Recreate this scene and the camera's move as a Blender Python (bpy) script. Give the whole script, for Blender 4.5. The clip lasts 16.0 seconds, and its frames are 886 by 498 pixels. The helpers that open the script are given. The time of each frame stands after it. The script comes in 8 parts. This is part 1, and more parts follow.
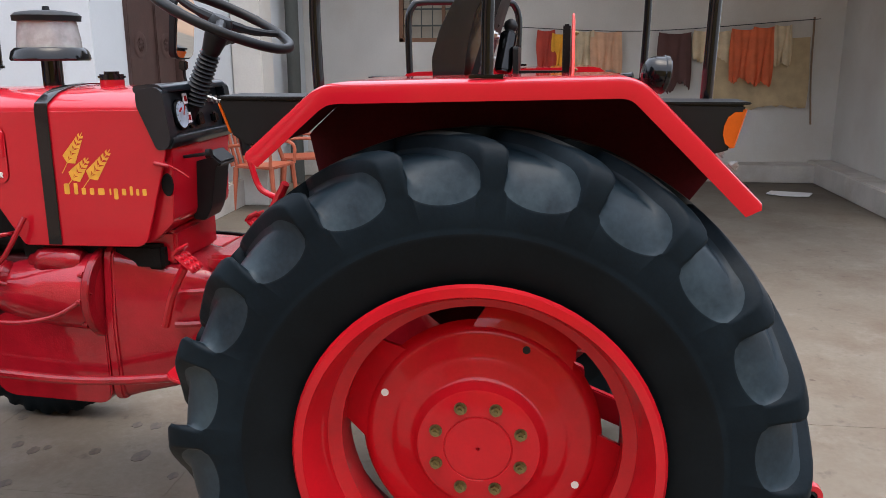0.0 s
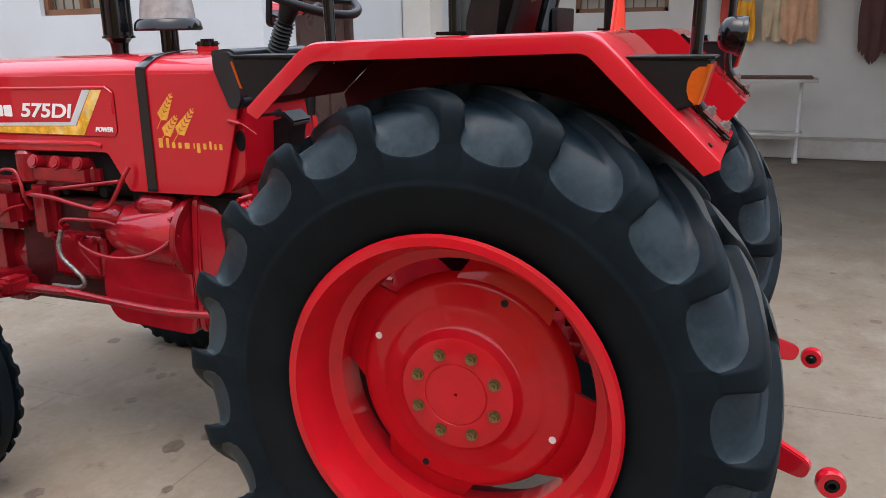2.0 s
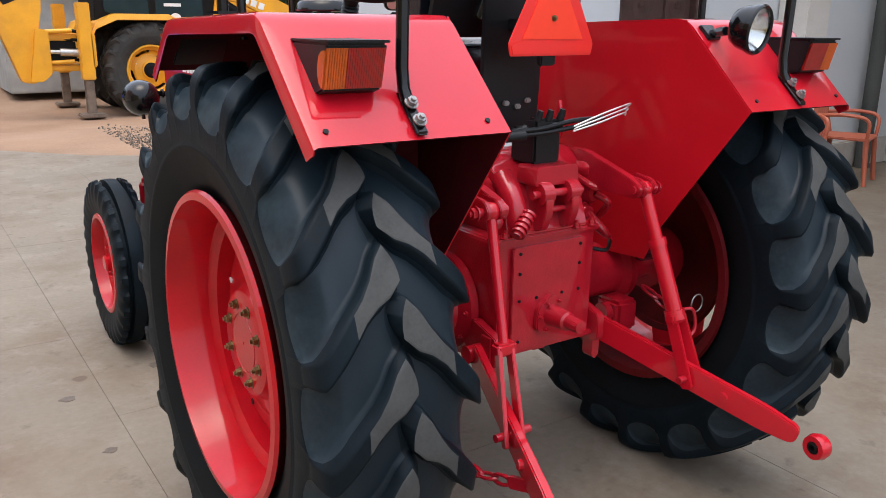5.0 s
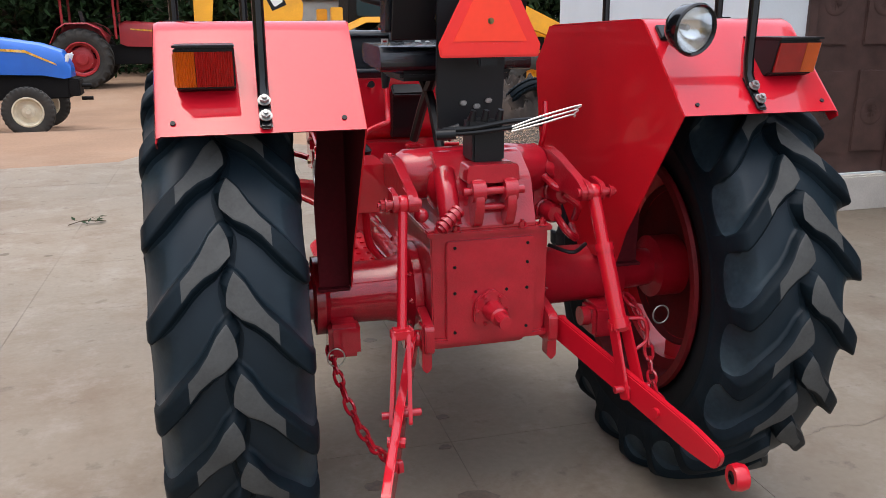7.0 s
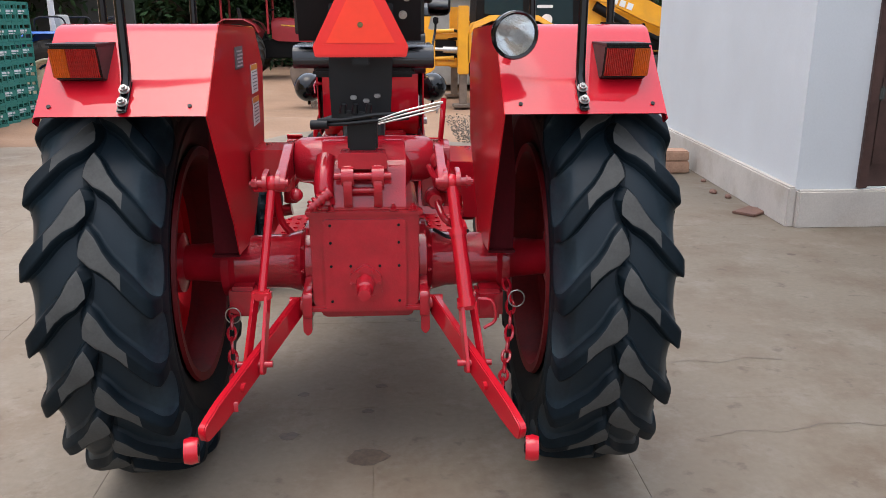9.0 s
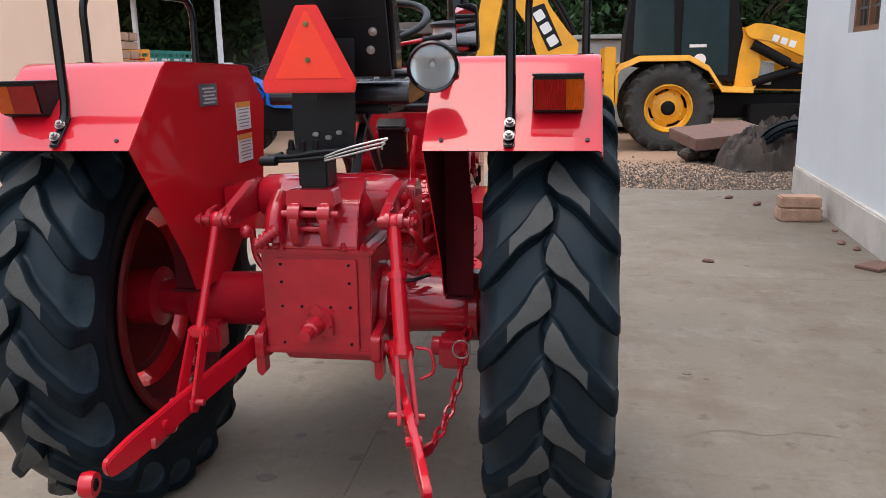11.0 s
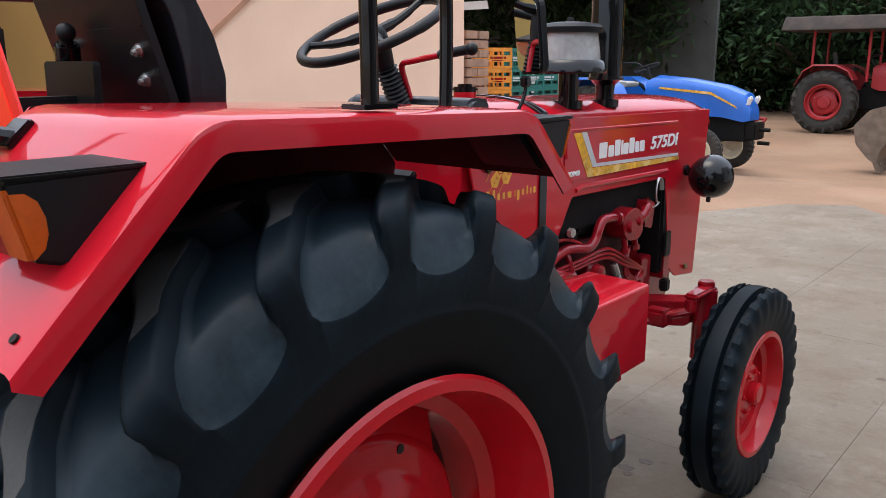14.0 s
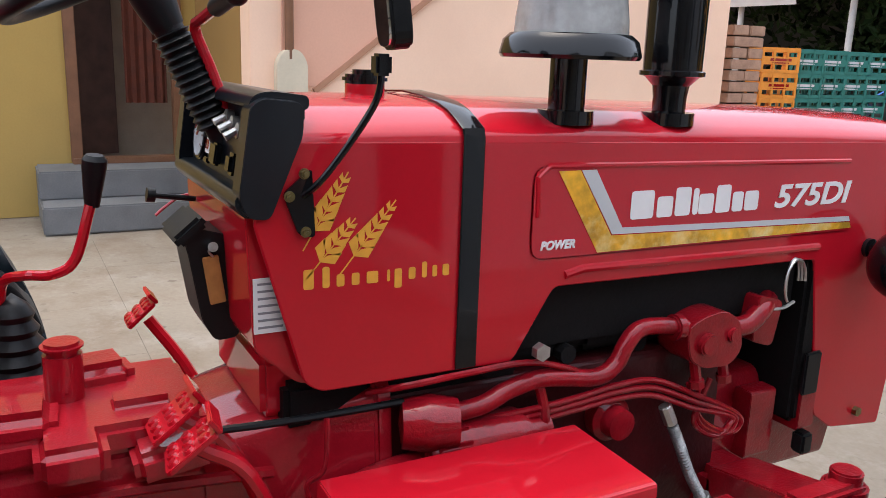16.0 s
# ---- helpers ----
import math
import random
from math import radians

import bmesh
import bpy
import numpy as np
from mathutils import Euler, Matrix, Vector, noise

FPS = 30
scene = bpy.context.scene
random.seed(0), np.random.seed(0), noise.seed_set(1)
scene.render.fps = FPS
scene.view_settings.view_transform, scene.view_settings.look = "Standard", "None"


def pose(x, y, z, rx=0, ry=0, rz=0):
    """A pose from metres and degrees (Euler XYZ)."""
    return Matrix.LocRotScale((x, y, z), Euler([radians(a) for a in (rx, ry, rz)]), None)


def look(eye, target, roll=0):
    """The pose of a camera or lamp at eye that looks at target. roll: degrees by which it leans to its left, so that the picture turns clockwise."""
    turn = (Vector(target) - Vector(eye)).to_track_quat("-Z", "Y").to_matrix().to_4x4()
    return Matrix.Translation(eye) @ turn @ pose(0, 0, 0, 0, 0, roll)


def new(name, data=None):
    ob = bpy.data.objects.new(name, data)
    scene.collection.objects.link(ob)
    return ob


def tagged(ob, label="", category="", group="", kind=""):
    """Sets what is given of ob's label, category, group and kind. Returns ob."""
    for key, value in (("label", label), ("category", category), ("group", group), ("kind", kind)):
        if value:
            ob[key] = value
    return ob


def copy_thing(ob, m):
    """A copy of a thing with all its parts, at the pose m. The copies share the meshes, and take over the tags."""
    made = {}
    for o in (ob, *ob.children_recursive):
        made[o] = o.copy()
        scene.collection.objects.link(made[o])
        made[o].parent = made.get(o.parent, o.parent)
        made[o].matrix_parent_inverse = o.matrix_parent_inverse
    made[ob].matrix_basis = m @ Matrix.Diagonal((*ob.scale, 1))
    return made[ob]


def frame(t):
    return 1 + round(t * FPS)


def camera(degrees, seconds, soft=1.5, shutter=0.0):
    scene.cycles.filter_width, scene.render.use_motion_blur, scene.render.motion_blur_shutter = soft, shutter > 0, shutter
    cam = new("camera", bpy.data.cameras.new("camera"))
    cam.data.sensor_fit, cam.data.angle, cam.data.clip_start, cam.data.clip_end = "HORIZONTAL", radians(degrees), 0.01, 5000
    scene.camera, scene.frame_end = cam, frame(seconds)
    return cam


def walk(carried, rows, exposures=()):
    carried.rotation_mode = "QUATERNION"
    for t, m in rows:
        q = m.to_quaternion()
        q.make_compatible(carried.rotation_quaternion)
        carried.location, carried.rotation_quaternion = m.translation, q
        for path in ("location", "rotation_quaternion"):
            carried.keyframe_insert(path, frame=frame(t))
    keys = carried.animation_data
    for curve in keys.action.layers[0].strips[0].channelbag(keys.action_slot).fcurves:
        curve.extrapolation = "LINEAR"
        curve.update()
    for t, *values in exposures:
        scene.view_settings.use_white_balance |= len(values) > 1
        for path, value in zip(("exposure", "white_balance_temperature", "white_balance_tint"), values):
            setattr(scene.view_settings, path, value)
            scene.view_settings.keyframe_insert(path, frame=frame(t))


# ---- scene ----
import itertools

cam = camera(56.96, 16.0, 0.8)
PATH = [
    (0, -2.3628, -0.1280, 1.4820, 76.540, 0.114, -82.775),
    (0.5, -2.3651, -0.1239, 1.4752, 75.917, 0.556, -82.258),
    (1, -2.3818, -0.2093, 1.4642, 75.300, 1.041, -80.034),
    (1.5, -2.4230, -0.3804, 1.4327, 75.461, 0.398, -74.105),
    (2, -2.3301, -0.6005, 1.4458, 75.009, 0.976, -68.333),
    (2.5, -2.2234, -0.8285, 1.4330, 75.372, 0.192, -63.197),
    (3, -2.1002, -1.1004, 1.4404, 75.349, 0.154, -57.584),
    (3.2, -2.0335, -1.1825, 1.4345, 75.294, 0.087, -55.687),
    (5.3, -1.3193, -1.9170, 1.4266, 74.399, -0.152, -30.242),
    (5.5, -1.2572, -1.9898, 1.4289, 74.335, 0.168, -28.164),
    (6, -1.1002, -2.1252, 1.4297, 73.771, 0.170, -25.254),
    (6.5, -0.8892, -2.1908, 1.4272, 73.916, 0.965, -20.098),
    (7, -0.6842, -2.2763, 1.4406, 74.309, 0.340, -15.027),
    (7.5, -0.4586, -2.4000, 1.4328, 73.923, 0.568, -10.507),
    (8, -0.2524, -2.4407, 1.4404, 74.172, 1.021, -7.265),
    (8.5, -0.0757, -2.5270, 1.4513, 74.223, 0.795, -5.332),
    (8.7, -0.0109, -2.5921, 1.4601, 73.954, 0.282, -4.835),
    (9.75, 0.3450, -2.7150, 1.4440, 75.600, 0.600, 1.700),
    (10.8, 0.6853, -2.5779, 1.4251, 77.203, 0.887, 8.297),
    (11, 0.7408, -2.4951, 1.4219, 77.187, 0.913, 8.645),
    (11.5, 0.8821, -2.2795, 1.4359, 77.180, 0.180, 11.535),
    (12, 1.0771, -2.0702, 1.4498, 77.102, -0.471, 16.489),
    (12.5, 1.2038, -1.8037, 1.4552, 77.243, -0.338, 23.510),
    (13, 1.3478, -1.4917, 1.4571, 77.038, 0.073, 29.693),
    (13.5, 1.5112, -1.1731, 1.4833, 77.010, -0.308, 35.202),
    (14, 1.5860, -0.8079, 1.4994, 77.047, 0.057, 40.148),
    (14.5, 1.6205, -0.4150, 1.4703, 77.486, -0.472, 46.729),
    (15, 1.5385, -0.0167, 1.4613, 77.151, -1.091, 51.552),
    (15.2, 1.4973, 0.1388, 1.4786, 76.967, -0.829, 53.864),
    (15.5, 1.4761, 0.3463, 1.4768, 76.601, -2.329, 57.935),
    (16, 1.3492, 0.6096, 1.4598, 76.688, -1.932, 61.962),
]
walk(cam, [(t, pose(*row)) for t, *row in PATH], [(0, 0.28), (1, 0.36), (1.5, 0.28), (2, 0.2), (2.5, 0.18), (3, 0.10), (5.5, 0.08), (8, 0.06), (11, -0.04), (12, -0.2), (13, -0.05), (14, -0.02), (14.5, 0.2), (15, 0.22), (16, 0.15)])

# ---- light ----
world = bpy.data.worlds.new("overcast_sky")
scene.world = world
world.use_nodes = True
wn = world.node_tree.nodes
sky = wn.new("ShaderNodeTexSky")
sky.sky_type = "NISHITA"
sky.sun_disc = False
sky.sun_elevation, sky.sun_rotation = radians(79), radians(238)
sky.air_density, sky.dust_density, sky.ozone_density = 1.0, 3.5, 1.0
wn["Background"].inputs["Strength"].default_value = 0.40
# a bright, even cloud layer over the clear sky
cloud = wn.new("ShaderNodeMix")
cloud.data_type = "RGBA"
cloud.inputs["Factor"].default_value = 0.65
cloud.inputs["B"].default_value = (4.3, 4.5, 4.98, 1)
world.node_tree.links.new(sky.outputs["Color"], cloud.inputs["A"])
# an overcast sky is brightest overhead and dims evenly towards the horizon
way_up, split_, rise, dim = wn.new("ShaderNodeTexCoord"), wn.new("ShaderNodeSeparateXYZ"), wn.new("ShaderNodeMapRange"), wn.new("ShaderNodeVectorMath")
rise.inputs[1].default_value, rise.inputs[2].default_value, rise.inputs[3].default_value, rise.inputs[4].default_value = 0.0, 1.0, 0.66, 1.36
dim.operation = "SCALE"
world.node_tree.links.new(way_up.outputs["Generated"], split_.inputs[0])
world.node_tree.links.new(split_.outputs["Z"], rise.inputs[0])
world.node_tree.links.new(cloud.outputs["Result"], dim.inputs[0])
world.node_tree.links.new(rise.outputs[0], dim.inputs["Scale"])
world.node_tree.links.new(dim.outputs[0], wn["Background"].inputs["Color"])
sun_data = bpy.data.lights.new("sun", "SUN")
sun_data.energy, sun_data.angle, sun_data.color = 0.7, radians(40), (1.0, 0.93, 0.84)
sun = new("sun", sun_data)
sun.matrix_world = look((-1.6, -1.0, 10.0), (0, 0, 0))


# ---- materials ----
def mat(name, col, rough=0.5, metal=0.0, vary=0.15, scale=6.0, fine=60.0, bump=0.0, coat=0.0, dirt=None, dirt_amount=0.0, spec=0.5, island=0.0, world_space=False, specks=None, speck_scale=9.0):
    """Colour with broad and fine variation, wear of its own colour, uneven gloss and fine relief."""
    m = bpy.data.materials.new(name)
    m.use_nodes = True
    nt = m.node_tree
    n, l = nt.nodes, nt.links
    b = n["Principled BSDF"]
    tc = n.new("ShaderNodeTexCoord")
    big, small = n.new("ShaderNodeTexNoise"), n.new("ShaderNodeTexNoise")
    big.inputs["Scale"].default_value, big.inputs["Detail"].default_value = scale, 5
    small.inputs["Scale"].default_value, small.inputs["Detail"].default_value = fine, 4
    place_ = n.new("ShaderNodeNewGeometry").outputs["Position"] if world_space else tc.outputs["Object"]
    for t in (big, small):
        l.new(place_, t.inputs["Vector"])
    mixn = n.new("ShaderNodeMath")
    mixn.operation = "MULTIPLY_ADD"
    l.new(small.outputs["Fac"], mixn.inputs[0])
    mixn.inputs[1].default_value = 0.4
    l.new(big.outputs["Fac"], mixn.inputs[2])
    ramp = n.new("ShaderNodeMapRange")
    ramp.inputs[1].default_value, ramp.inputs[2].default_value = 0.45, 0.95
    ramp.inputs[3].default_value, ramp.inputs[4].default_value = 1 - vary, 1 + vary
    l.new(mixn.outputs[0], ramp.inputs[0])
    hsv = n.new("ShaderNodeHueSaturation")
    hsv.inputs["Color"].default_value = (*col, 1)
    value = ramp.outputs[0]
    if island:
        geo = n.new("ShaderNodeNewGeometry")
        isl = n.new("ShaderNodeMath")
        isl.operation = "MULTIPLY_ADD"
        isl.inputs[1].default_value, isl.inputs[2].default_value = 2 * island, 1 - island
        l.new(geo.outputs["Random Per Island"], isl.inputs[0])
        mul = n.new("ShaderNodeMath")
        mul.operation = "MULTIPLY"
        l.new(isl.outputs[0], mul.inputs[0])
        l.new(value, mul.inputs[1])
        value = mul.outputs[0]
    l.new(value, hsv.inputs["Value"])
    colour = hsv.outputs["Color"]
    if dirt:
        dn = n.new("ShaderNodeTexNoise")
        dn.inputs["Scale"].default_value, dn.inputs["Detail"].default_value, dn.inputs["Roughness"].default_value = scale * 0.7, 8, 0.65
        l.new(place_, dn.inputs["Vector"])
        dr = n.new("ShaderNodeMapRange")
        dr.inputs[1].default_value, dr.inputs[2].default_value = 0.48, 0.68
        dr.inputs[4].default_value = dirt_amount
        l.new(dn.outputs["Fac"], dr.inputs[0])
        mix = n.new("ShaderNodeMix")
        mix.data_type = "RGBA"
        mix.inputs["B"].default_value = (*dirt, 1)
        l.new(dr.outputs[0], mix.inputs["Factor"])
        l.new(colour, mix.inputs["A"])
        colour = mix.outputs["Result"]
    if specks:
        # small dropped spots of uneven size
        vo, warp, vm = n.new("ShaderNodeTexVoronoi"), n.new("ShaderNodeTexNoise"), n.new("ShaderNodeMix")
        vo.inputs["Scale"].default_value = speck_scale
        warp.inputs["Scale"].default_value, warp.inputs["Detail"].default_value = speck_scale * 2.5, 3
        vm.data_type = "VECTOR"
        vm.inputs["Factor"].default_value = 0.06
        l.new(place_, warp.inputs["Vector"])
        l.new(place_, vm.inputs["A"])
        l.new(warp.outputs["Color"], vm.inputs["B"])
        l.new(vm.outputs["Result"], vo.inputs["Vector"])
        size_ = n.new("ShaderNodeMath")
        size_.operation = "MULTIPLY_ADD"
        sep = n.new("ShaderNodeSeparateColor")
        l.new(vo.outputs["Color"], sep.inputs[0])
        l.new(sep.outputs[0], size_.inputs[0])
        size_.inputs[1].default_value, size_.inputs[2].default_value = 0.30, -0.17
        less = n.new("ShaderNodeMath")
        less.operation = "SUBTRACT"
        l.new(size_.outputs[0], less.inputs[0])
        l.new(vo.outputs["Distance"], less.inputs[1])
        sr = n.new("ShaderNodeMapRange")
        sr.inputs[1].default_value, sr.inputs[2].default_value, sr.inputs[4].default_value = 0.0, 0.03, 0.75
        l.new(less.outputs[0], sr.inputs[0])
        mx = n.new("ShaderNodeMix")
        mx.data_type = "RGBA"
        mx.inputs["B"].default_value = (*specks, 1)
        l.new(sr.outputs[0], mx.inputs["Factor"])
        l.new(colour, mx.inputs["A"])
        colour = mx.outputs["Result"]
    l.new(colour, b.inputs["Base Color"])
    rr = n.new("ShaderNodeMapRange")
    rr.inputs[3].default_value, rr.inputs[4].default_value = rough * 0.85, min(1, rough * 1.2)
    l.new(big.outputs["Fac"], rr.inputs[0])
    l.new(rr.outputs[0], b.inputs["Roughness"])
    b.inputs["Metallic"].default_value = metal
    b.inputs["Specular IOR Level"].default_value = spec
    if coat:
        b.inputs["Coat Weight"].default_value, b.inputs["Coat Roughness"].default_value = coat, 0.05
        b.inputs["Coat IOR"].default_value = 1.47
    if bump:
        bp = n.new("ShaderNodeBump")
        bp.inputs["Strength"].default_value, bp.inputs["Distance"].default_value = 1.0, bump
        l.new(mixn.outputs[0], bp.inputs["Height"])
        l.new(bp.outputs["Normal"], b.inputs["Normal"])
    return m


RED = mat("red_gloss_paint", (0.475, 0.0062, 0.0172), 0.42, vary=0.06, scale=5, fine=150, bump=0.0003, coat=1.0, spec=0.08)
# darker red that paints in the shade below and behind the fenders
FENDER_SHADE = mat("dark_red_fender_shade", (0.075, 0.004, 0.007), 0.75, vary=0.3, scale=9, fine=90, bump=0.001, spec=0.15)
RIM_RED = mat("red_wheel_paint", (0.50, 0.0062, 0.014), 0.34, vary=0.1, scale=8, fine=120, bump=0.0006, coat=0.6, spec=0.12, dirt=(0.26, 0.012, 0.014), dirt_amount=0.35)
RED_INNER = mat("red_satin_paint", (0.47, 0.0065, 0.014), 0.36, vary=0.08, scale=5, fine=150, bump=0.0004, coat=0.25, spec=0.12)
CAST = mat("red_painted_casting", (0.37, 0.0070, 0.0175), 0.36, vary=0.14, scale=14, fine=200, bump=0.0022, coat=1.0, dirt=(0.22, 0.008, 0.012), dirt_amount=0.35, spec=0.12)
ENGINE_RED = mat("dark_red_engine_paint", (0.27, 0.0052, 0.012), 0.30, vary=0.25, scale=12, fine=160, bump=0.003, coat=0.8, dirt=(0.10, 0.005, 0.008), dirt_amount=0.5, spec=0.10)
# block red taken near black: deep shade under the hood, put into its colour
BLOCK_RED = mat("shaded_dark_red_casting", (0.055, 0.0035, 0.005), 0.55, vary=0.4, scale=9, fine=90, bump=0.004, coat=0.15, dirt=(0.02, 0.006, 0.006), dirt_amount=0.6, spec=0.2)
SIDEWALL = mat("clean_black_sidewall_rubber", (0.0058, 0.0080, 0.0096), 0.58, vary=0.3, scale=9, fine=120, bump=0.0006, spec=0.09)
RUBBER = mat("black_tyre_rubber", (0.0042, 0.0084, 0.0120), 0.52, vary=0.3, scale=7, fine=120, bump=0.0008, dirt=(0.0085, 0.0160, 0.0222), dirt_amount=0.7, spec=0.11)
FAR_TYRE = mat("dusty_grey_tyre_rubber", (0.040, 0.039, 0.036), 0.75, vary=0.25, scale=6, fine=60, bump=0.002, dirt=(0.075, 0.065, 0.054), dirt_amount=0.5, spec=0.2)
LUGTOP = mat("dusty_worn_rubber", (0.053, 0.054, 0.052), 0.7, vary=0.25, scale=14, fine=150, bump=0.001, spec=0.25)
LUGEND = mat("dusted_shoulder_rubber", (0.015, 0.026, 0.035), 0.42, vary=0.5, scale=7, fine=90, bump=0.0006, spec=0.2, dirt=(0.039, 0.061, 0.072), dirt_amount=0.8)
# the dust lies on the shoulder and thins out towards the middle of the tread
dn, dl = LUGEND.node_tree.nodes, LUGEND.node_tree.links
dtc, dsx, dab, dmr, dmx = dn.new("ShaderNodeTexCoord"), dn.new("ShaderNodeSeparateXYZ"), dn.new("ShaderNodeMath"), dn.new("ShaderNodeMapRange"), dn.new("ShaderNodeMix")
dab.operation, dmx.data_type = "ABSOLUTE", "RGBA"
dl.new(dtc.outputs["Object"], dsx.inputs[0])
dl.new(dsx.outputs["X"], dab.inputs[0])
dl.new(dab.outputs[0], dmr.inputs[0])
dmr.inputs[1].default_value, dmr.inputs[2].default_value = 0.085, 0.165
dmx.inputs["A"].default_value = (0.0075, 0.0145, 0.0205, 1)
for link in dn["Principled BSDF"].inputs["Base Color"].links:
    dust_ = link.from_socket
dl.new(dust_, dmx.inputs["B"])
dl.new(dmr.outputs[0], dmx.inputs["Factor"])
dl.new(dmx.outputs["Result"], dn["Principled BSDF"].inputs["Base Color"])
BLACK = mat("black_gloss_metal", (0.0045, 0.005, 0.006), 0.14, vary=0.2, scale=12, coat=0.45, bump=0.0003, spec=0.18)
PLASTIC = mat("black_moulded_plastic", (0.0055, 0.0065, 0.0075), 0.42, vary=0.2, scale=10, fine=300, bump=0.0004, spec=0.28)
DASH = mat("black_glossy_dash_plastic", (0.006, 0.009, 0.013), 0.30, vary=0.25, scale=10, fine=240, bump=0.0004, spec=0.35, coat=0.25)
VINYL = mat("black_seat_vinyl", (0.007, 0.009, 0.012), 0.24, vary=0.25, scale=15, fine=260, bump=0.0015, coat=0.35)
# black metal, also used as painted shade in the engine bay and gaps
ENGINE_BLACK = mat("black_metal_and_gap_shade", (0.005, 0.0046, 0.0046), 0.7, vary=0.4, scale=12, fine=90, bump=0.003, spec=0.2)
STEEL = mat("zinc_plated_steel", (0.55, 0.55, 0.53), 0.32, 0.9, vary=0.2, scale=30, fine=200, bump=0.0004)
BOLT_GREY = mat("dull_zinc_bolt", (0.30, 0.30, 0.29), 0.42, 0.8, vary=0.3, scale=60, fine=300, dirt=(0.05, 0.05, 0.05), dirt_amount=0.6)
BRASS = mat("yellow_zinc_bolt", (0.24, 0.20, 0.09), 0.30, 0.85, vary=0.3, scale=60, fine=300, dirt=(0.05, 0.05, 0.04), dirt_amount=0.5)
LENS_RED = mat("red_lamp_lens", (0.30, 0.010, 0.008), 0.12, vary=0.15, scale=30, fine=200, coat=0.4)
LENS_AMBER = mat("amber_lamp_lens", (0.48, 0.082, 0.006), 0.12, vary=0.15, scale=30, fine=200, coat=0.4)
CLEAR = mat("smoky_clear_plastic", (0.36, 0.36, 0.35), 0.2, vary=0.25, scale=20, coat=0.3, dirt=(0.24, 0.22, 0.20), dirt_amount=0.5)
SMV_ORANGE = mat("fluorescent_orange_plastic", (0.95, 0.045, 0.012), 0.45, vary=0.05, scale=12, bump=0.0003)
SMV_RED = mat("red_reflector_border", (0.80, 0.02, 0.015), 0.35, vary=0.06, scale=12)
DEC_YELLOW = mat("golden_yellow_decal", (0.70, 0.36, 0.02), 0.4, vary=0.5, scale=18, fine=60, dirt=(0.85, 0.72, 0.35), dirt_amount=0.8)
DEC_SILVER = mat("silver_decal", (0.55, 0.56, 0.57), 0.35, vary=0.08)
DEC_WHITE = mat("white_lettering", (0.82, 0.80, 0.79), 0.4, vary=0.05)
DEC_GOLD = mat("gold_lettering", (0.75, 0.36, 0.04), 0.4, vary=0.12, scale=40)
STICKER = mat("white_paper_sticker", (0.72, 0.72, 0.70), 0.5, vary=0.06)
DIAL = mat("pale_blue_dial_print", (0.34, 0.42, 0.50), 0.3, vary=0.3, scale=40, fine=120)
INK = mat("grey_print", (0.22, 0.22, 0.23), 0.6, vary=0.1)
PLATE = mat("dull_metal_plate", (0.16, 0.17, 0.18), 0.4, 0.5, vary=0.2, scale=40)
KEYTAG = mat("tan_key_tag", (0.45, 0.22, 0.06), 0.5, vary=0.2, scale=50)
CONCRETE = mat("worn_yard_concrete", (0.158, 0.134, 0.103), 0.72, vary=0.17, scale=0.9, fine=38, bump=0.003, dirt=(0.160, 0.128, 0.095), dirt_amount=0.6, spec=0.3, world_space=True, specks=(0.07, 0.052, 0.038), speck_scale=3.6)
# light painted in: uneven drifts, paler on the open side, darker by the building
cn, cl = CONCRETE.node_tree.nodes, CONCRETE.node_tree.links
cg, cx, cno = cn.new("ShaderNodeNewGeometry"), cn.new("ShaderNodeSeparateXYZ"), cn.new("ShaderNodeTexNoise")
cno.inputs["Scale"].default_value, cno.inputs["Detail"].default_value = 0.45, 4
cl.new(cg.outputs["Position"], cx.inputs[0])
cl.new(cg.outputs["Position"], cno.inputs["Vector"])
cm, cr = cn.new("ShaderNodeMath"), cn.new("ShaderNodeMapRange")
cm.operation = "MULTIPLY_ADD"
cl.new(cno.outputs["Fac"], cm.inputs[0])
cm.inputs[1].default_value = 5.0
cl.new(cx.outputs["X"], cm.inputs[2])
cl.new(cm.outputs[0], cr.inputs[0])
cr.inputs[1].default_value, cr.inputs[2].default_value, cr.inputs[3].default_value, cr.inputs[4].default_value = -0.2, 6.0, 1.52, 0.82
for link in CONCRETE.node_tree.nodes["Principled BSDF"].inputs["Base Color"].links:
    src = link.from_socket
# brown earth trodden in, and pale dry scuffs
for tint, size_c, lo_c, hi_c, much, rough_c in (((0.105, 0.070, 0.044), 1.7, 0.47, 0.66, 0.55, 0.7), ((0.235, 0.212, 0.182), 3.1, 0.52, 0.70, 0.45, 0.75), ((0.075, 0.056, 0.042), 9.0, 0.60, 0.70, 0.5, 0.6)):
    tn, tr, tm = cn.new("ShaderNodeTexNoise"), cn.new("ShaderNodeMapRange"), cn.new("ShaderNodeMix")
    tn.inputs["Scale"].default_value, tn.inputs["Detail"].default_value, tn.inputs["Roughness"].default_value = size_c, 7, rough_c
    cl.new(cg.outputs["Position"], tn.inputs["Vector"])
    cl.new(tn.outputs["Fac"], tr.inputs[0])
    tr.inputs[1].default_value, tr.inputs[2].default_value, tr.inputs[4].default_value = lo_c, hi_c, much
    tm.data_type = "RGBA"
    tm.inputs["B"].default_value = (*tint, 1)
    cl.new(tr.outputs[0], tm.inputs["Factor"])
    cl.new(src, tm.inputs["A"])
    src = tm.outputs["Result"]
cmul = cn.new("ShaderNodeVectorMath")
cmul.operation = "SCALE"
cl.new(src, cmul.inputs[0])
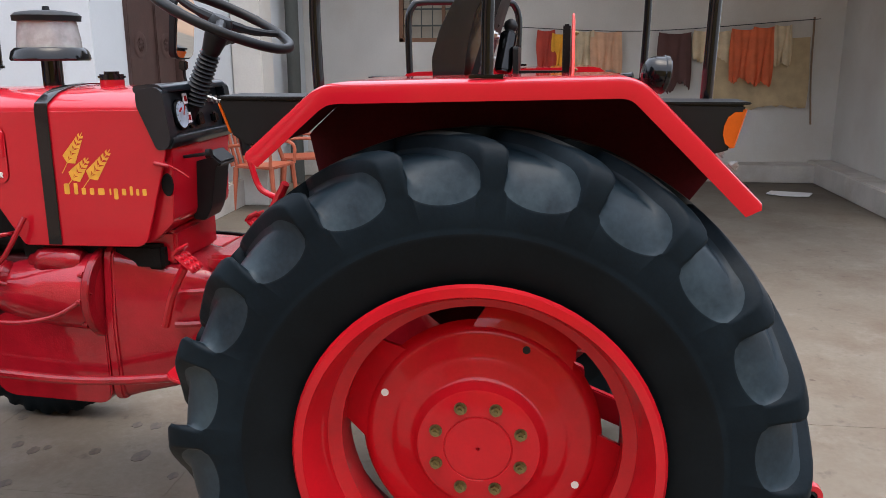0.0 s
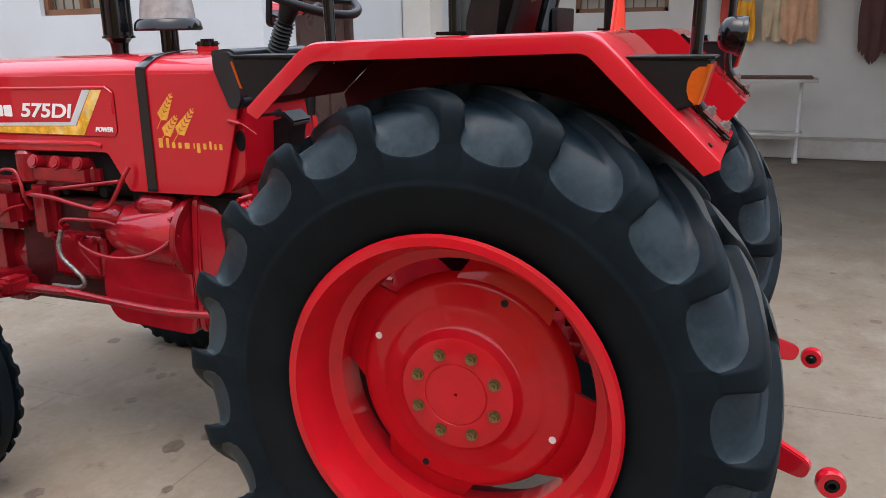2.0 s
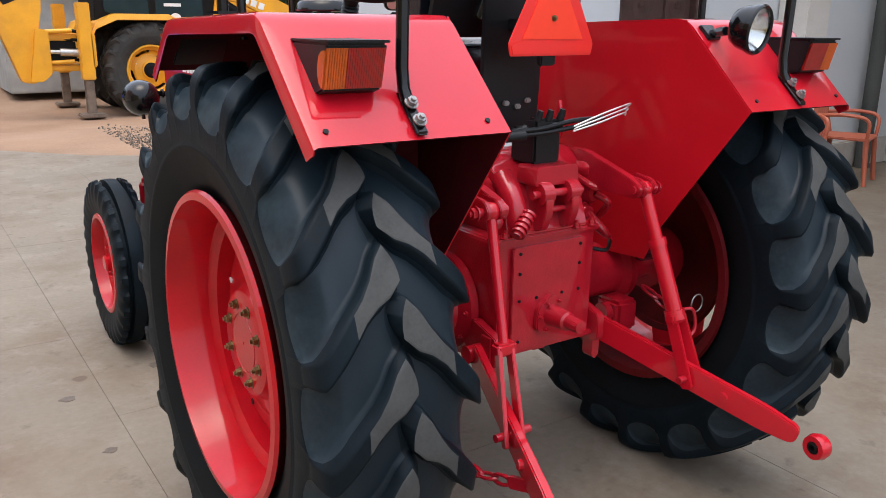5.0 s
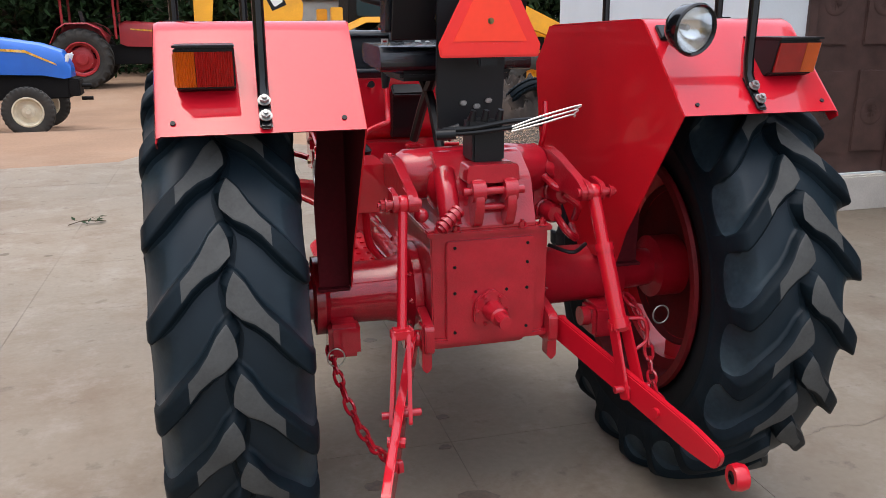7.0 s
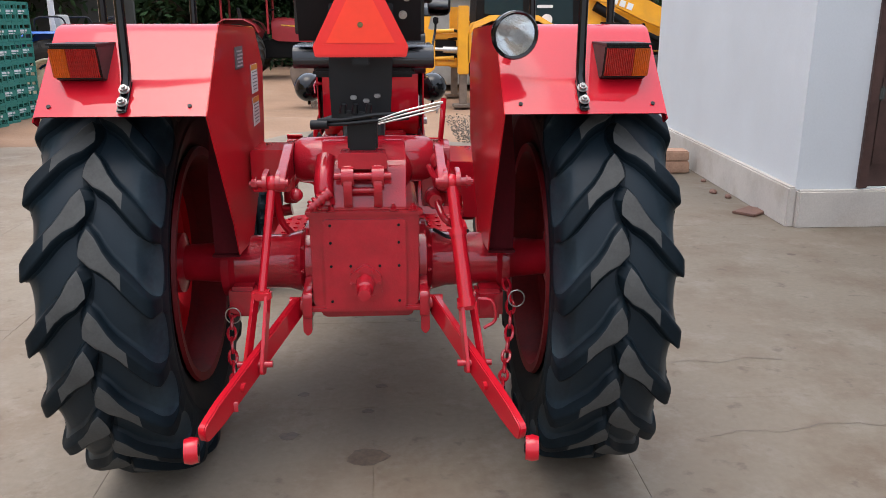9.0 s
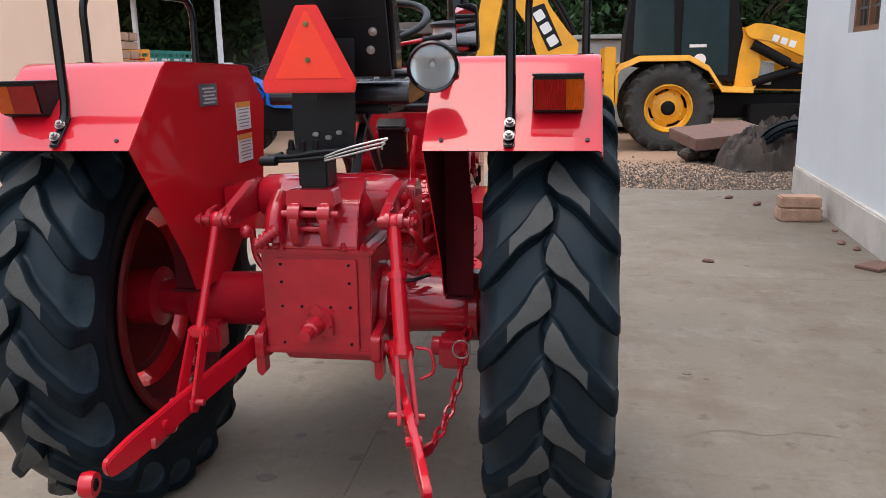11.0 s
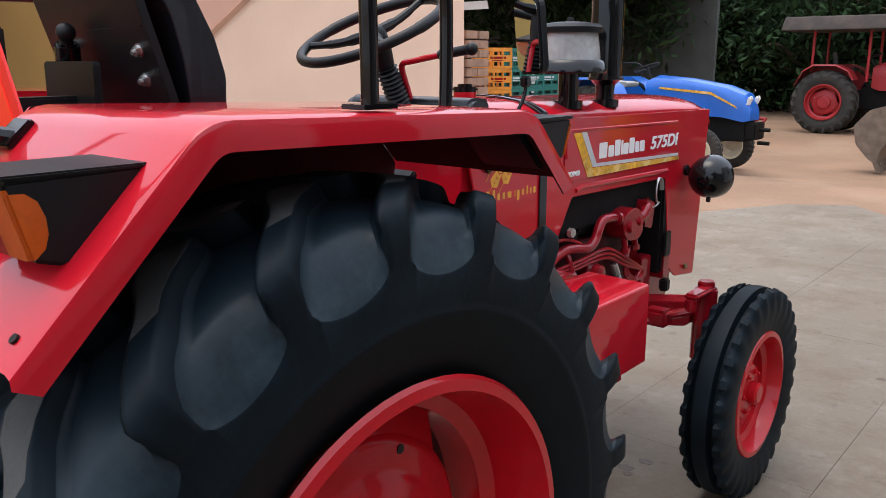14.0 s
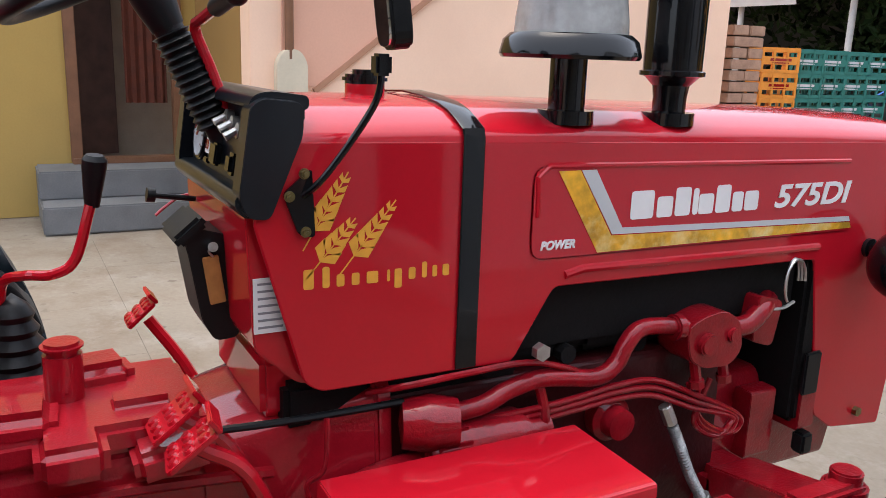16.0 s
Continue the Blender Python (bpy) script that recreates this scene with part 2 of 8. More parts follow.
cl.new(cr.outputs[0], cmul.inputs["Scale"])
cl.new(cmul.outputs[0], cn["Principled BSDF"].inputs["Base Color"])
# darker rim red: the shade on the wheels' inner side is put into the colour
RIM_SHADE = mat("dark_red_rim_shade", (0.115, 0.004, 0.006), 0.55, vary=0.3, scale=9, fine=90, bump=0.001, spec=0.2, dirt=(0.04, 0.004, 0.005), dirt_amount=0.6)
STAIN = mat("dark_oil_stain", (0.10, 0.075, 0.055), 0.5, vary=0.3, scale=30)
DIRT = mat("red_brown_earth", (0.27, 0.172, 0.112), 0.95, vary=0.2, scale=0.7, fine=25, bump=0.012, dirt=(0.33, 0.23, 0.16), dirt_amount=0.7, spec=0.2)
GRAVEL = mat("earthy_crushed_stone", (0.112, 0.098, 0.082), 0.95, vary=0.5, scale=20, fine=90, bump=0.02, spec=0.2, island=0.45)
WHITEWASH = mat("white_lime_wash", (0.54, 0.57, 0.59), 0.85, vary=0.06, scale=1.2, fine=70, bump=0.0015, dirt=(0.50, 0.52, 0.53), dirt_amount=0.45)
PORCHWALL = mat("off_white_porch_plaster", (0.55, 0.53, 0.49), 0.85, vary=0.10, scale=1.4, fine=60, bump=0.0015, dirt=(0.48, 0.43, 0.37), dirt_amount=0.6)
PLINTH = mat("grey_plinth_plaster", (0.46, 0.43, 0.39), 0.85, vary=0.14, scale=3, fine=70, bump=0.003, dirt=(0.33, 0.28, 0.22), dirt_amount=0.6)
SALMON = mat("salmon_wall_paint", (0.86, 0.59, 0.43), 0.8, vary=0.05, scale=1.2, fine=60, bump=0.0012, dirt=(0.72, 0.45, 0.32), dirt_amount=0.3)
SALMON_DEEP = mat("pink_stair_paint", (0.68, 0.38, 0.27), 0.8, vary=0.06, scale=1.2, fine=60, bump=0.0012)
TRIM = mat("brown_stair_edge", (0.40, 0.20, 0.12), 0.7, vary=0.1, scale=4)
YELLOW_WALL = mat("yellow_wall_paint", (0.40, 0.265, 0.075), 0.8, vary=0.08, scale=1.5, fine=60, bump=0.0012)
OCHRE = mat("ochre_side_paint", (0.29, 0.165, 0.045), 0.8, vary=0.08, scale=1.5, fine=60, bump=0.0012)
STEP = mat("grey_step_stone", (0.144, 0.148, 0.151), 0.7, vary=0.18, scale=5, fine=80, bump=0.002)
DOOR = mat("dark_brown_door_wood", (0.060, 0.031, 0.026), 0.5, vary=0.35, scale=8, fine=120, bump=0.002)
FRAME = mat("brown_painted_wood", (0.17, 0.075, 0.035), 0.55, vary=0.2, scale=8, fine=120, bump=0.002)
CURTAIN = mat("red_brown_curtain", (0.12, 0.030, 0.016), 0.9, vary=0.25, scale=10)
HALL = mat("grey_inner_wall", (0.36, 0.32, 0.26), 0.9, vary=0.1)
BLUE = mat("blue_tractor_paint", (0.012, 0.13, 0.55), 0.3, vary=0.08, scale=5, coat=0.4)
YELLOW = mat("yellow_digger_paint", (0.78, 0.36, 0.012), 0.42, vary=0.12, scale=3, fine=60, coat=0.15, dirt=(0.45, 0.22, 0.04), dirt_amount=0.4)
OLD_RED = mat("faded_red_paint", (0.36, 0.02, 0.025), 0.45, vary=0.15, scale=4)
CREAM = mat("cream_wheel_paint", (0.62, 0.56, 0.42), 0.5, vary=0.12, scale=10)
GLASS = mat("dark_cab_glass", (0.010, 0.024, 0.027), 0.1, vary=0.1, spec=0.45)
RUST = mat("rusty_earth_covered_steel", (0.16, 0.12, 0.09), 0.8, vary=0.35, scale=8, fine=60, bump=0.006)
LEAF = mat("green_leaves", (0.019, 0.042, 0.014), 0.65, vary=0.3, scale=1.5, fine=9, island=0.6, spec=0.15)
BARK = mat("grey_brown_bark", (0.11, 0.08, 0.055), 0.9, vary=0.3, scale=10, fine=50, bump=0.02)
CHAIR = mat("red_brown_plastic", (0.40, 0.10, 0.05), 0.45, vary=0.08, scale=8)
CRATE_GREEN = mat("green_crate_plastic", (0.02, 0.16, 0.13), 0.5, vary=0.15, scale=8)
CRATE_ORANGE = mat("orange_crate_plastic", (0.70, 0.27, 0.03), 0.5, vary=0.15, scale=8)
BRICK = mat("fired_brick", (0.36, 0.22, 0.15), 0.9, vary=0.25, scale=9, fine=70, bump=0.004)
TARP = mat("muddy_canvas", (0.034, 0.025, 0.020), 0.85, vary=0.5, scale=5, fine=50, bump=0.008, dirt=(0.085, 0.062, 0.047), dirt_amount=0.5)
STONE = mat("reddish_stone_slab", (0.135, 0.072, 0.054), 0.85, vary=0.25, scale=5, fine=60, bump=0.004)
SHED = mat("dark_shed_sheet", (0.06, 0.065, 0.06), 0.8, vary=0.3, scale=2)
POLE = mat("whitewashed_pole", (0.58, 0.58, 0.55), 0.7, vary=0.15, scale=6)
HUT = mat("grey_tank_plaster", (0.36, 0.37, 0.35), 0.85, vary=0.2, scale=3, bump=0.004)
IVORY = mat("ivory_plaster", (0.60, 0.53, 0.40), 0.85, vary=0.08, scale=5, bump=0.001)
ROPE = mat("dark_cord", (0.05, 0.05, 0.05), 0.9)
STICK = mat("bare_wood_stick", (0.20, 0.13, 0.08), 0.8, vary=0.3, scale=20)


def cloth(name, col):
    return mat(name, col, 0.9, vary=0.2, scale=7, fine=160, bump=0.002)


MAROON, MUSTARD, PEACH, ORANGE_RED, SAND, UMBER, KHAKI = (
    cloth("maroon_cloth", (0.42, 0.05, 0.03)), cloth("mustard_cloth", (0.75, 0.36, 0.03)), cloth("peach_cloth", (0.62, 0.36, 0.22)),
    cloth("orange_red_cloth", (0.62, 0.13, 0.05)), cloth("sand_cloth", (0.58, 0.46, 0.30)), cloth("umber_cloth", (0.09, 0.04, 0.035)),
    cloth("khaki_sacking", (0.44, 0.33, 0.19)))

# mirror, lamp glass and reflector
for nm in ("mirror_glass", "lamp_glass"):
    m_ = bpy.data.materials.new(nm)
    m_.use_nodes = True
    p_ = m_.node_tree.nodes["Principled BSDF"]
    p_.inputs["Base Color"].default_value = (0.80, 0.82, 0.82, 1) if nm == "mirror_glass" else (0.86, 0.87, 0.88, 1)
    p_.inputs["Metallic"].default_value, p_.inputs["Roughness"].default_value = 1.0, 0.02 if nm == "mirror_glass" else 0.2
bpy.data.materials["lamp_glass"].node_tree.nodes["Principled BSDF"].inputs["Metallic"].default_value = 1.0
bpy.data.materials["lamp_glass"].node_tree.nodes["Principled BSDF"].inputs["Roughness"].default_value = 0.16
CLEAR_GLASS = bpy.data.materials.new("clear_lamp_glass")
CLEAR_GLASS.use_nodes = True
gn, gl = CLEAR_GLASS.node_tree.nodes, CLEAR_GLASS.node_tree.links
gm, gt, gg = gn.new("ShaderNodeMixShader"), gn.new("ShaderNodeBsdfTransparent"), gn.new("ShaderNodeBsdfGlossy")
gt.inputs[0].default_value, gg.inputs["Roughness"].default_value, gm.inputs[0].default_value = (0.95, 0.96, 0.96, 1), 0.03, 0.12
gl.new(gt.outputs[0], gm.inputs[1])
gl.new(gg.outputs[0], gm.inputs[2])
gl.new(gm.outputs[0], gn["Material Output"].inputs["Surface"])
MIRROR, LAMP = bpy.data.materials["mirror_glass"], bpy.data.materials["lamp_glass"]


# ---- mesh helpers ----
def obj(name, bm, material, parent=None, label="", smooth=35, mats=()):
    me = bpy.data.meshes.new(name)
    bm.normal_update()
    bm.to_mesh(me)
    bm.free()
    for m in (material, *mats):
        me.materials.append(m)
    if smooth:
        me.polygons.foreach_set("use_smooth", [True] * len(me.polygons))
        me.set_sharp_from_angle(angle=radians(smooth))
    ob = new(name, me)
    if parent:
        ob.parent = parent
    if label:
        tagged(ob, label)
    return ob


SPLIT = set("fender_plug cover_bolt post_bolt switch pull_knob gauge gauge_dial red_mark print_line connector wire_rod hydraulic_hose bracket_bolt fender_brace link_bracket stay_bracket triangle_bolt seat_bolt cowl_bolt "
            "hood_hole_rim grille box_bracket rubber_stop hub_bolt crate_slat axle_bolt lift_bolt disc_lug gearbox_rib toggle pedal_hole bracket_pad wheel_spoke dial_mark loader_arm loader_ram bucket_tooth nose_bar canopy_post front_axle rear_bracket".split())


def islands(bm):
    """Groups of faces that touch or whose boxes overlap, as separate bmeshes."""
    seen, found = set(), []
    for f in bm.faces:
        if f in seen:
            continue
        stack, grp = [f], []
        seen.add(f)
        while stack:
            g = stack.pop()
            grp.append(g)
            for v in g.verts:
                for h in v.link_faces:
                    if h not in seen:
                        seen.add(h)
                        stack.append(h)
        cs = [v.co for g in grp for v in g.verts]
        found.append([grp, [min(c[i] for c in cs) for i in range(3)], [max(c[i] for c in cs) for i in range(3)]])
    joined = True
    while joined:
        joined = False
        for i, j in itertools.combinations(range(len(found)), 2):
            a, c = found[i], found[j]
            if all(a[1][k] < c[2][k] + 1e-4 and c[1][k] < a[2][k] + 1e-4 for k in range(3)):
                a[0] += c[0]
                a[1], a[2] = [min(p) for p in zip(a[1], c[1])], [max(p) for p in zip(a[2], c[2])]
                del found[j]
                joined = True
                break
    out = []
    for grp, _, _ in found:
        nb, vm = bmesh.new(), {}
        for g in grp:
            for v in g.verts:
                if v not in vm:
                    vm[v] = nb.verts.new(v.co)
        for g in grp:
            nb.faces.new([vm[v] for v in g.verts]).material_index = g.material_index
        out.append(nb)
    bm.free()
    return out


def part(name, bm, material, parent, label="", smooth=35, mats=()):
    if name in SPLIT:
        return [obj(name, nb, material, parent, label, smooth, mats) for nb in islands(bm)][0]
    return obj(name, bm, material, parent, label, smooth, mats)


def thing(name, label, category, at=(0, 0, 0), rz=0.0, group="", kind=""):
    e = new(name)
    e.matrix_basis = pose(*at, 0, 0, rz)
    return tagged(e, label, category, group, kind)


def twin(ob, parent, m=None):
    """The same mesh again under a parent."""
    o = new(ob.name.split(".")[0], ob.data)
    o.parent = parent
    o.matrix_basis = m if m is not None else Matrix()
    if "label" in ob:
        o["label"] = ob["label"]
    return o


def B():
    return bmesh.new()


def bevel_new(bm, verts, width, seg=2):
    if width:
        vs = set(verts)
        es = [e for e in bm.edges if e.verts[0] in vs and e.verts[1] in vs]
        bmesh.ops.bevel(bm, geom=es, offset=width, segments=seg, affect="EDGES", clamp_overlap=True)


def box(bm, c, s, bev=0.0, rot=(0, 0, 0), seg=2):
    m = pose(*c, *rot) @ Matrix.Diagonal((*s, 1))
    r = bmesh.ops.create_cube(bm, size=1.0, matrix=m)
    bevel_new(bm, r["verts"], bev, seg)
    return bm


def cyl(bm, p, q, r, r2=None, n=16, bev=0.0):
    p, q = Vector(p), Vector(q)
    d = q - p
    m = Matrix.Translation((p + q) / 2) @ d.to_track_quat("Z", "Y").to_matrix().to_4x4()
    res = bmesh.ops.create_cone(bm, cap_ends=True, segments=n, radius1=r, radius2=r if r2 is None else r2, depth=d.length, matrix=m)
    if bev:
        vs = set(res["verts"])
        es = [e for e in bm.edges if e.verts[0] in vs and e.verts[1] in vs and any(len(f.verts) > 4 for f in e.link_faces)]
        bmesh.ops.bevel(bm, geom=es, offset=bev, segments=2, affect="EDGES", clamp_overlap=True)
    return bm


def ball(bm, c, r, n=16, scale=(1, 1, 1), rot=(0, 0, 0)):
    bmesh.ops.create_uvsphere(bm, u_segments=n, v_segments=max(6, n // 2), radius=r, matrix=pose(*c, *rot) @ Matrix.Diagonal((*scale, 1)))
    return bm


def smoothed(pts, k=6):
    pts = [Vector(p) for p in pts]
    if len(pts) < 3:
        return pts
    ext = [2 * pts[0] - pts[1], *pts, 2 * pts[-1] - pts[-2]]
    out = []
    for a, b, c, d in zip(ext, ext[1:], ext[2:], ext[3:]):
        for i in range(k):
            t = i / k
            out.append(0.5 * (2 * b + (c - a) * t + (2 * a - 5 * b + 4 * c - d) * t * t + (3 * b - a - 3 * c + d) * t ** 3))
    return [*out, pts[-1]]


def tube(bm, pts, r, n=10, curved=True, closed=False, radii=None):
    pts = smoothed(pts) if curved and not closed else [Vector(p) for p in pts]
    rings, prev = [], None
    N = len(pts)
    for i, p in enumerate(pts):
        a, b = (pts[i - 1], pts[(i + 1) % N]) if closed else (pts[max(i - 1, 0)], pts[min(i + 1, N - 1)])
        d = (b - a).normalized()
        u = (prev - d * prev.dot(d)) if prev is not None else d.orthogonal()
        u.normalize()
        prev = u
        v = d.cross(u)
        rr = radii[min(i * len(radii) // N, len(radii) - 1)] if radii else r
        rings.append([bm.verts.new(p + rr * (math.cos(2 * math.pi * k / n) * u + math.sin(2 * math.pi * k / n) * v)) for k in range(n)])
    pairs = list(zip(rings, rings[1:])) + ([(rings[-1], rings[0])] if closed else [])
    for A, C in pairs:
        for k in range(n):
            bm.faces.new((A[k], A[(k + 1) % n], C[(k + 1) % n], C[k]))
    if not closed:
        bm.faces.new(rings[0][::-1])
        bm.faces.new(rings[-1])
    return bm


def lathe(bm, prof, m=None, n=48, closed=False, caps=True):
    """Turn a profile of (radius, along) round the local X axis."""
    m = m or Matrix()
    rings = []
    for r, a in prof:
        rings.append([bm.verts.new(m @ Vector((a, r * math.cos(2 * math.pi * k / n), r * math.sin(2 * math.pi * k / n)))) for k in range(n)])
    pairs = list(zip(rings, rings[1:])) + ([(rings[-1], rings[0])] if closed else [])
    for A, C in pairs:
        for k in range(n):
            bm.faces.new((A[k], C[k], C[(k + 1) % n], A[(k + 1) % n]))
    if not closed and caps:
        for ring, flip in ((rings[0], False), (rings[-1], True)):
            if (ring[0].co - ring[n // 2].co).length > 1e-4:
                bm.faces.new(ring[::-1] if flip else ring)
    bmesh.ops.remove_doubles(bm, verts=[v for v in bm.verts], dist=1e-6)
    bmesh.ops.recalc_face_normals(bm, faces=bm.faces)
    return bm


def prism(bm, poly, axis, lo, hi, bev=0.0, seg=2):
    """A flat outline pushed along an axis. axis x: outline is (y, z); y: (x, z); z: (x, y)."""
    put = {"x": lambda a, b, c: (c, a, b), "y": lambda a, b, c: (a, c, b), "z": lambda a, b, c: (a, b, c)}[axis]
    A = [bm.verts.new(put(a, b, lo)) for a, b in poly]
    C = [bm.verts.new(put(a, b, hi)) for a, b in poly]
    n = len(poly)
    fs = [bm.faces.new(A), bm.faces.new(C[::-1])] + [bm.faces.new((A[k], C[k], C[(k + 1) % n], A[(k + 1) % n])) for k in range(n)]
    bmesh.ops.recalc_face_normals(bm, faces=fs)
    bevel_new(bm, A + C, bev, seg)
    return bm


def rounded(poly, r, k=4):
    """An outline with its corners rounded."""
    out, n = [], len(poly)
    for i in range(n):
        p, a, b = Vector(poly[i]), Vector(poly[i - 1]), Vector(poly[(i + 1) % n])
        d1, d2 = (a - p), (b - p)
        rr = min(r, d1.length * 0.45, d2.length * 0.45)
        s, e = p + d1.normalized() * rr, p + d2.normalized() * rr
        for j in range(k + 1):
            t = j / k
            q = s.lerp(p, t).lerp(p.lerp(e, t), t)
            out.append((q.x, q.y))
    return out


def add(bm, other, m):
    """Put another bmesh into this one, moved by m."""
    bmesh.ops.transform(other, matrix=m, verts=other.verts[:])
    me_ = bpy.data.meshes.new("tmp")
    other.to_mesh(me_)
    other.free()
    bm.from_mesh(me_)
    bpy.data.meshes.remove(me_)
    return bm


def loft(bm, rings, caps=True):
    R = [[bm.verts.new(p) for p in r] for r in rings]
    for A, C in zip(R, R[1:]):
        for k in range(len(A) - 1):
            bm.faces.new((A[k], A[k + 1], C[k + 1], C[k]))
    return bm


def shell(bm, t):
    bmesh.ops.recalc_face_normals(bm, faces=bm.faces)
    bmesh.ops.solidify(bm, geom=bm.faces[:], thickness=t)
    return bm


def text_mesh(body, size, depth=0.001, shear=0.0, bold=0.0):
    cu = bpy.data.curves.new("lettering", "FONT")
    cu.body, cu.size, cu.extrude, cu.shear, cu.offset = body, size, depth, shear, bold
    ob = bpy.data.objects.new("lettering", cu)
    scene.collection.objects.link(ob)
    dg = bpy.context.evaluated_depsgraph_get()
    me = bpy.data.meshes.new_from_object(ob.evaluated_get(dg))
    bpy.data.objects.remove(ob)
    bpy.data.curves.remove(cu)
    return me


def hexbolt(bm, c, d, r=0.012, h=0.012):
    c, d = Vector(c), Vector(d).normalized()
    cyl(bm, c, c + d * h * 0.3, r * 1.35, n=14)
    cyl(bm, c + d * h * 0.3, c + d * h * 1.2, r, n=6)
    cyl(bm, c + d * h * 1.2, c + d * h * 1.8, r * 0.5, n=8)
    return bm

# ---- wheels ----
def lug_tyre(bm, R, half, lugs, hand, phase=0.0, slope=16.5):
    """A tread-bar tyre round the local X axis, moulded in one skin: bars with broad heads that cross the middle, and coved pockets at the shoulder."""
    k, w0 = R / 0.672, half / 0.178
    tread = [(0, .638), (.010, .638), (.032, .638), (.054, .637), (.078, .635), (.100, .632), (.126, .627)]
    top = [(0, .670), (.010, .672), (.032, .672), (.054, .6715), (.078, .670), (.100, .668), (.128, .665)]
    shoulder = [(.146, .661), (.161, .655), (.171, .646), (.177, .633), (.180, .618), (.1815, .603), (.182, .590), (.1815, .578), (.180, .568)]
    side_wall = [(.1790, .520), (.1775, .505), (.1765, .494), (.1790, .487), (.1770, .479), (.172, .460), (.164, .435), (.155, .412), (.147, .398), (.143, .388), (.135, .378), (.128, .364)]
    width = [.010, .038, .037, .025, .0205, .0225, .0235] + [.023, .023, .023, .022, .021, .020, .019, .018, .018]
    flank = [.012, .016, .019, .022, .025, .026, .026] + [.024, .022, .020, .018, .016, .014, .013, .012, .012]
    over = [1.0, 0.85, 0.5, 0.2]
    slant = [0.0, 0.010, 0.007, 0.003]
    per = 32
    N = lugs * per
    half_pitch = math.pi * R / lugs
    rows = 7 + len(shoulder)
    LIP = rows - 1

    def place(side, i, col):
        q1 = (col % per) / per * 2 - 1
        q, centre = q1, (col // per + 0.5) / lugs * 2 * math.pi
        if side < 0:
            q = q1 - 1 if q1 > 0 else q1 + 1
            centre += (math.pi / lugs) * (1 if q1 > 0 else -1)
        a = abs(q)
        ii = min(i, LIP)
        w, fl = width[ii], flank[ii]
        blend = min(1.0, i / 2) if i < 2 else (1.0 if i <= LIP else max(0.0, 1 - (i - LIP) / 4))
        if a <= 0.3125:
            dlt = w * a / 0.3125
        elif a <= 0.5:
            dlt = w + fl * (a - 0.3125) / 0.1875
        else:
            dlt = w + fl + (half_pitch - w - fl) * (a - 0.5) / 0.5
        dlt = blend * dlt + (1 - blend) * a * half_pitch
        h = 1.0 if a <= 0.3125 else (0.86 if a < 0.40 else (0.30 if a < 0.45 else 0.0))
        if i == 0:
            h = 0.0
        return centre + math.copysign(dlt, q) / R + phase, h, a, q1, q

    verts = {}
    for side in (1, -1):
        for i in range(rows + len(side_wall)):
            for c in range(N):
                if i == 0 and side < 0:
                    verts[side, i, c] = verts[1, 0, c]
                    continue
                ang, h, a, q1, q = place(side, i, c)
                u = min(1.0, (1 - a) / 0.60)
                lip = .544 + .050 * (1 - math.sqrt(max(0.0, 1 - u * u)))
                if i < 7:
                    x = tread[i][0] + (top[i][0] - tread[i][0]) * h
                    r = tread[i][1] + (top[i][1] - tread[i][1]) * h
                elif i < rows:
                    s = (i - 6) / (rows - 7)
                    vx = .126 * (1 - s) ** 2 + 2 * .160 * s * (1 - s) + .1795 * s * s
                    vr = .627 * (1 - s) ** 2 + 2 * (lip + .058) * s * (1 - s) + lip * s * s
                    cx, cr = shoulder[i - 7]
                    x, r = vx + (cx - vx) * h, vr + (cr - vr) * h
                else:
                    x, r = side_wall[i - rows]
                    if i == rows:
                        base_r = lip + (.568 - lip) * (1.0 if a <= 0.3125 else h)
                        x, r = .1815, base_r - 0.006 if base_r - 0.006 > .503 else .503
                    elif i == rows + 1:
                        r = min(r, .5)
                tilt = hand * radians(slope) * min(1.0, x / 0.17) ** 0.95 if x > 0 else 0
                if i < 4:
                    # the heads are cut square to their bars
                    x -= hand * slant[i] * max(-1.0, min(1.0, q / 0.3125)) * max(0.0, 1 - max(0.0, a - 0.3125) / 0.45)
                x0 = -0.017 * math.cos(math.pi * q1) * (over[i] if i < 4 else 0)
                ang += tilt
                verts[side, i, c] = bm.verts.new(((side * x + x0) * w0, r * k * math.cos(ang), r * k * math.sin(ang)))
        for i in range(rows + len(side_wall) - 1):
            for c in range(N):
                c2 = (c + 1) % N
                f = (verts[side, i, c], verts[side, i, c2], verts[side, i + 1, c2], verts[side, i + 1, c])
                face = bm.faces.new(f if side > 0 else f[::-1])
                am = max(place(side, i + 1, c)[2], place(side, i + 1, c2)[2])
                al = min(place(side, i + 1, c)[2], place(side, i + 1, c2)[2])
                if 1 <= i <= 4 and am <= 0.3125:
                    face.material_index = 1
                elif 1 <= i < LIP and al >= 0.40:
                    face.material_index = 2
                elif i >= rows + 3:
                    face.material_index = 3
    bmesh.ops.recalc_face_normals(bm, faces=bm.faces)
    return bm


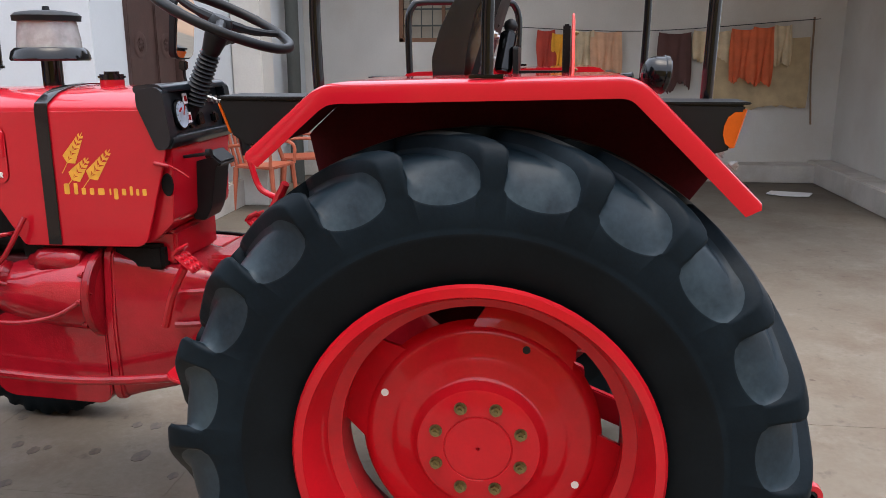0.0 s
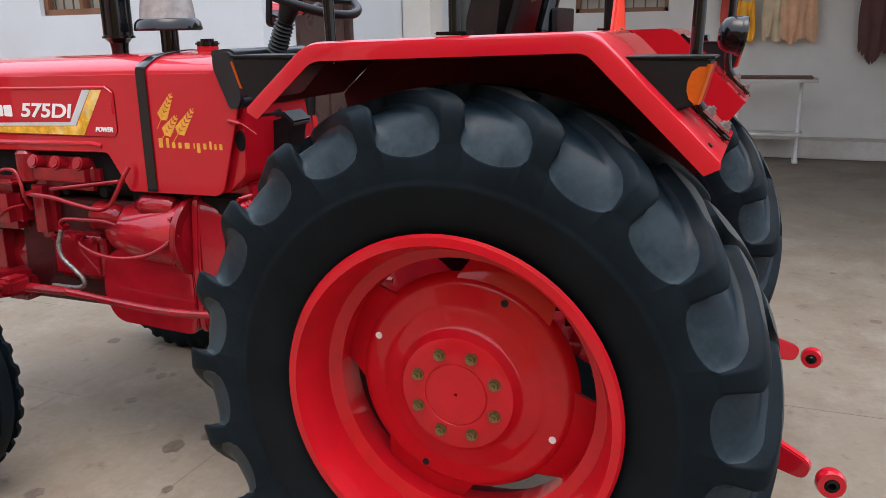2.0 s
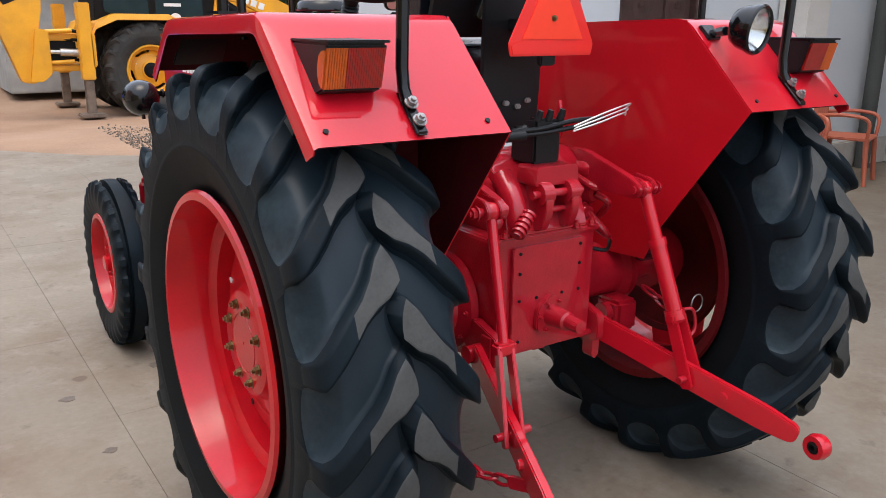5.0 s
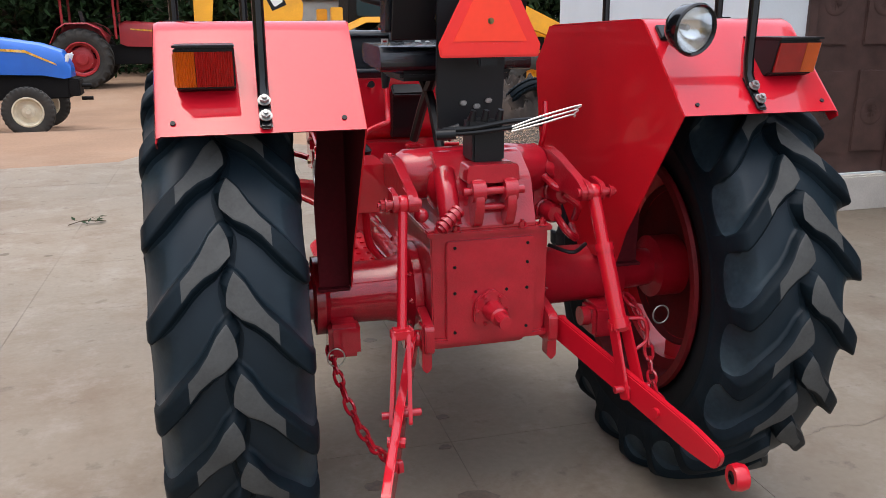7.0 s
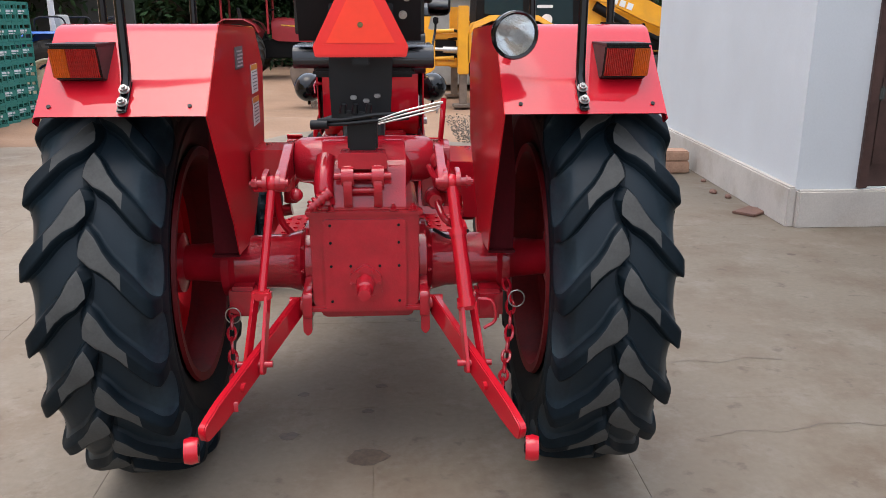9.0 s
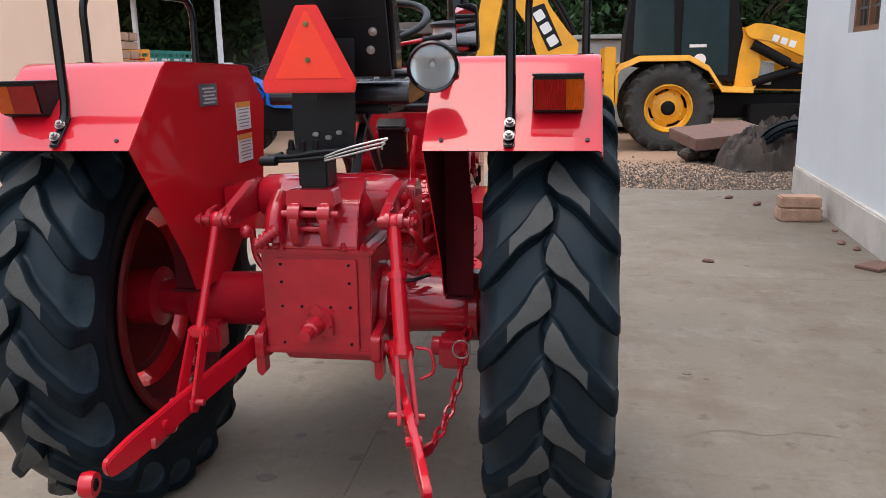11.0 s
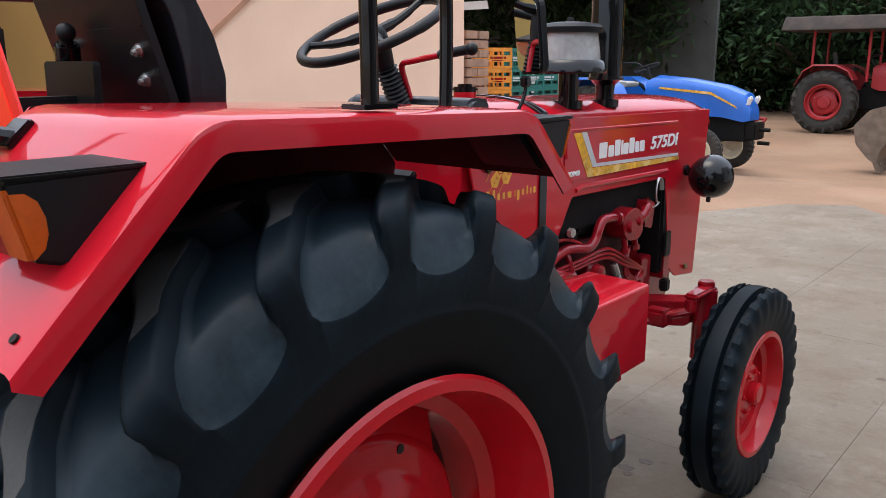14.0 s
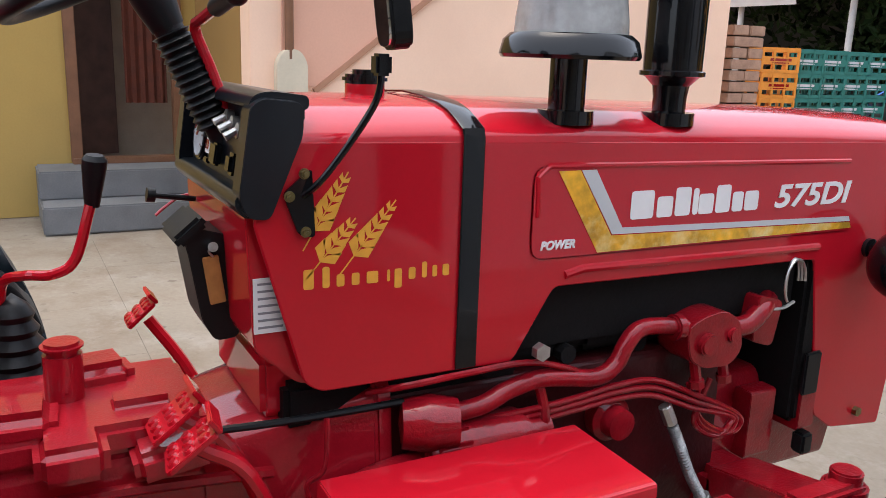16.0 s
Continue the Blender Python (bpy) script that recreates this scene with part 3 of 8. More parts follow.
def rib_tyre(bm, R, half, rim_r, ribs=3):
    """A steering tyre with round ribs and notched shoulders."""
    prof = [(rim_r - 0.01, half * 0.7), (rim_r + 0.02, half * 0.86), (rim_r + (R - rim_r) * 0.5, half * 1.0), (R - 0.045, half * 0.95), (R - 0.022, half * 0.86), (R - 0.014, half * 0.72),
            (R - 0.012, half * 0.60), (R - 0.032, half * 0.55), (R - 0.032, half * 0.36), (R - 0.002, half * 0.31), (R, half * 0.12)]
    full = prof + [(r, -a) for r, a in prof[::-1]]
    n = 180
    rings = []
    for idx, (r, a) in enumerate(full):
        edge_ = min(idx, len(full) - 1 - idx)
        ring = []
        for q in range(n):
            on = ((q + (3 if a < 0 else 0)) % 6) < 3
            rr = r + (0.012 if on and edge_ in (4, 5, 6) else (0.004 if on and edge_ == 3 else 0.0))
            aa = a * (1.05 if on and edge_ in (3, 4) else 1.0)
            t = 2 * math.pi * q / n
            ring.append(bm.verts.new((aa, rr * math.cos(t), rr * math.sin(t))))
        rings.append(ring)
    for A, C in zip(rings, rings[1:]):
        for q in range(n):
            bm.faces.new((A[q], C[q], C[(q + 1) % n], A[(q + 1) % n]))
    bmesh.ops.recalc_face_normals(bm, faces=bm.faces)
    return bm


def rear_wheel(parent, hand, R=0.672, half=0.169, phase=0.0, paint=RIM_RED, bolts=True, rubber=None):
    """Returns the wheel's rim with tyre, disc and bolts under it; local +x is outwards."""
    b = B()
    # rim: drop-centre well with rolled flanges
    lathe(b, [(0.360, 0.160), (0.378, 0.158), (0.384, 0.150), (0.379, 0.142), (0.366, 0.135), (0.352, 0.110), (0.345, 0.06), (0.318, 0.045), (0.318, -0.035), (0.345, -0.055), (0.355, -0.11), (0.37, -0.135),
              (0.392, -0.148), (0.388, -0.160), (0.362, -0.158), (0.345, -0.12), (0.335, -0.06), (0.305, -0.04), (0.305, 0.04), (0.333, 0.055), (0.340, 0.105), (0.352, 0.132)], n=72, closed=True)
    dull = (RIM_SHADE,) if bolts else (paint,)

    # inward faces take the painted shade
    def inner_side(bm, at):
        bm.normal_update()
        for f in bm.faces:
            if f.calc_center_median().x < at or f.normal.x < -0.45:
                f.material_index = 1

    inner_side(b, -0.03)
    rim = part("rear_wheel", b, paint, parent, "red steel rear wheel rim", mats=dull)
    b = B()
    lug_tyre(b, R, half, 20, hand, phase=phase)
    if rubber:
        part("tyre", b, rubber, rim, "dusty grey lugged tyre", smooth=66, mats=(rubber, rubber, rubber))
    else:
        part("tyre", b, RUBBER, rim, "black lugged tyre with dusty tread bars", smooth=66, mats=(LUGTOP, LUGEND, SIDEWALL))
    b = B()
    d0 = 0.034
    lathe(b, [(0.0, d0 + 0.034), (0.003, d0 + 0.034), (0.004, d0 + 0.046), (0.070, d0 + 0.046), (0.0715, d0 + 0.0435), (0.0730, d0 + 0.0435), (0.0745, d0 + 0.0455), (0.122, d0 + 0.044), (0.131, d0 + 0.040), (0.142, d0 + 0.020), (0.152, d0 + 0.012),
              (0.178, d0 + 0.009), (0.188, d0 + 0.002), (0.200, d0 - 0.002), (0.236, d0 - 0.005), (0.245, d0 - 0.008), (0.256, d0 - 0.018), (0.264, d0 - 0.034), (0.258, d0 - 0.040), (0.242, d0 - 0.020), (0.165, d0 - 0.008), (0.12, d0 + 0.02), (0.0, d0 + 0.02)], n=72)
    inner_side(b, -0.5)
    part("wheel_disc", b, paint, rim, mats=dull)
    b = B()
    for q in range(4):
        # welded lugs that reach the rim between long slots
        lo, hi = [], []
        for s in range(9):
            wid = 1 - abs(s - 4) / 4 * 0.12
            for rad, xx, spread in ((0.244, d0 - 0.011, 58), (0.313, d0 - 0.042, 38)):
                a = radians(67 + 90 * q - spread / 2 + spread * s / 8)
                rr = rad if rad < 0.3 else 0.300 + 0.013 * wid
                p = Vector((xx, rr * math.cos(a), rr * math.sin(a)))
                lo.append(b.verts.new(p - Vector((0.012, 0, 0))))
                hi.append(b.verts.new(p))
        fs = []
        for s in range(8):
            e = 2 * s
            fs += [b.faces.new((hi[e], hi[e + 1], hi[e + 3], hi[e + 2])), b.faces.new((lo[e], lo[e + 2], lo[e + 3], lo[e + 1])), b.faces.new((hi[e + 1], lo[e + 1], lo[e + 3], hi[e + 3])), b.faces.new((hi[e], hi[e + 2], lo[e + 2], lo[e]))]
        fs += [b.faces.new((hi[0], lo[0], lo[1], hi[1])), b.faces.new((hi[16], hi[17], lo[17], lo[16]))]
        bmesh.ops.recalc_face_normals(b, faces=fs)
    part("disc_lug", b, paint, rim)
    b = B()
    for k in range(4):
        a = radians(65 + 90 * k)
        c = Vector((d0 - 0.006, 0.230 * math.cos(a), 0.230 * math.sin(a)))
        part("disc_plug", cyl(B(), c - Vector((0.01, 0, 0)), c + Vector((0.0035, 0, 0)), 0.0085, n=14), PLASTIC if k % 2 == 0 else STICKER, rim)
    if bolts:
        b = B()
        hexbolt(b, (d0 + 0.0435, 0, 0), (1, 0, 0), 0.0105, 0.011)
        first = part("wheel_bolt", b, BRASS, rim, "yellow-zinc hex wheel bolt")
        first.matrix_basis = Matrix.Translation((0, 0.0975 * math.cos(radians(22.5)), 0.0975 * math.sin(radians(22.5))))
        for k in range(1, 8):
            a = radians(22.5 + 45 * k)
            twin(first, rim, Matrix.Translation((0, 0.0975 * math.cos(a), 0.0975 * math.sin(a))))
    return rim


def front_wheel(parent, paint=RIM_RED, R=0.372, half=0.077, rubber=RUBBER):
    b = B()
    lathe(b, [(0.205, 0.070), (0.222, 0.068), (0.226, 0.060), (0.208, 0.052), (0.200, 0.02), (0.180, 0.012), (0.180, -0.02), (0.200, -0.03), (0.210, -0.055), (0.225, -0.064), (0.218, -0.072), (0.200, -0.066), (0.190, -0.03),
              (0.170, -0.02), (0.170, 0.01), (0.190, 0.02), (0.197, 0.05)], n=48, closed=True)
    rim = part("front_wheel", b, paint, parent)
    b = B()
    rib_tyre(b, R, half, 0.212)
    part("tyre", b, rubber, rim, "black three-rib steering tyre", smooth=40)
    b = B()
    lathe(b, [(0, 0.062), (0.03, 0.062), (0.038, 0.055), (0.04, 0.03), (0.095, 0.022), (0.105, 0.012), (0.13, -0.002), (0.185, -0.008), (0.185, -0.02), (0.11, -0.01), (0.09, 0.008), (0.0, 0.01)], n=40)
    part("wheel_disc", b, paint, rim)
    b = B()
    for k in range(6):
        a = radians(60 * k)
        hexbolt(b, (0.021, 0.072 * math.cos(a), 0.072 * math.sin(a)), (1, 0, 0), 0.010, 0.012)
    part("hub_bolt", b, paint, rim)
    return rim


# ---- the red tractor ----
tractor = thing("tractor", "glossy red farm tractor with black rubber tyres parked on concrete", "tractor")

for side in (-1, 1):
    w = rear_wheel(tractor, side, phase=radians(4.5 if side < 0 else 15.0))
    w.matrix_basis = pose(side * 0.699, 0, 0.665, 0, 0, 0 if side > 0 else 180)
    f = front_wheel(tractor)
    f.matrix_basis = pose(side * 0.655, 1.926, 0.372, 0, 0, 0 if side > 0 else 180)


# hood: two side panels, a crowned top and a nose
def hood_top(y):
    return 1.392 - max(0, y - 1.3) * 0.022


HOOD_SIDE = rounded([(0.968, 1.335), (0.910, 1.222), (0.985, 0.966), (1.012, 0.948), (1.362, 0.945), (1.442, 1.072), (2.125, 1.062), (2.195, 0.690), (2.262, 0.645), (2.440, 0.622), (2.505, 1.308)], 0.012, 3)
b = B()
for side in (-1, 1):
    prism(b, HOOD_SIDE, "x", side * 0.236, side * 0.244, 0.0025, 1)
    # pressed ribs of the side panel
    tube(b, [(side * 0.244, y, z) for y, z in ((1.462, 1.092), (1.50, 1.100), (2.13, 1.090))], 0.008, 8, curved=False)
    pr = rounded([(1.383, 1.288), (2.215, 1.274), (2.235, 1.118), (1.383, 1.124)], 0.03, 5)
    prism(b, pr, "x", side * 0.2425, side * 0.2475, 0.003, 2)
    tube(b, [(side * 0.2465, y, z) for y, z in ((1.395, 1.20), (1.392, 1.268), (1.415, 1.286), (2.19, 1.272))], 0.0055, 8, curved=False)
rings = []
for y in (0.966, 0.985, 1.2, 1.5, 1.8, 2.1, 2.38, 2.45, 2.49, 2.512):
    zt = hood_top(y)
    dz = {2.38: 0.004, 2.45: 0.012, 2.49: 0.028, 2.512: 0.058}.get(y, 0)
    half = [(0.2435, 1.305), (0.2432, zt - 0.054), (0.238, zt - 0.046), (0.214, zt - 0.033), (0.185, zt - 0.020), (0.15, zt - 0.011), (0.09, zt - 0.004), (0, zt)]
    pts = [(-x, y, min(z, zt) - dz) for x, z in half] + [(x, y, min(z, zt) - dz) for x, z in half[-2::-1]]
    rings.append(pts)
bb = B()
loft(bb, rings)
shell(bb, 0.006)
me_ = bpy.data.meshes.new("tmp")
bb.to_mesh(me_)
b.from_mesh(me_)
bpy.data.meshes.remove(me_)
bb.free()
nose = B()
prism(nose, rounded([(-0.243, 0.64), (0.243, 0.64), (0.243, 1.31), (-0.243, 1.31)], 0.03), "y", 2.483, 2.503, 0.006)
add(b, nose, Matrix(((1, 0, 0, 0), (0, 1, 0.097, -0.127), (0, 0, 1, 0), (0, 0, 0, 1))))
hood = part("hood", b, RED, tractor, "glossy red sheet-metal hood with pressed side panels")
b = B()
for z in np.linspace(0.72, 1.22, 12):
    box(b, (0, 2.509 + (z - 1.31) * 0.097, z), (0.36, 0.012, 0.022), 0.004)
part("grille", b, PLASTIC, hood)
b = B()
for side in (-1, 1):
    cyl(b, (side * 0.243, 2.345, 0.672), (side * 0.256, 2.345, 0.672), 0.012, n=6)
part("cowl_bolt", b, BRASS, hood)

hood.scale = (0.945, 1, 1)

# strap across the hood
b = B()
st = [(-0.2485, 0.95), (-0.2485, 1.335), (-0.243, 1.350), (-0.216, 1.364), (-0.186, 1.377), (-0.15, 1.386), (-0.085, 1.394), (0, 1.398)]
st = st + [(-x, z) for x, z in st[-2::-1]]
loft(b, [[(x * s, y, z + (s - 1) * 0.1) for x, z in st] for y, s in ((1.245, 1.0), (1.247, 1.006), (1.283, 1.006), (1.285, 1.0))])
shell(b, 0.003)
part("hood_strap", b, BLACK, tractor, "black rubber strap across the hood").scale = (0.945, 1, 1)

# bodywork lettering and stripes
def decal(poly, side, material, name, off=0.2482, th=0.0008):
    bb = B()
    prism(bb, poly, "x", side * off, side * (off + th))
    return part(name, bb, material, hood, smooth=0)


for side in (-1, 1):
    decal([(1.432, 1.277), (1.478, 1.277), (1.556, 1.157), (2.215, 1.139), (2.222, 1.126), (1.527, 1.128)], side, DEC_YELLOW, "yellow_stripe")
    decal([(1.480, 1.277), (1.512, 1.277), (1.580, 1.170), (2.210, 1.152), (2.215, 1.141), (1.558, 1.159)], side, DEC_SILVER, "silver_stripe")
    me = text_mesh("575DI", 0.064, 0.001, 0.18, 0.0016)
    me.materials.append(DEC_WHITE)
    t = new("model_number", me)
    t.parent = hood
    # the lettering stands outwards on each side
    rot = Matrix(((0, 0, side, 0), (side, 0, 0, 0), (0, 1, 0, 0), (0, 0, 0, 1)))
    t.matrix_basis = Matrix.Translation((side * 0.2492, 1.968 if side > 0 else 1.800, 1.185)) @ rot @ Matrix.Diagonal((1.42, 1, 1, 1))
    # the maker's name as plain white blocks
    for k, (h0, wd) in enumerate(((0.052, 0.054), (0.039, 0.038), (0.054, 0.038), (0.051, 0.014), (0.039, 0.038), (0.054, 0.038), (0.039, 0.029), (0.039, 0.038))):
        ys = sum((0.048, 0.034, 0.034, 0.012, 0.034, 0.034, 0.026, 0.034)[:k]) * 1.30
        a, c = (1.596 + ys, 1.596 + ys + wd) if side > 0 else (1.820 + 0.345 - ys, 1.820 + 0.345 - ys - wd)
        decal(rounded([(a, 1.183), (c, 1.183), (c, 1.183 + h0), (a, 1.183 + h0)], 0.006, 2), side, DEC_WHITE, "name_block")
    me = text_mesh("POWER", 0.021, 0.001, 0.25, 0.0008)
    me.materials.append(DEC_WHITE)
    t = new("power_lettering", me)
    t.parent = hood
    t.matrix_basis = Matrix.Translation((side * 0.2492, 1.402 if side > 0 else 1.475, 1.142)) @ rot
    # three ears of wheat
    def Y(v):
        return 0.984 + v if side > 0 else 1.222 - v
    low_ = 0.003 if side > 0 else 0.021
    for (u0, v0), (u1, v1), nn in (((0.010, 1.195), (0.070, 1.292), 6), ((0.018, 1.150), (0.082, 1.222), 5), ((0.070, 1.152), (0.148, 1.246), 6)):
        d = Vector((u1 - u0, v1 - v0))
        L = d.length
        d /= L
        nrm = Vector((-d.y, d.x))
        for j in range(nn):
            c = Vector((u0, v0)) + d * L * (0.12 + 0.86 * j / nn)
            s = 0.0225 * (1.15 - 0.8 * j / nn)
            for q in (-1, 1):
                tip, mid = c + d * s * 1.25 + nrm * q * s * 0.70, c + d * s * 0.45 + nrm * q * s * 0.80
                decal([(Y(p.x), p.y - low_) for p in (c, mid, tip, c + d * s * 0.55 + nrm * q * s * 0.1)], side, DEC_GOLD, "wheat_grain", 0.2442)
        decal([(Y(p.x), p.y - low_) for p in (Vector((u0, v0)) - d * 0.02 - nrm * 0.001, Vector((u0, v0)) - d * 0.02 + nrm * 0.001, Vector((u1, v1)) + nrm * 0.001, Vector((u1, v1)) - nrm * 0.001)], side, DEC_GOLD, "wheat_stem", 0.2442)
    # the series name as plain gold strokes
    u, z_ = 0.0, 1.118 - low_
    for wd, lo, hi in ((0.024, 0, 0.034), (0.017, 0, 0.036), (0.019, 0, 0.021), (0.019, 0, 0.021), (0.029, 0, 0.021), (0.007, 0, 0.021), (0.019, -0.012, 0.021), (0.018, 0, 0.021), (0.013, 0, 0.029), (0.013, 0, 0.021), (0.018, 0, 0.021)):
        decal(rounded([(Y(u), z_ + lo), (Y(u + wd * 0.66), z_ + lo), (Y(u + wd * 0.66), z_ + hi * 0.9), (Y(u), z_ + hi * 0.9)], 0.003, 2), side, DEC_GOLD, "series_block", 0.2442)
        u += wd + 0.0055

# dashboard: a moulded binnacle with a recessed face
b = B()
prism(b, rounded([(0.912, 1.240), (0.934, 1.384), (1.0, 1.384), (1.0, 1.240)], 0.008), "x", -0.205, 0.205, 0.004)
for side in (-1, 1):
    prism(b, rounded([(0.890, 1.258), (0.908, 1.384), (0.926, 1.396), (0.984, 1.390), (0.984, 1.345), (0.934, 1.224), (0.902, 1.228)], 0.012), "x", side * 0.206, side * 0.2495, 0.010, 3)
prism(b, rounded([(0.908, 1.380), (0.918, 1.399), (0.940, 1.404), (0.998, 1.398), (0.998, 1.378)], 0.008), "x", -0.232, 0.232, 0.006, 2)
prism(b, rounded([(0.886, 1.246), (0.892, 1.262), (0.925, 1.262), (0.935, 1.226), (0.900, 1.226)], 0.008), "x", -0.235, 0.235, 0.006, 2)
dash = part("dashboard", b, DASH, tractor, "black moulded plastic dashboard with a round gauge and switches")
dash.scale = (0.95, 1, 1)
pn = Vector((0, -0.989, 0.151))


def on_dash(x, s):
    return Vector((x, 0.912 + 0.022 * s, 1.240 + 0.144 * s)) + pn * 0.004


b = B()
for x, s, r in ((-0.115, 0.50, 0.040), (0.0, 0.78, 0.018)):
    c = on_dash(x, s)
    cyl(b, c - pn * 0.004, c + pn * 0.008, r * 1.12, n=32, bev=0.003)
part("gauge", b, BLACK, dash)
b = B()
for x, s, r in ((-0.115, 0.50, 0.040), (0.0, 0.78, 0.018)):
    c = on_dash(x, s)
    cyl(b, c + pn * 0.0082, c + pn * 0.0092, r * 0.95, n=32)
part("gauge_dial", b, DIAL, dash, "pale blue-grey gauge dial")
b = B()
c = on_dash(-0.115, 0.50) + pn * 0.010
box(b, c + Vector((0.012, 0, 0.012)), (0.004, 0.002, 0.035), 0, (-9, 40, 0))
box(b, c + Vector((-0.014, 0, 0.014)), (0.018, 0.002, 0.005), 0, (-9, -30, 0))
part("red_mark", b, LENS_RED, dash)
b = B()
for k in range(9):
    a = radians(-120 + 30 * k)
    cc = c + Vector((0.035 * math.sin(a), 0, 0)) + Vector((0, 0.151, 0.989)) * 0.035 * math.cos(a)
    box(b, cc, (0.003, 0.002, 0.007), 0, (-9, math.degrees(a), 0))
part("dial_mark", b, INK, dash)
b = B()
for x, sd in ((-0.062, 0.80), (-0.060, 0.42)):
    lab_ = part("dash_label", box(B(), on_dash(x, sd) + pn * 0.002, (0.030, 0.003, 0.030), 0, (-9, 0, 0)), STICKER, dash, "small white label with red print")
    part("red_print", box(B(), on_dash(x, sd) + pn * 0.004, (0.016, 0.002, 0.016), 0, (-9, 0, 0)), LENS_RED, lab_)
b = B()
box(b, on_dash(0.01, 0.36) + pn * 0.005, (0.042, 0.012, 0.036), 0.003, (-9, 0, 0))
box(b, on_dash(0.125, 0.34) + pn * 0.005, (0.034, 0.016, 0.034), 0.006, (-9, 0, 0))
box(b, on_dash(-0.055, 0.24) + pn * 0.003, (0.028, 0.008, 0.010), 0.002, (-9, 0, 0))
part("switch", b, BLACK, dash)
b = B()
for k in range(3):
    cc = on_dash(0.075 + 0.040 * k, 0.80 - 0.05 * k)
    cyl(b, cc, cc + pn * 0.012, 0.012, n=16)
    cyl(b, cc + pn * 0.012, cc + pn * 0.030 + Vector((0.0, 0, -0.012)), 0.0055, 0.0065, n=10)
part("toggle", b, STEEL, dash, "bright metal pull switch")
b = B()
cyl(b, (-0.14, 0.905, 1.195), (-0.14, 0.835, 1.205), 0.005, n=10)
cyl(b, (-0.14, 0.836, 1.205), (-0.14, 0.822, 1.207), 0.013, n=16)
part("stop_knob", b, PLASTIC, dash, "black engine stop pull knob")

# panel and boxes below the dashboard
b = B()
prism(b, rounded([(0.905, 1.232), (0.915, 1.02), (0.985, 0.955), (1.03, 0.955), (1.03, 1.232)], 0.015), "x", -0.205, 0.205, 0.008)
box(b, (0, 1.0, 0.93), (0.30, 0.12, 0.10), 0.01)
cowl = part("cowl_panel", b, RED, tractor)
b = B()
prism(b, rounded([(0.93, 1.165), (0.868, 1.182), (0.846, 1.164), (0.852, 1.14), (0.870, 1.03), (0.890, 0.992), (0.93, 0.995)], 0.012), "x", -0.045, 0.062, 0.012)
box(b, (0.010, 0.856, 1.178), (0.120, 0.058, 0.022), 0.006, (40, 0, 0))
part("fuse_box", b, PLASTIC, tractor, "black plastic box under the dashboard")
b = B()
box(b, (0.068, 0.890, 1.098), (0.004, 0.026, 0.080), 0.0015, (8, 0, 0))
part("key_tag", b, KEYTAG, tractor, "tan leather key tag")
b = B()
cyl(b, (0.058, 0.892, 1.150), (0.076, 0.888, 1.154), 0.008)
tube(b, [(0.071, 0.889, 1.153), (0.072, 0.882, 1.146), (0.070, 0.889, 1.137)], 0.002, 6)
part("ignition_key", b, STEEL, tractor)
b = B()
box(b, (0.2075, 0.940, 1.09), (0.003, 0.050, 0.085), 0)
part("paper_sticker", b, STICKER, cowl)
b = B()
for k in range(7):
    box(b, (0.2092, 0.940, 1.124 - 0.0112 * k), (0.001, 0.038, 0.0035))
part("print_line", b, INK, cowl)
b = B()
cyl(b, (-0.206, 0.93, 1.185), (-0.235, 0.92, 1.185), 0.008)
tube(b, [(-0.228, 0.925, 1.185), (-0.238, 0.90, 1.183), (-0.235, 0.87, 1.165), (-0.23, 0.85, 1.15)], 0.003, 8)
cyl(b, (-0.235, 0.945, 1.190), (-0.235, 0.905, 1.182), 0.006, n=10)
part("choke_cable", b, CAST, cowl)
b = B()
lathe(b, [(0, 0.004), (0.028, 0.004), (0.03, 0.0)], pose(-0.206, 0.925, 1.125, 0, 0, 180) @ Matrix.Diagonal((1, 0.6, 1.1, 1)), 20)
part("cowl_plug", b, ENGINE_BLACK, cowl)

# steering
ax = Vector((-0.06, -0.425, 0.903)).normalized()
c0 = Vector((-0.008, 0.940, 1.298))
b = B()
cyl(b, c0, c0 + ax * 0.24, 0.024, n=16)
hub = c0 + ax * 0.270
lathe(b, [(0, 0.050), (0.026, 0.048), (0.034, 0.036), (0.036, 0.012), (0.033, -0.02), (0.026, -0.06), (0, -0.06)], Matrix.Translation(hub) @ ax.to_track_quat("X", "Z").to_matrix().to_4x4(), 24)
col = part("steering_column", b, PLASTIC, tractor)
b = B()
prof = []
for k in range(13):
    prof += [(0.025 + 0.004 * (1 - k / 13), k * 0.0125), (0.035 - 0.004 * k / 13, k * 0.0125 + 0.006)]
lathe(b, [(0.0, 0.0), *prof, (0.0, 0.165)], Matrix.Translation(c0 + ax * 0.045) @ ax.to_track_quat("X", "Z").to_matrix().to_4x4(), 24)
part("bellows", b, PLASTIC, col, "ribbed black rubber bellows")
wc = hub + ax * 0.033
q = ax.to_track_quat("Z", "Y").to_matrix().to_4x4()
b = B()
N = 72
ring = [wc + (q @ Vector((0.203 * math.cos(2 * math.pi * k / N), 0.203 * math.sin(2 * math.pi * k / N), 0.012))) for k in range(N)]
tube(b, ring, 0.0145, 12, closed=True, radii=[0.0152, 0.0138])
part("steering_wheel", b, PLASTIC, tractor, "black three-spoke steering wheel with grip ridges")
b = B()
for k in range(3):
    a = radians(90 + 120 * k)
    e = wc + (q @ Vector((0.198 * math.cos(a), 0.198 * math.sin(a), 0.012)))
    tube(b, [wc, wc.lerp(e, 0.5) - ax * 0.008, e], 0.011, 8, radii=[0.015, 0.012, 0.010])
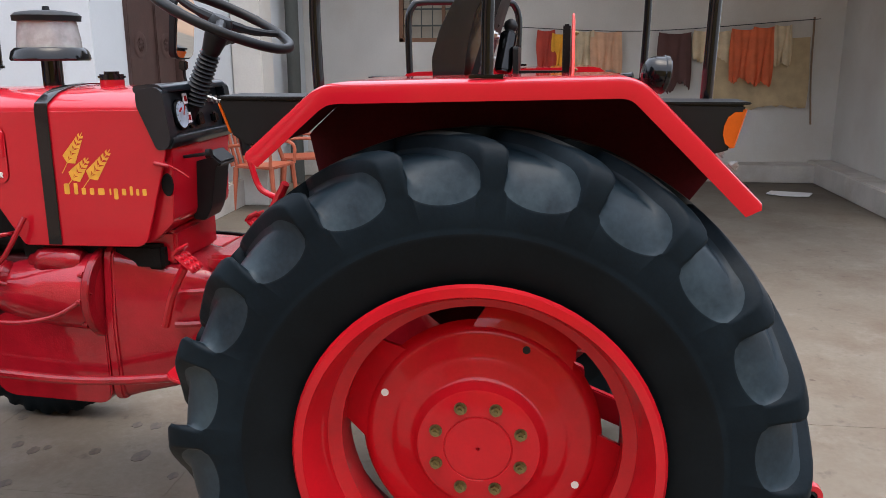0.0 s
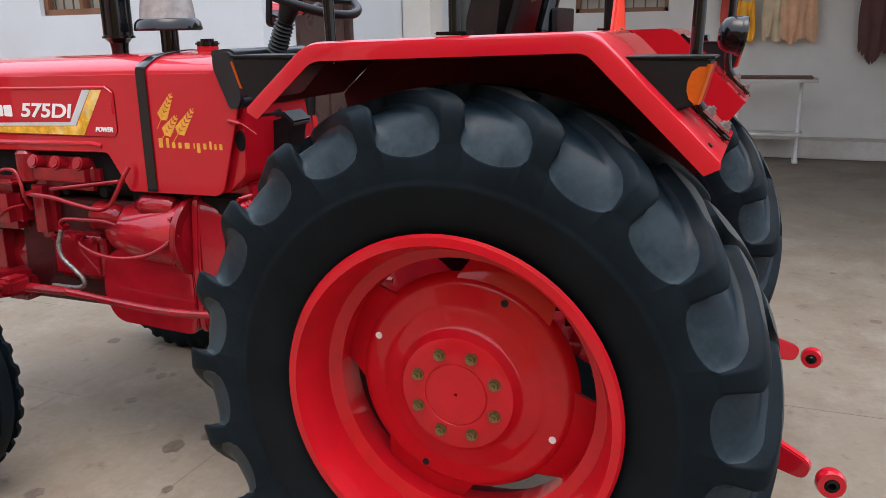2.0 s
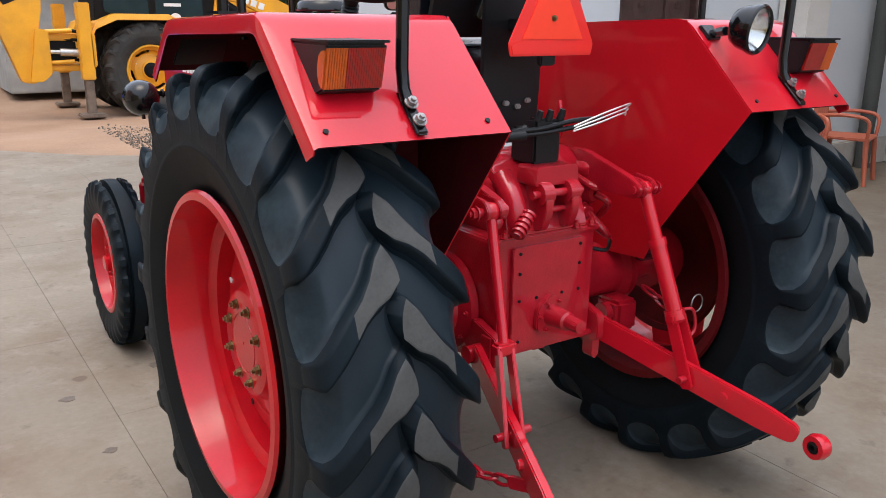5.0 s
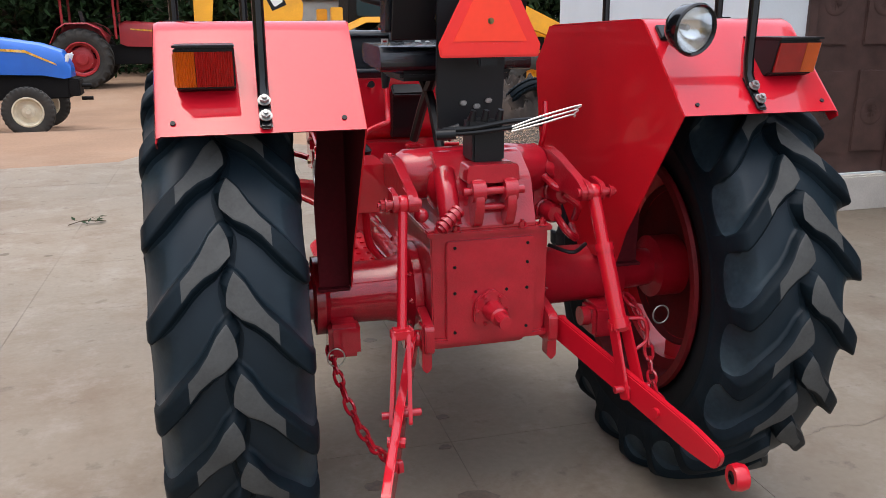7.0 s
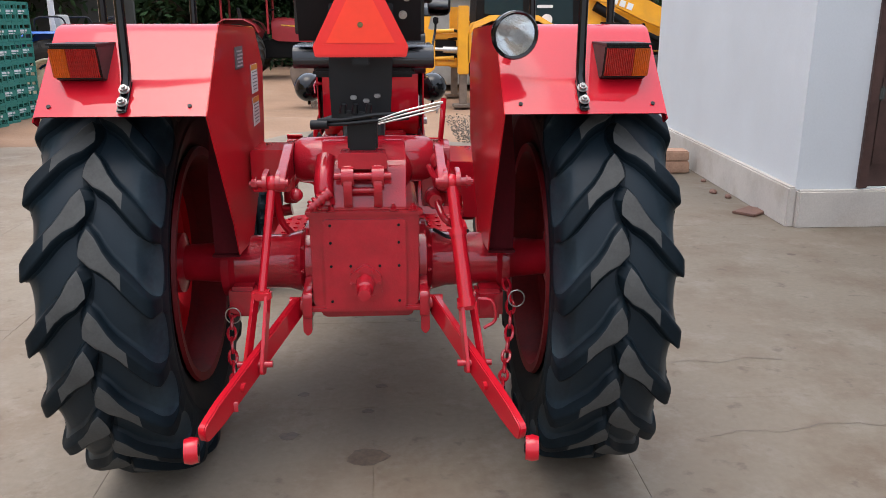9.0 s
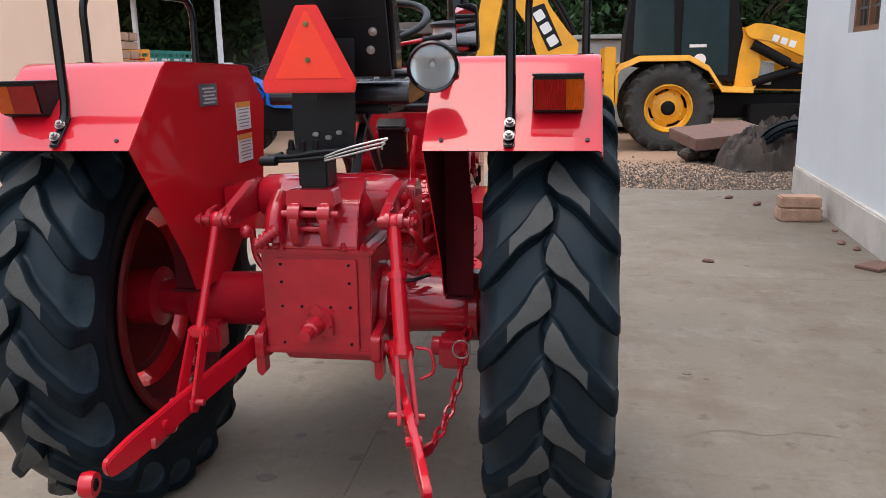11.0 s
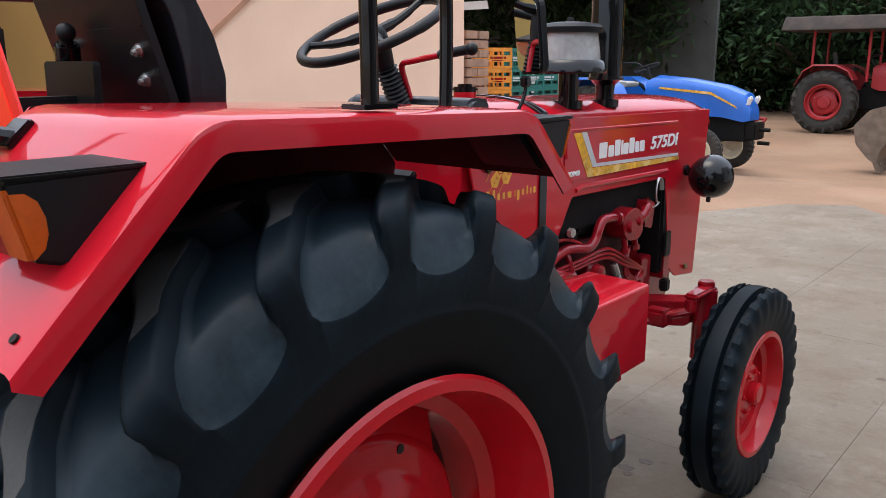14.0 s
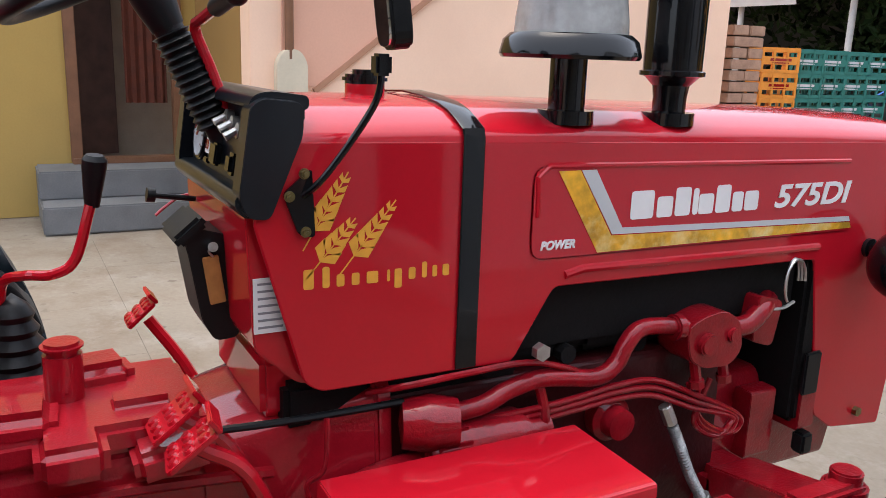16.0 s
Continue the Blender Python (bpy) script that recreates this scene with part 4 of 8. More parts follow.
part("spoke_casting", b, PLASTIC, col)
b = B()
tube(b, [(0.012, 0.945, 1.32), (0.006, 0.912, 1.42), (0.006, 0.890, 1.475), (0.016, 0.885, 1.494), (0.05, 0.886, 1.500), (0.15, 0.888, 1.516)], 0.0085, 10)
lv = part("throttle_lever", b, RED, tractor, "red hand throttle lever with black grip")
b = B()
tube(b, [(0.145, 0.888, 1.515), (0.20, 0.889, 1.523), (0.242, 0.890, 1.529)], 0.013, 12)
ball(b, (0.250, 0.890, 1.530), 0.017)
part("grip", b, PLASTIC, lv)

# cylinder behind the seat
b = B()
d0_, d1_ = Vector((-0.082, -0.002, 1.432)), Vector((-0.050, -0.018, 1.536))
cyl(b, d0_, d1_, 0.024, n=20, bev=0.005)
sd_ = part("seat_damper", b, BLACK, tractor, "black damper cylinder behind the seat")
b = B()
ball(b, d1_ + (d1_ - d0_).normalized() * 0.020, 0.019, 16)
cyl(b, d1_, d1_ + (d1_ - d0_).normalized() * 0.012, 0.013, n=14)
part("damper_cap", b, PLASTIC, sd_)

# fuel cap
b = B()
cyl(b, (0, 1.175, 1.385), (0, 1.175, 1.408), 0.035, n=28)
fc = part("fuel_neck", b, RED, tractor)
b = B()
cyl(b, (0, 1.175, 1.408), (0, 1.175, 1.424), 0.040, n=28, bev=0.005)
cyl(b, (0, 1.175, 1.424), (0, 1.175, 1.432), 0.026, n=28, bev=0.004)
part("fuel_cap", b, BLACK, fc)

# air pre-cleaner and exhaust
def up(x, y):
    return Matrix.Translation((x, y, 0)) @ Matrix(((0, 0, 1, 0), (0, 1, 0, 0), (1, 0, 0, 0), (0, 0, 0, 1))) @ Matrix.Diagonal((1, 1, -1, 1))


b = B()
lathe(b, [(0.032, 1.36), (0.032, 1.472), (0.05, 1.472), (0.118, 1.462), (0.122, 1.468), (0.116, 1.492), (0.104, 1.503), (0.0, 1.505)], up(0.18, 1.478), 40)
pre = part("air_cleaner_stem", b, BLACK, tractor, "black air pre-cleaner base on a stem")
b = B()
lathe(b, [(0.098, 1.502), (0.096, 1.53), (0.088, 1.585), (0.0, 1.587)], up(0.18, 1.478), 40)
part("dust_bowl", b, CLEAR, pre, "smoky clear dust bowl")
b = B()
lathe(b, [(0.086, 1.585), (0.102, 1.586), (0.104, 1.602), (0.092, 1.612), (0.05, 1.618), (0.012, 1.620), (0.010, 1.632), (0.0, 1.633)], up(0.18, 1.478), 40)
part("bowl_cap", b, PLASTIC, pre)
b = B()
cyl(b, (0.19, 1.478, 1.352), (0.19, 1.478, 1.3755), 0.050, n=28)
cyl(b, (0.19, 1.715, 1.348), (0.19, 1.715, 1.371), 0.050, n=28)
part("hood_hole_rim", b, BLACK, hood)
b = B()
lathe(b, [(0.030, 1.34), (0.031, 1.40), (0.034, 1.42), (0.050, 1.436), (0.060, 1.438), (0.060, 1.446), (0.054, 1.448), (0.055, 1.95), (0.045, 1.97), (0.028, 1.98), (0.028, 2.15), (0.024, 2.15), (0.024, 1.98)], up(0.18, 1.715), 36)
part("exhaust_pipe", b, BLACK, tractor, "black vertical exhaust silencer")

# mirror
b = B()
prism(b, rounded([(0.952, 1.262), (0.995, 1.298), (1.0, 1.195), (0.975, 1.20)], 0.008), "x", 0.245, 0.252, 0.002)
arm = part("mirror_bracket", b, BLACK, tractor)
arm.location.x = -0.012
b = B()
tube(b, [(0.250, 0.982, 1.258), (0.270, 1.000, 1.280), (0.284, 1.035, 1.330), (0.296, 1.068, 1.385), (0.301, 1.077, 1.415), (0.302, 1.078, 1.440)], 0.0052, 10)
box(b, (0.302, 1.078, 1.445), (0.024, 0.024, 0.03), 0.004)
part("mirror_arm", b, BLACK, arm)
b = B()
for c in ((0.252, 0.983, 1.290), (0.252, 0.961, 1.258), (0.252, 0.985, 1.205)):
    hexbolt(b, c, (1, 0, 0), 0.006, 0.006)
part("bracket_bolt", b, BRASS, arm)
b = B()
prism(b, rounded([(-0.05, -0.10), (0.05, -0.10), (0.05, 0.10), (-0.05, 0.10)], 0.028, 5), "y", -0.010, 0.018, 0.006)
mir = part("mirror_shell", b, PLASTIC, arm, "black rear-view mirror")
mir.matrix_basis = pose(0.315, 1.078, 1.565, 7, 0, -13)
b = B()
prism(b, rounded([(-0.044, -0.094), (0.044, -0.094), (0.044, 0.094), (-0.044, 0.094)], 0.024, 5), "y", -0.0135, -0.0105)
mg = part("mirror_glass", b, MIRROR, arm, smooth=0)
mg.matrix_basis = mir.matrix_basis.copy()

# headlamps on the nose
for side in (-1, 1):
    b = B()
    lathe(b, [(0, -0.085), (0.035, -0.078), (0.062, -0.058), (0.078, -0.028), (0.084, 0.0), (0.085, 0.03), (0.080, 0.036), (0.074, 0.030)], pose(side * 0.345, 2.295, 1.057, 0, 0, 90), 32, caps=False)
    cyl(b, (side * 0.345, 2.295, 0.975), (side * 0.345, 2.295, 0.958), 0.009, n=8)
    hl = part("headlamp", b, BLACK, tractor, "round black headlamp")
    hl.location.x = -0.010 if side > 0 else -0.055
    b = B()
    box(b, (side * 0.262, 2.295, 1.075), (0.060, 0.03, 0.022), 0.004)
    cyl(b, (side * 0.243, 2.295, 1.075), (side * 0.252, 2.295, 1.075), 0.022, n=14)
    part("lamp_bracket", b, BLACK, hl)
    b = B()
    lathe(b, [(0, -0.020), (0.03, -0.012), (0.055, 0.008), (0.074, 0.029)], pose(side * 0.345, 2.295, 1.057, 0, 0, 90), 32, caps=False)
    part("reflector", b, LAMP, hl)
    b = B()
    lathe(b, [(0, 0.045), (0.04, 0.042), (0.074, 0.033), (0.074, 0.030), (0.04, 0.038), (0, 0.041)], pose(side * 0.345, 2.295, 1.057, 0, 0, 90), 32)
    part("lamp_lens", b, CLEAR_GLASS, hl).visible_shadow = False

# ---- fenders ----
for side in (-1, 1):
    b = B()
    x0, x1 = side * 0.386, side * 0.822
    # soften the two bends
    def bend(a, p, c, r=0.035, k=5):
        a, p, c = Vector(a), Vector(p), Vector(c)
        s, e = p + (a - p).normalized() * r, p + (c - p).normalized() * r
        return [tuple(s.lerp(p, t / k).lerp(p.lerp(e, t / k), t / k)) for t in range(k + 1)]
    # the right fender's front bend sits a little further forward
    bend_y, bend_z = (0.308, 1.427) if side < 0 else (0.338, 1.422)
    corners = [(-0.524, 1.214), (-0.293, 1.441), (bend_y, bend_z), (0.461, 1.295)]
    path = [corners[0], *bend(*corners[0:3]), *bend(*corners[1:4]), corners[3]]
    rows = []
    for y, z in path:
        rows.append([(x0, y, z), (x0 + side * 0.03, y, z), ((x0 + x1) / 2, y, z), (x1 - side * 0.012, y, z), (x1 - side * 0.003, y, z - 0.004), (x1, y, z - 0.014)])
    # rolled lip that hangs from the outer edge, square to the sheet
    lips = []
    for i, (y, z) in enumerate(path):
        a, c = Vector(path[max(i - 1, 0)]), Vector(path[min(i + 1, len(path) - 1)])
        d = (c - a).normalized()
        nrm = Vector((d.y, -d.x)) if d.x >= 0 else Vector((-d.y, d.x))
        lips.append((x1, y + nrm.x * 0.039, z + nrm.y * 0.039))
    rows = [r + [lp] for r, lp in zip(rows, lips)]
    bb = B()
    loft(bb, rows)
    # flange at the rear edge
    shell(bb, 0.0035)
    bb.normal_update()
    # underside faces are coloured as shaded
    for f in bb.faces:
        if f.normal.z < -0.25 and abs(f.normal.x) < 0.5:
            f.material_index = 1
    fender = part("fender", bb, RED, tractor, "red sheet-metal fender with a rolled lip", smooth=30, mats=(FENDER_SHADE,))
    b = B()
    inner = [(-0.291, 1.437), (-0.521, 1.213), (-0.262, 0.862), (-0.207, 0.752), (0.04, 0.735), (0.40, 1.02), (0.455, 1.288), (0.445, 1.300), (bend_y + 0.004, bend_z - 0.005)]
    prism(b, inner, "x", side * 0.384, side * 0.388)
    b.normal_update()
    # the wheel-facing side is coloured as shaded too
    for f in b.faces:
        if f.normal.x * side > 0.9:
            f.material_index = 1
    part("fender_side", b, RED_INNER, fender, smooth=30, mats=(FENDER_SHADE,))
    b = B()
    # flange in the painted under-fender shade
    prism(b, rounded([(side * 0.388, 0.745), (side * 0.468, 0.735), (side * 0.472, 0.98), (side * 0.452, 1.20), (side * 0.388, 1.25)], 0.008), "y", -0.176, -0.170, 0.001)
    box(b, (side * 0.43, -0.185, 0.745), (0.085, 0.03, 0.008), 0.002)
    part("fender_flange", b, FENDER_SHADE, fender, smooth=30)
    b = B()
    box(b, (side * 0.60, 0.18, 1.408), (0.40, 0.04, 0.034), 0.004)
    box(b, (side * 0.60, -0.10, 1.418), (0.40, 0.04, 0.028), 0.004)
    part("fender_brace", b, RED, fender)
    # tail lamp
    b = B()
    lx = 0.707
    prism(b, [(-0.300, 1.392), (-0.492, 1.388), (-0.492, 1.380), (-0.470, 1.305), (-0.440, 1.296), (-0.395, 1.302)], "x", side * (lx - 0.055), side * (lx + 0.066), 0.004)
    box(b, (side * (lx + 0.006), -0.408, 1.391), (0.126, 0.186, 0.005), 0.002)
    tl = part("tail_lamp", b, PLASTIC, fender, "black-backed tail lamp with red and amber lens")
    def ribbed_lens(e0, n_ribs, pitch=0.0050):
        face = []
        for k in range(n_ribs):
            face += [(side * (e0 + pitch * k), -0.0025), (side * (e0 + pitch * (k + 0.5)), -0.0050)]
        face.append((side * (e0 + pitch * n_ribs), -0.0025))
        o = B()
        prism(o, face + [(side * (e0 + pitch * n_ribs), 0.006), (side * e0, 0.006)], "z", 1.308, 1.380)
        bmesh.ops.recalc_face_normals(o, faces=o.faces)
        lens = B()
        add(lens, o, Matrix(((1, 0, 0, 0), (0, 1, -0.261, -0.482 + 0.261 * 1.344), (0, 0, 1, 0), (0, 0, 0, 1))))
        return lens
    part("red_lens", ribbed_lens(lx - 0.051, 15), LENS_RED, tl, smooth=0)
    b = ribbed_lens(lx + 0.025, 8)
    prism(b, [(-0.492, 1.379), (-0.472, 1.378), (-0.459, 1.368), (-0.452, 1.350), (-0.451, 1.332), (-0.456, 1.316), (-0.466, 1.307), (-0.473, 1.307)], "x", side * (lx + 0.060), side * (lx + 0.0685), 0.003)
    part("amber_lens", b, LENS_AMBER, tl)
    # black discs painted for the dark bolt holes along the rear edge
    b = B()
    for x, sl in ((0.43, 0.10), (0.60, 0.055), (0.785, 0.10), (0.70, 0.46)):
        c = Vector((side * x, -0.524 + 0.231 * sl, 1.214 + 0.227 * sl))
        nn = Vector((0, -0.701, 0.713))
        cyl(b, c - nn * 0.002, c + nn * 0.0035, 0.0055, n=12)
    part("fender_plug", b, PLASTIC, fender)
    # front lamp of the fender
    b = B()
    prism(b, [(0.345, 1.393), (0.527, 1.396), (0.527, 1.388), (0.505, 1.325), (0.470, 1.300), (0.425, 1.312)], "x", side * (lx - 0.066), side * (lx + 0.066), 0.004)
    box(b, (side * lx, 0.440, 1.397), (0.142, 0.18, 0.006), 0.002)
    fl_ = part("front_lamp", b, PLASTIC, fender, "black-backed front lamp with amber lens")
    b = B()
    prism(b, [(0.530, 1.387), (0.525, 1.387), (0.5035, 1.327), (0.5085, 1.327)], "x", side * (lx - 0.063), side * (lx + 0.068), 0.002)
    part("amber_lens", b, LENS_AMBER, fl_)
    # canopy post with its flattened foot on the rear slope
    b = B()
    px = side * 0.597
    tube(b, [(px, -0.462, 2.32), (px, -0.457, 1.6), (px, -0.450, 1.34), (px, -0.456, 1.302), (px, -0.470, 1.280)], 0.0128, 14, curved=False)
    dr = Vector((0, -0.727, -0.686))
    c = Vector((px, -0.462, 1.283))
    box(b, c + dr * 0.034, (0.026, 0.010, 0.108), 0.004, (-46.7, 0, 0), seg=3)
    post = part("canopy_post", b, BLACK, fender, "black tubular canopy post")
    b = B()
    for c in ((px, -0.478, 1.272), (px, -0.508, 1.243)):
        hexbolt(b, Vector(c) + Vector((0, -0.005, 0.005)), (0, -0.701, 0.713), 0.0105, 0.009)
    part("post_bolt", b, BOLT_GREY, post)
    # handrail hoop on the fender top
    b = B()
    p, qh = Vector((side * 0.785, -0.012, 1.436)), Vector((side * 0.60, 0.370, 1.430))
    tube(b, [p, p + Vector((0, 0, 0.09)), p + Vector((0, 0, 0.17)), p.lerp(qh, 0.04) + Vector((0, 0, 0.215)), p.lerp(qh, 0.12) + Vector((0, 0, 0.228)), p.lerp(qh, 0.5) + Vector((0, 0, 0.23)), p.lerp(qh, 0.88) + Vector((0, 0, 0.228)),
             qh.lerp(p, 0.04) + Vector((0, 0, 0.215)), qh + Vector((0, 0, 0.17)), qh + Vector((0, 0, 0.05)), qh + Vector((0, -0.004, -0.056))], 0.0125, 12)
    hr = part("handrail", b, BLACK, fender, "black tube handrail on the fender")
    b = B()
    box(b, p + Vector((0, 0, 0.004)), (0.05, 0.07, 0.007), 0.003)
    part("rail_foot", b, BLACK, hr)

# stickers on the inner side of the left fender
left_side = [o for o in tractor.children if o.name.startswith("fender")][0]
b = B()
box(b, (-0.3815, -0.028, 1.337), (0.003, 0.128, 0.068), 0.001)
pl = part("rating_plate", b, PLATE, left_side, "small grey metal rating plate")
b = B()
for k in range(5):
    box(b, (-0.3795, -0.028 + 0.012 * (k % 2), 1.357 - 0.011 * k), (0.001, 0.085, 0.005))
part("print_line", b, DEC_SILVER, pl)
for zc, hh in ((1.255, 0.095), (1.145, 0.095)):
    b = B()
    box(b, (-0.3818, 0.245, zc), (0.002, 0.125, hh), 0)
    stk = part("warning_sticker", b, STICKER, left_side, "white and orange warning sticker")
    b = B()
    box(b, (-0.3805, 0.245, zc + hh / 2 - 0.009), (0.001, 0.125, 0.018))
    part("orange_band", b, CRATE_ORANGE, stk)
    b = B()
    for k in range(6):
        box(b, (-0.3805, 0.245, zc + 0.022 - 0.0115 * k), (0.001, 0.10 - 0.012 * (k % 3), 0.0035))
    part("print_line", b, INK, stk)

# work lamp on the right fender
b = B()
Mw = pose(0.407, -0.470, 1.418, 0, 9, -80)
lathe(b, [(0, -0.044), (0.026, -0.041), (0.044, -0.031), (0.054, -0.012), (0.057, 0.006), (0.058, 0.016), (0.062, 0.019), (0.063, 0.030), (0.059, 0.035), (0.054, 0.031), (0.054, 0.024)], Mw, 36, caps=False)
wl = part("work_lamp", b, BLACK, tractor, "round black work lamp with clear glass")
b = B()
lathe(b, [(0, -0.028), (0.012, -0.026), (0.030, -0.014), (0.046, 0.006), (0.054, 0.024)], Mw, 36, caps=False)
part("reflector", b, LAMP, wl)
b = B()
cyl(b, Mw @ Vector((-0.026, 0, 0)), Mw @ Vector((0.004, 0, 0)), 0.007, n=12, bev=0.003)
part("bulb", b, DEC_SILVER, wl)
b = B()
lathe(b, [(0, 0.036), (0.03, 0.034), (0.054, 0.026), (0.054, 0.0235), (0.03, 0.031), (0, 0.033)], Mw, 36)
glass_ = part("lamp_lens", b, CLEAR_GLASS, wl)
glass_.visible_shadow = False
b = B()
tube(b, [(0.412, -0.40, 1.41), (0.425, -0.36, 1.405), (0.44, -0.33, 1.40)], 0.012, 8)
box(b, (0.43, -0.335, 1.405), (0.05, 0.05, 0.012), 0.003, (42, 0, 0))
part("lamp_bracket", b, BLACK, wl)

# ---- slow vehicle triangle, rear plate, seat ----
b = B()
prism(b, rounded([(-0.132, 1.345), (0.136, 1.345), (0.142, 1.376), (0.034, 1.588), (-0.028, 1.588), (-0.138, 1.376)], 0.006), "y", -0.216, -0.210, 0.002)
tri = part("warning_triangle", b, SMV_RED, tractor, "orange slow-vehicle triangle with a red border")
tri.location.y = 0.022
b = B()
prism(b, [(-0.098, 1.386), (0.102, 1.386), (0.006, 1.572), (-0.002, 1.572)], "y", -0.2185, -0.2155)
part("triangle_centre", b, SMV_ORANGE, tri, smooth=0)
b = B()
prism(b, [(-0.128, 1.349), (0.132, 1.349), (0.137, 1.372), (0.112, 1.381), (-0.108, 1.381), (-0.133, 1.372)], "y", -0.2185, -0.2155, 0.001)
part("triangle_base", b, SMV_RED, tri, smooth=0)
b = B()
for z in (1.437, 1.536):
    hexbolt(b, (0.002, -0.2185, z), (0, -1, 0), 0.006, 0.006)
part("triangle_bolt", b, BRASS, tri)
b = B()
prism(b, rounded([(-0.10, 1.14), (0.085, 1.14), (0.092, 1.25), (0.10, 1.50), (-0.10, 1.50), (-0.105, 1.25)], 0.01), "y", -0.045, -0.030, 0.003)
rp = obj("rear_bracket", b, PLASTIC, tractor, "black steel bracket behind the seat")
part("bracket_foot", box(B(), (0.0, -0.145, 1.115), (0.09, 0.10, 0.09), 0.006), PLASTIC, rp)
part("triangle_arm", box(B(), (0.0, -0.11, 1.42), (0.05, 0.15, 0.03), 0.004), PLASTIC, rp)
part("triangle_stay", box(B(), (0.0, -0.174, 1.44), (0.05, 0.02, 0.24), 0.004), PLASTIC, rp)
b = B()
for x, z in ((-0.03, 1.235), (0.01, 1.225), (0.045, 1.240)):
    box(b, (x, -0.052, z - 0.02), (0.020, 0.012, 0.013), 0.003)
part("connector", b, BOLT_GREY, rp)
b = B()
box(b, (-0.02, -0.205, 1.172), (0.10, 0.04, 0.034), 0.008, (0, 6, 0))
for x in (-0.055, -0.02, 0.02):
    cyl(b, (x, -0.215, 1.185), (x + 0.004, -0.222, 1.212), 0.011, 0.008, n=12)
cyl(b, (-0.085, -0.205, 1.166), (-0.135, -0.20, 1.150), 0.013, n=12)
part("valve_block", b, PLASTIC, rp)
b = B()
for k, (dx, dz) in enumerate(((0, 0), (0.03, 0.012))):
    tube(b, [(-0.13, -0.20 - 0.005 * k, 1.15 + dz), (-0.05, -0.225, 1.155 + dz), (0.05, -0.232, 1.165 + dz * 1.4), (0.14 + dx, -0.22, 1.17 + dz)], 0.0065, 8)
cyl(b, (-0.15, -0.21, 1.15), (-0.10, -0.22, 1.152), 0.014)
part("hydraulic_hose", b, PLASTIC, rp)
b = B()
for k in range(3):
    tube(b, [(0.05, -0.235, 1.155 + 0.006 * k), (0.13, -0.25, 1.175 + 0.010 * k), (0.215 + 0.01 * k, -0.25, 1.195 + 0.012 * k), (0.222, -0.248, 1.188 + 0.010 * k)], 0.0028, 6)
part("wire_rod", b, STEEL, rp, "bright bent wire rods")
b = B()
prism(b, rounded([(-0.375, 0.90), (-0.235, 0.90), (-0.235, 1.04), (-0.375, 1.04)], 0.012), "y", 0.02, 0.20, 0.008)
tube(b, [(-0.30, 0.05, 0.90), (-0.29, 0.05, 0.80), (-0.25, 0.05, 0.74)], 0.012, 8)
part("control_box", b, RED, tractor)

b = B()
back = [(0.170, 1.405), (0.174, 1.47), (0.152, 1.545), (0.118, 1.61), (0.055, 1.72), (0.010, 1.80), (-0.045, 1.80), (0.000, 1.70), (0.062, 1.58), (0.082, 1.50), (0.092, 1.405)]
prism(b, rounded(back, 0.012), "x", -0.218, 0.200, 0.022, 3)
seat = part("seat_back", b, VINYL, tractor, "black vinyl seat backrest")
b = B()
prism(b, rounded([(0.068, 1.385), (0.086, 1.385), (-0.052, 1.83), (-0.070, 1.83)], 0.005), "x", -0.205, 0.187, 0.004)
box(b, (0.075, 0.016, 1.560), (0.21, 0.010, 0.012), 0.003, (17, -2, 0))
part("seat_back_shell", b, PLASTIC, seat)
b = B()
for x, z in ((0.130, 1.466), (0.142, 1.520), (-0.10, 1.53)):
    hexbolt(b, (x, 0.068 - (z - 1.385) * 0.310, z), (0, -0.95, -0.3), 0.010, 0.010)
part("seat_bolt", b, STEEL, seat)
b = B()
prism(b, rounded([(0.10, 1.292), (0.41, 1.312), (0.442, 1.34), (0.41, 1.372), (0.11, 1.368)], 0.034, 5), "x", -0.232, 0.232, 0.034, 5)
part("seat_cushion", b, VINYL, tractor, "black vinyl seat cushion")
b = B()
box(b, (0, 0.26, 1.28), (0.34, 0.28, 0.03), 0.01)
for x in (-0.06, 0.05):
    tube(b, [(x, 0.08, 1.05), (x, 0.2, 1.2), (x, 0.34, 1.28)], 0.016, 8)
    tube(b, [(x, 0.44, 1.05), (x, 0.3, 1.18), (x, 0.16, 1.28)], 0.016, 8)
part("seat_frame", b, PLASTIC, tractor)

# ---- rear housing, axle and linkage ----
b = B()
prism(b, rounded([(-0.165, 0.575), (0.165, 0.575), (0.17, 0.885), (-0.17, 0.885)], 0.02), "y", -0.215, 0.26, 0.012)
prism(b, rounded([(-0.15, 0.50), (0.15, 0.50), (0.165, 0.60), (-0.165, 0.60)], 0.02), "y", -0.10, 0.26, 0.012)
box(b, (0, -0.20, 0.882), (0.36, 0.05, 0.016), 0.004)
box(b, (0, -0.20, 0.572), (0.35, 0.05, 0.02), 0.006)
rear = part("rear_housing", b, CAST, tractor, "red painted cast rear axle housing")
b = B()
prism(b, rounded([(-0.128, 0.575), (0.128, 0.575), (0.128, 0.862), (-0.128, 0.862)], 0.01), "y", -0.228, -0.214, 0.003)
cover = part("pto_cover", b, CAST, rear)
b = B()
for x in (-0.105, 0.105):
    for z in (0.60, 0.715, 0.79, 0.845):
        cyl(b, (x, -0.227, z), (x, -0.231, z), 0.0045, n=8)
for x in (-0.045, 0.045):
    cyl(b, (x, -0.227, 0.715), (x, -0.231, 0.715), 0.0045, n=8)
part("cover_bolt", b, ENGINE_BLACK, cover)
b = B()
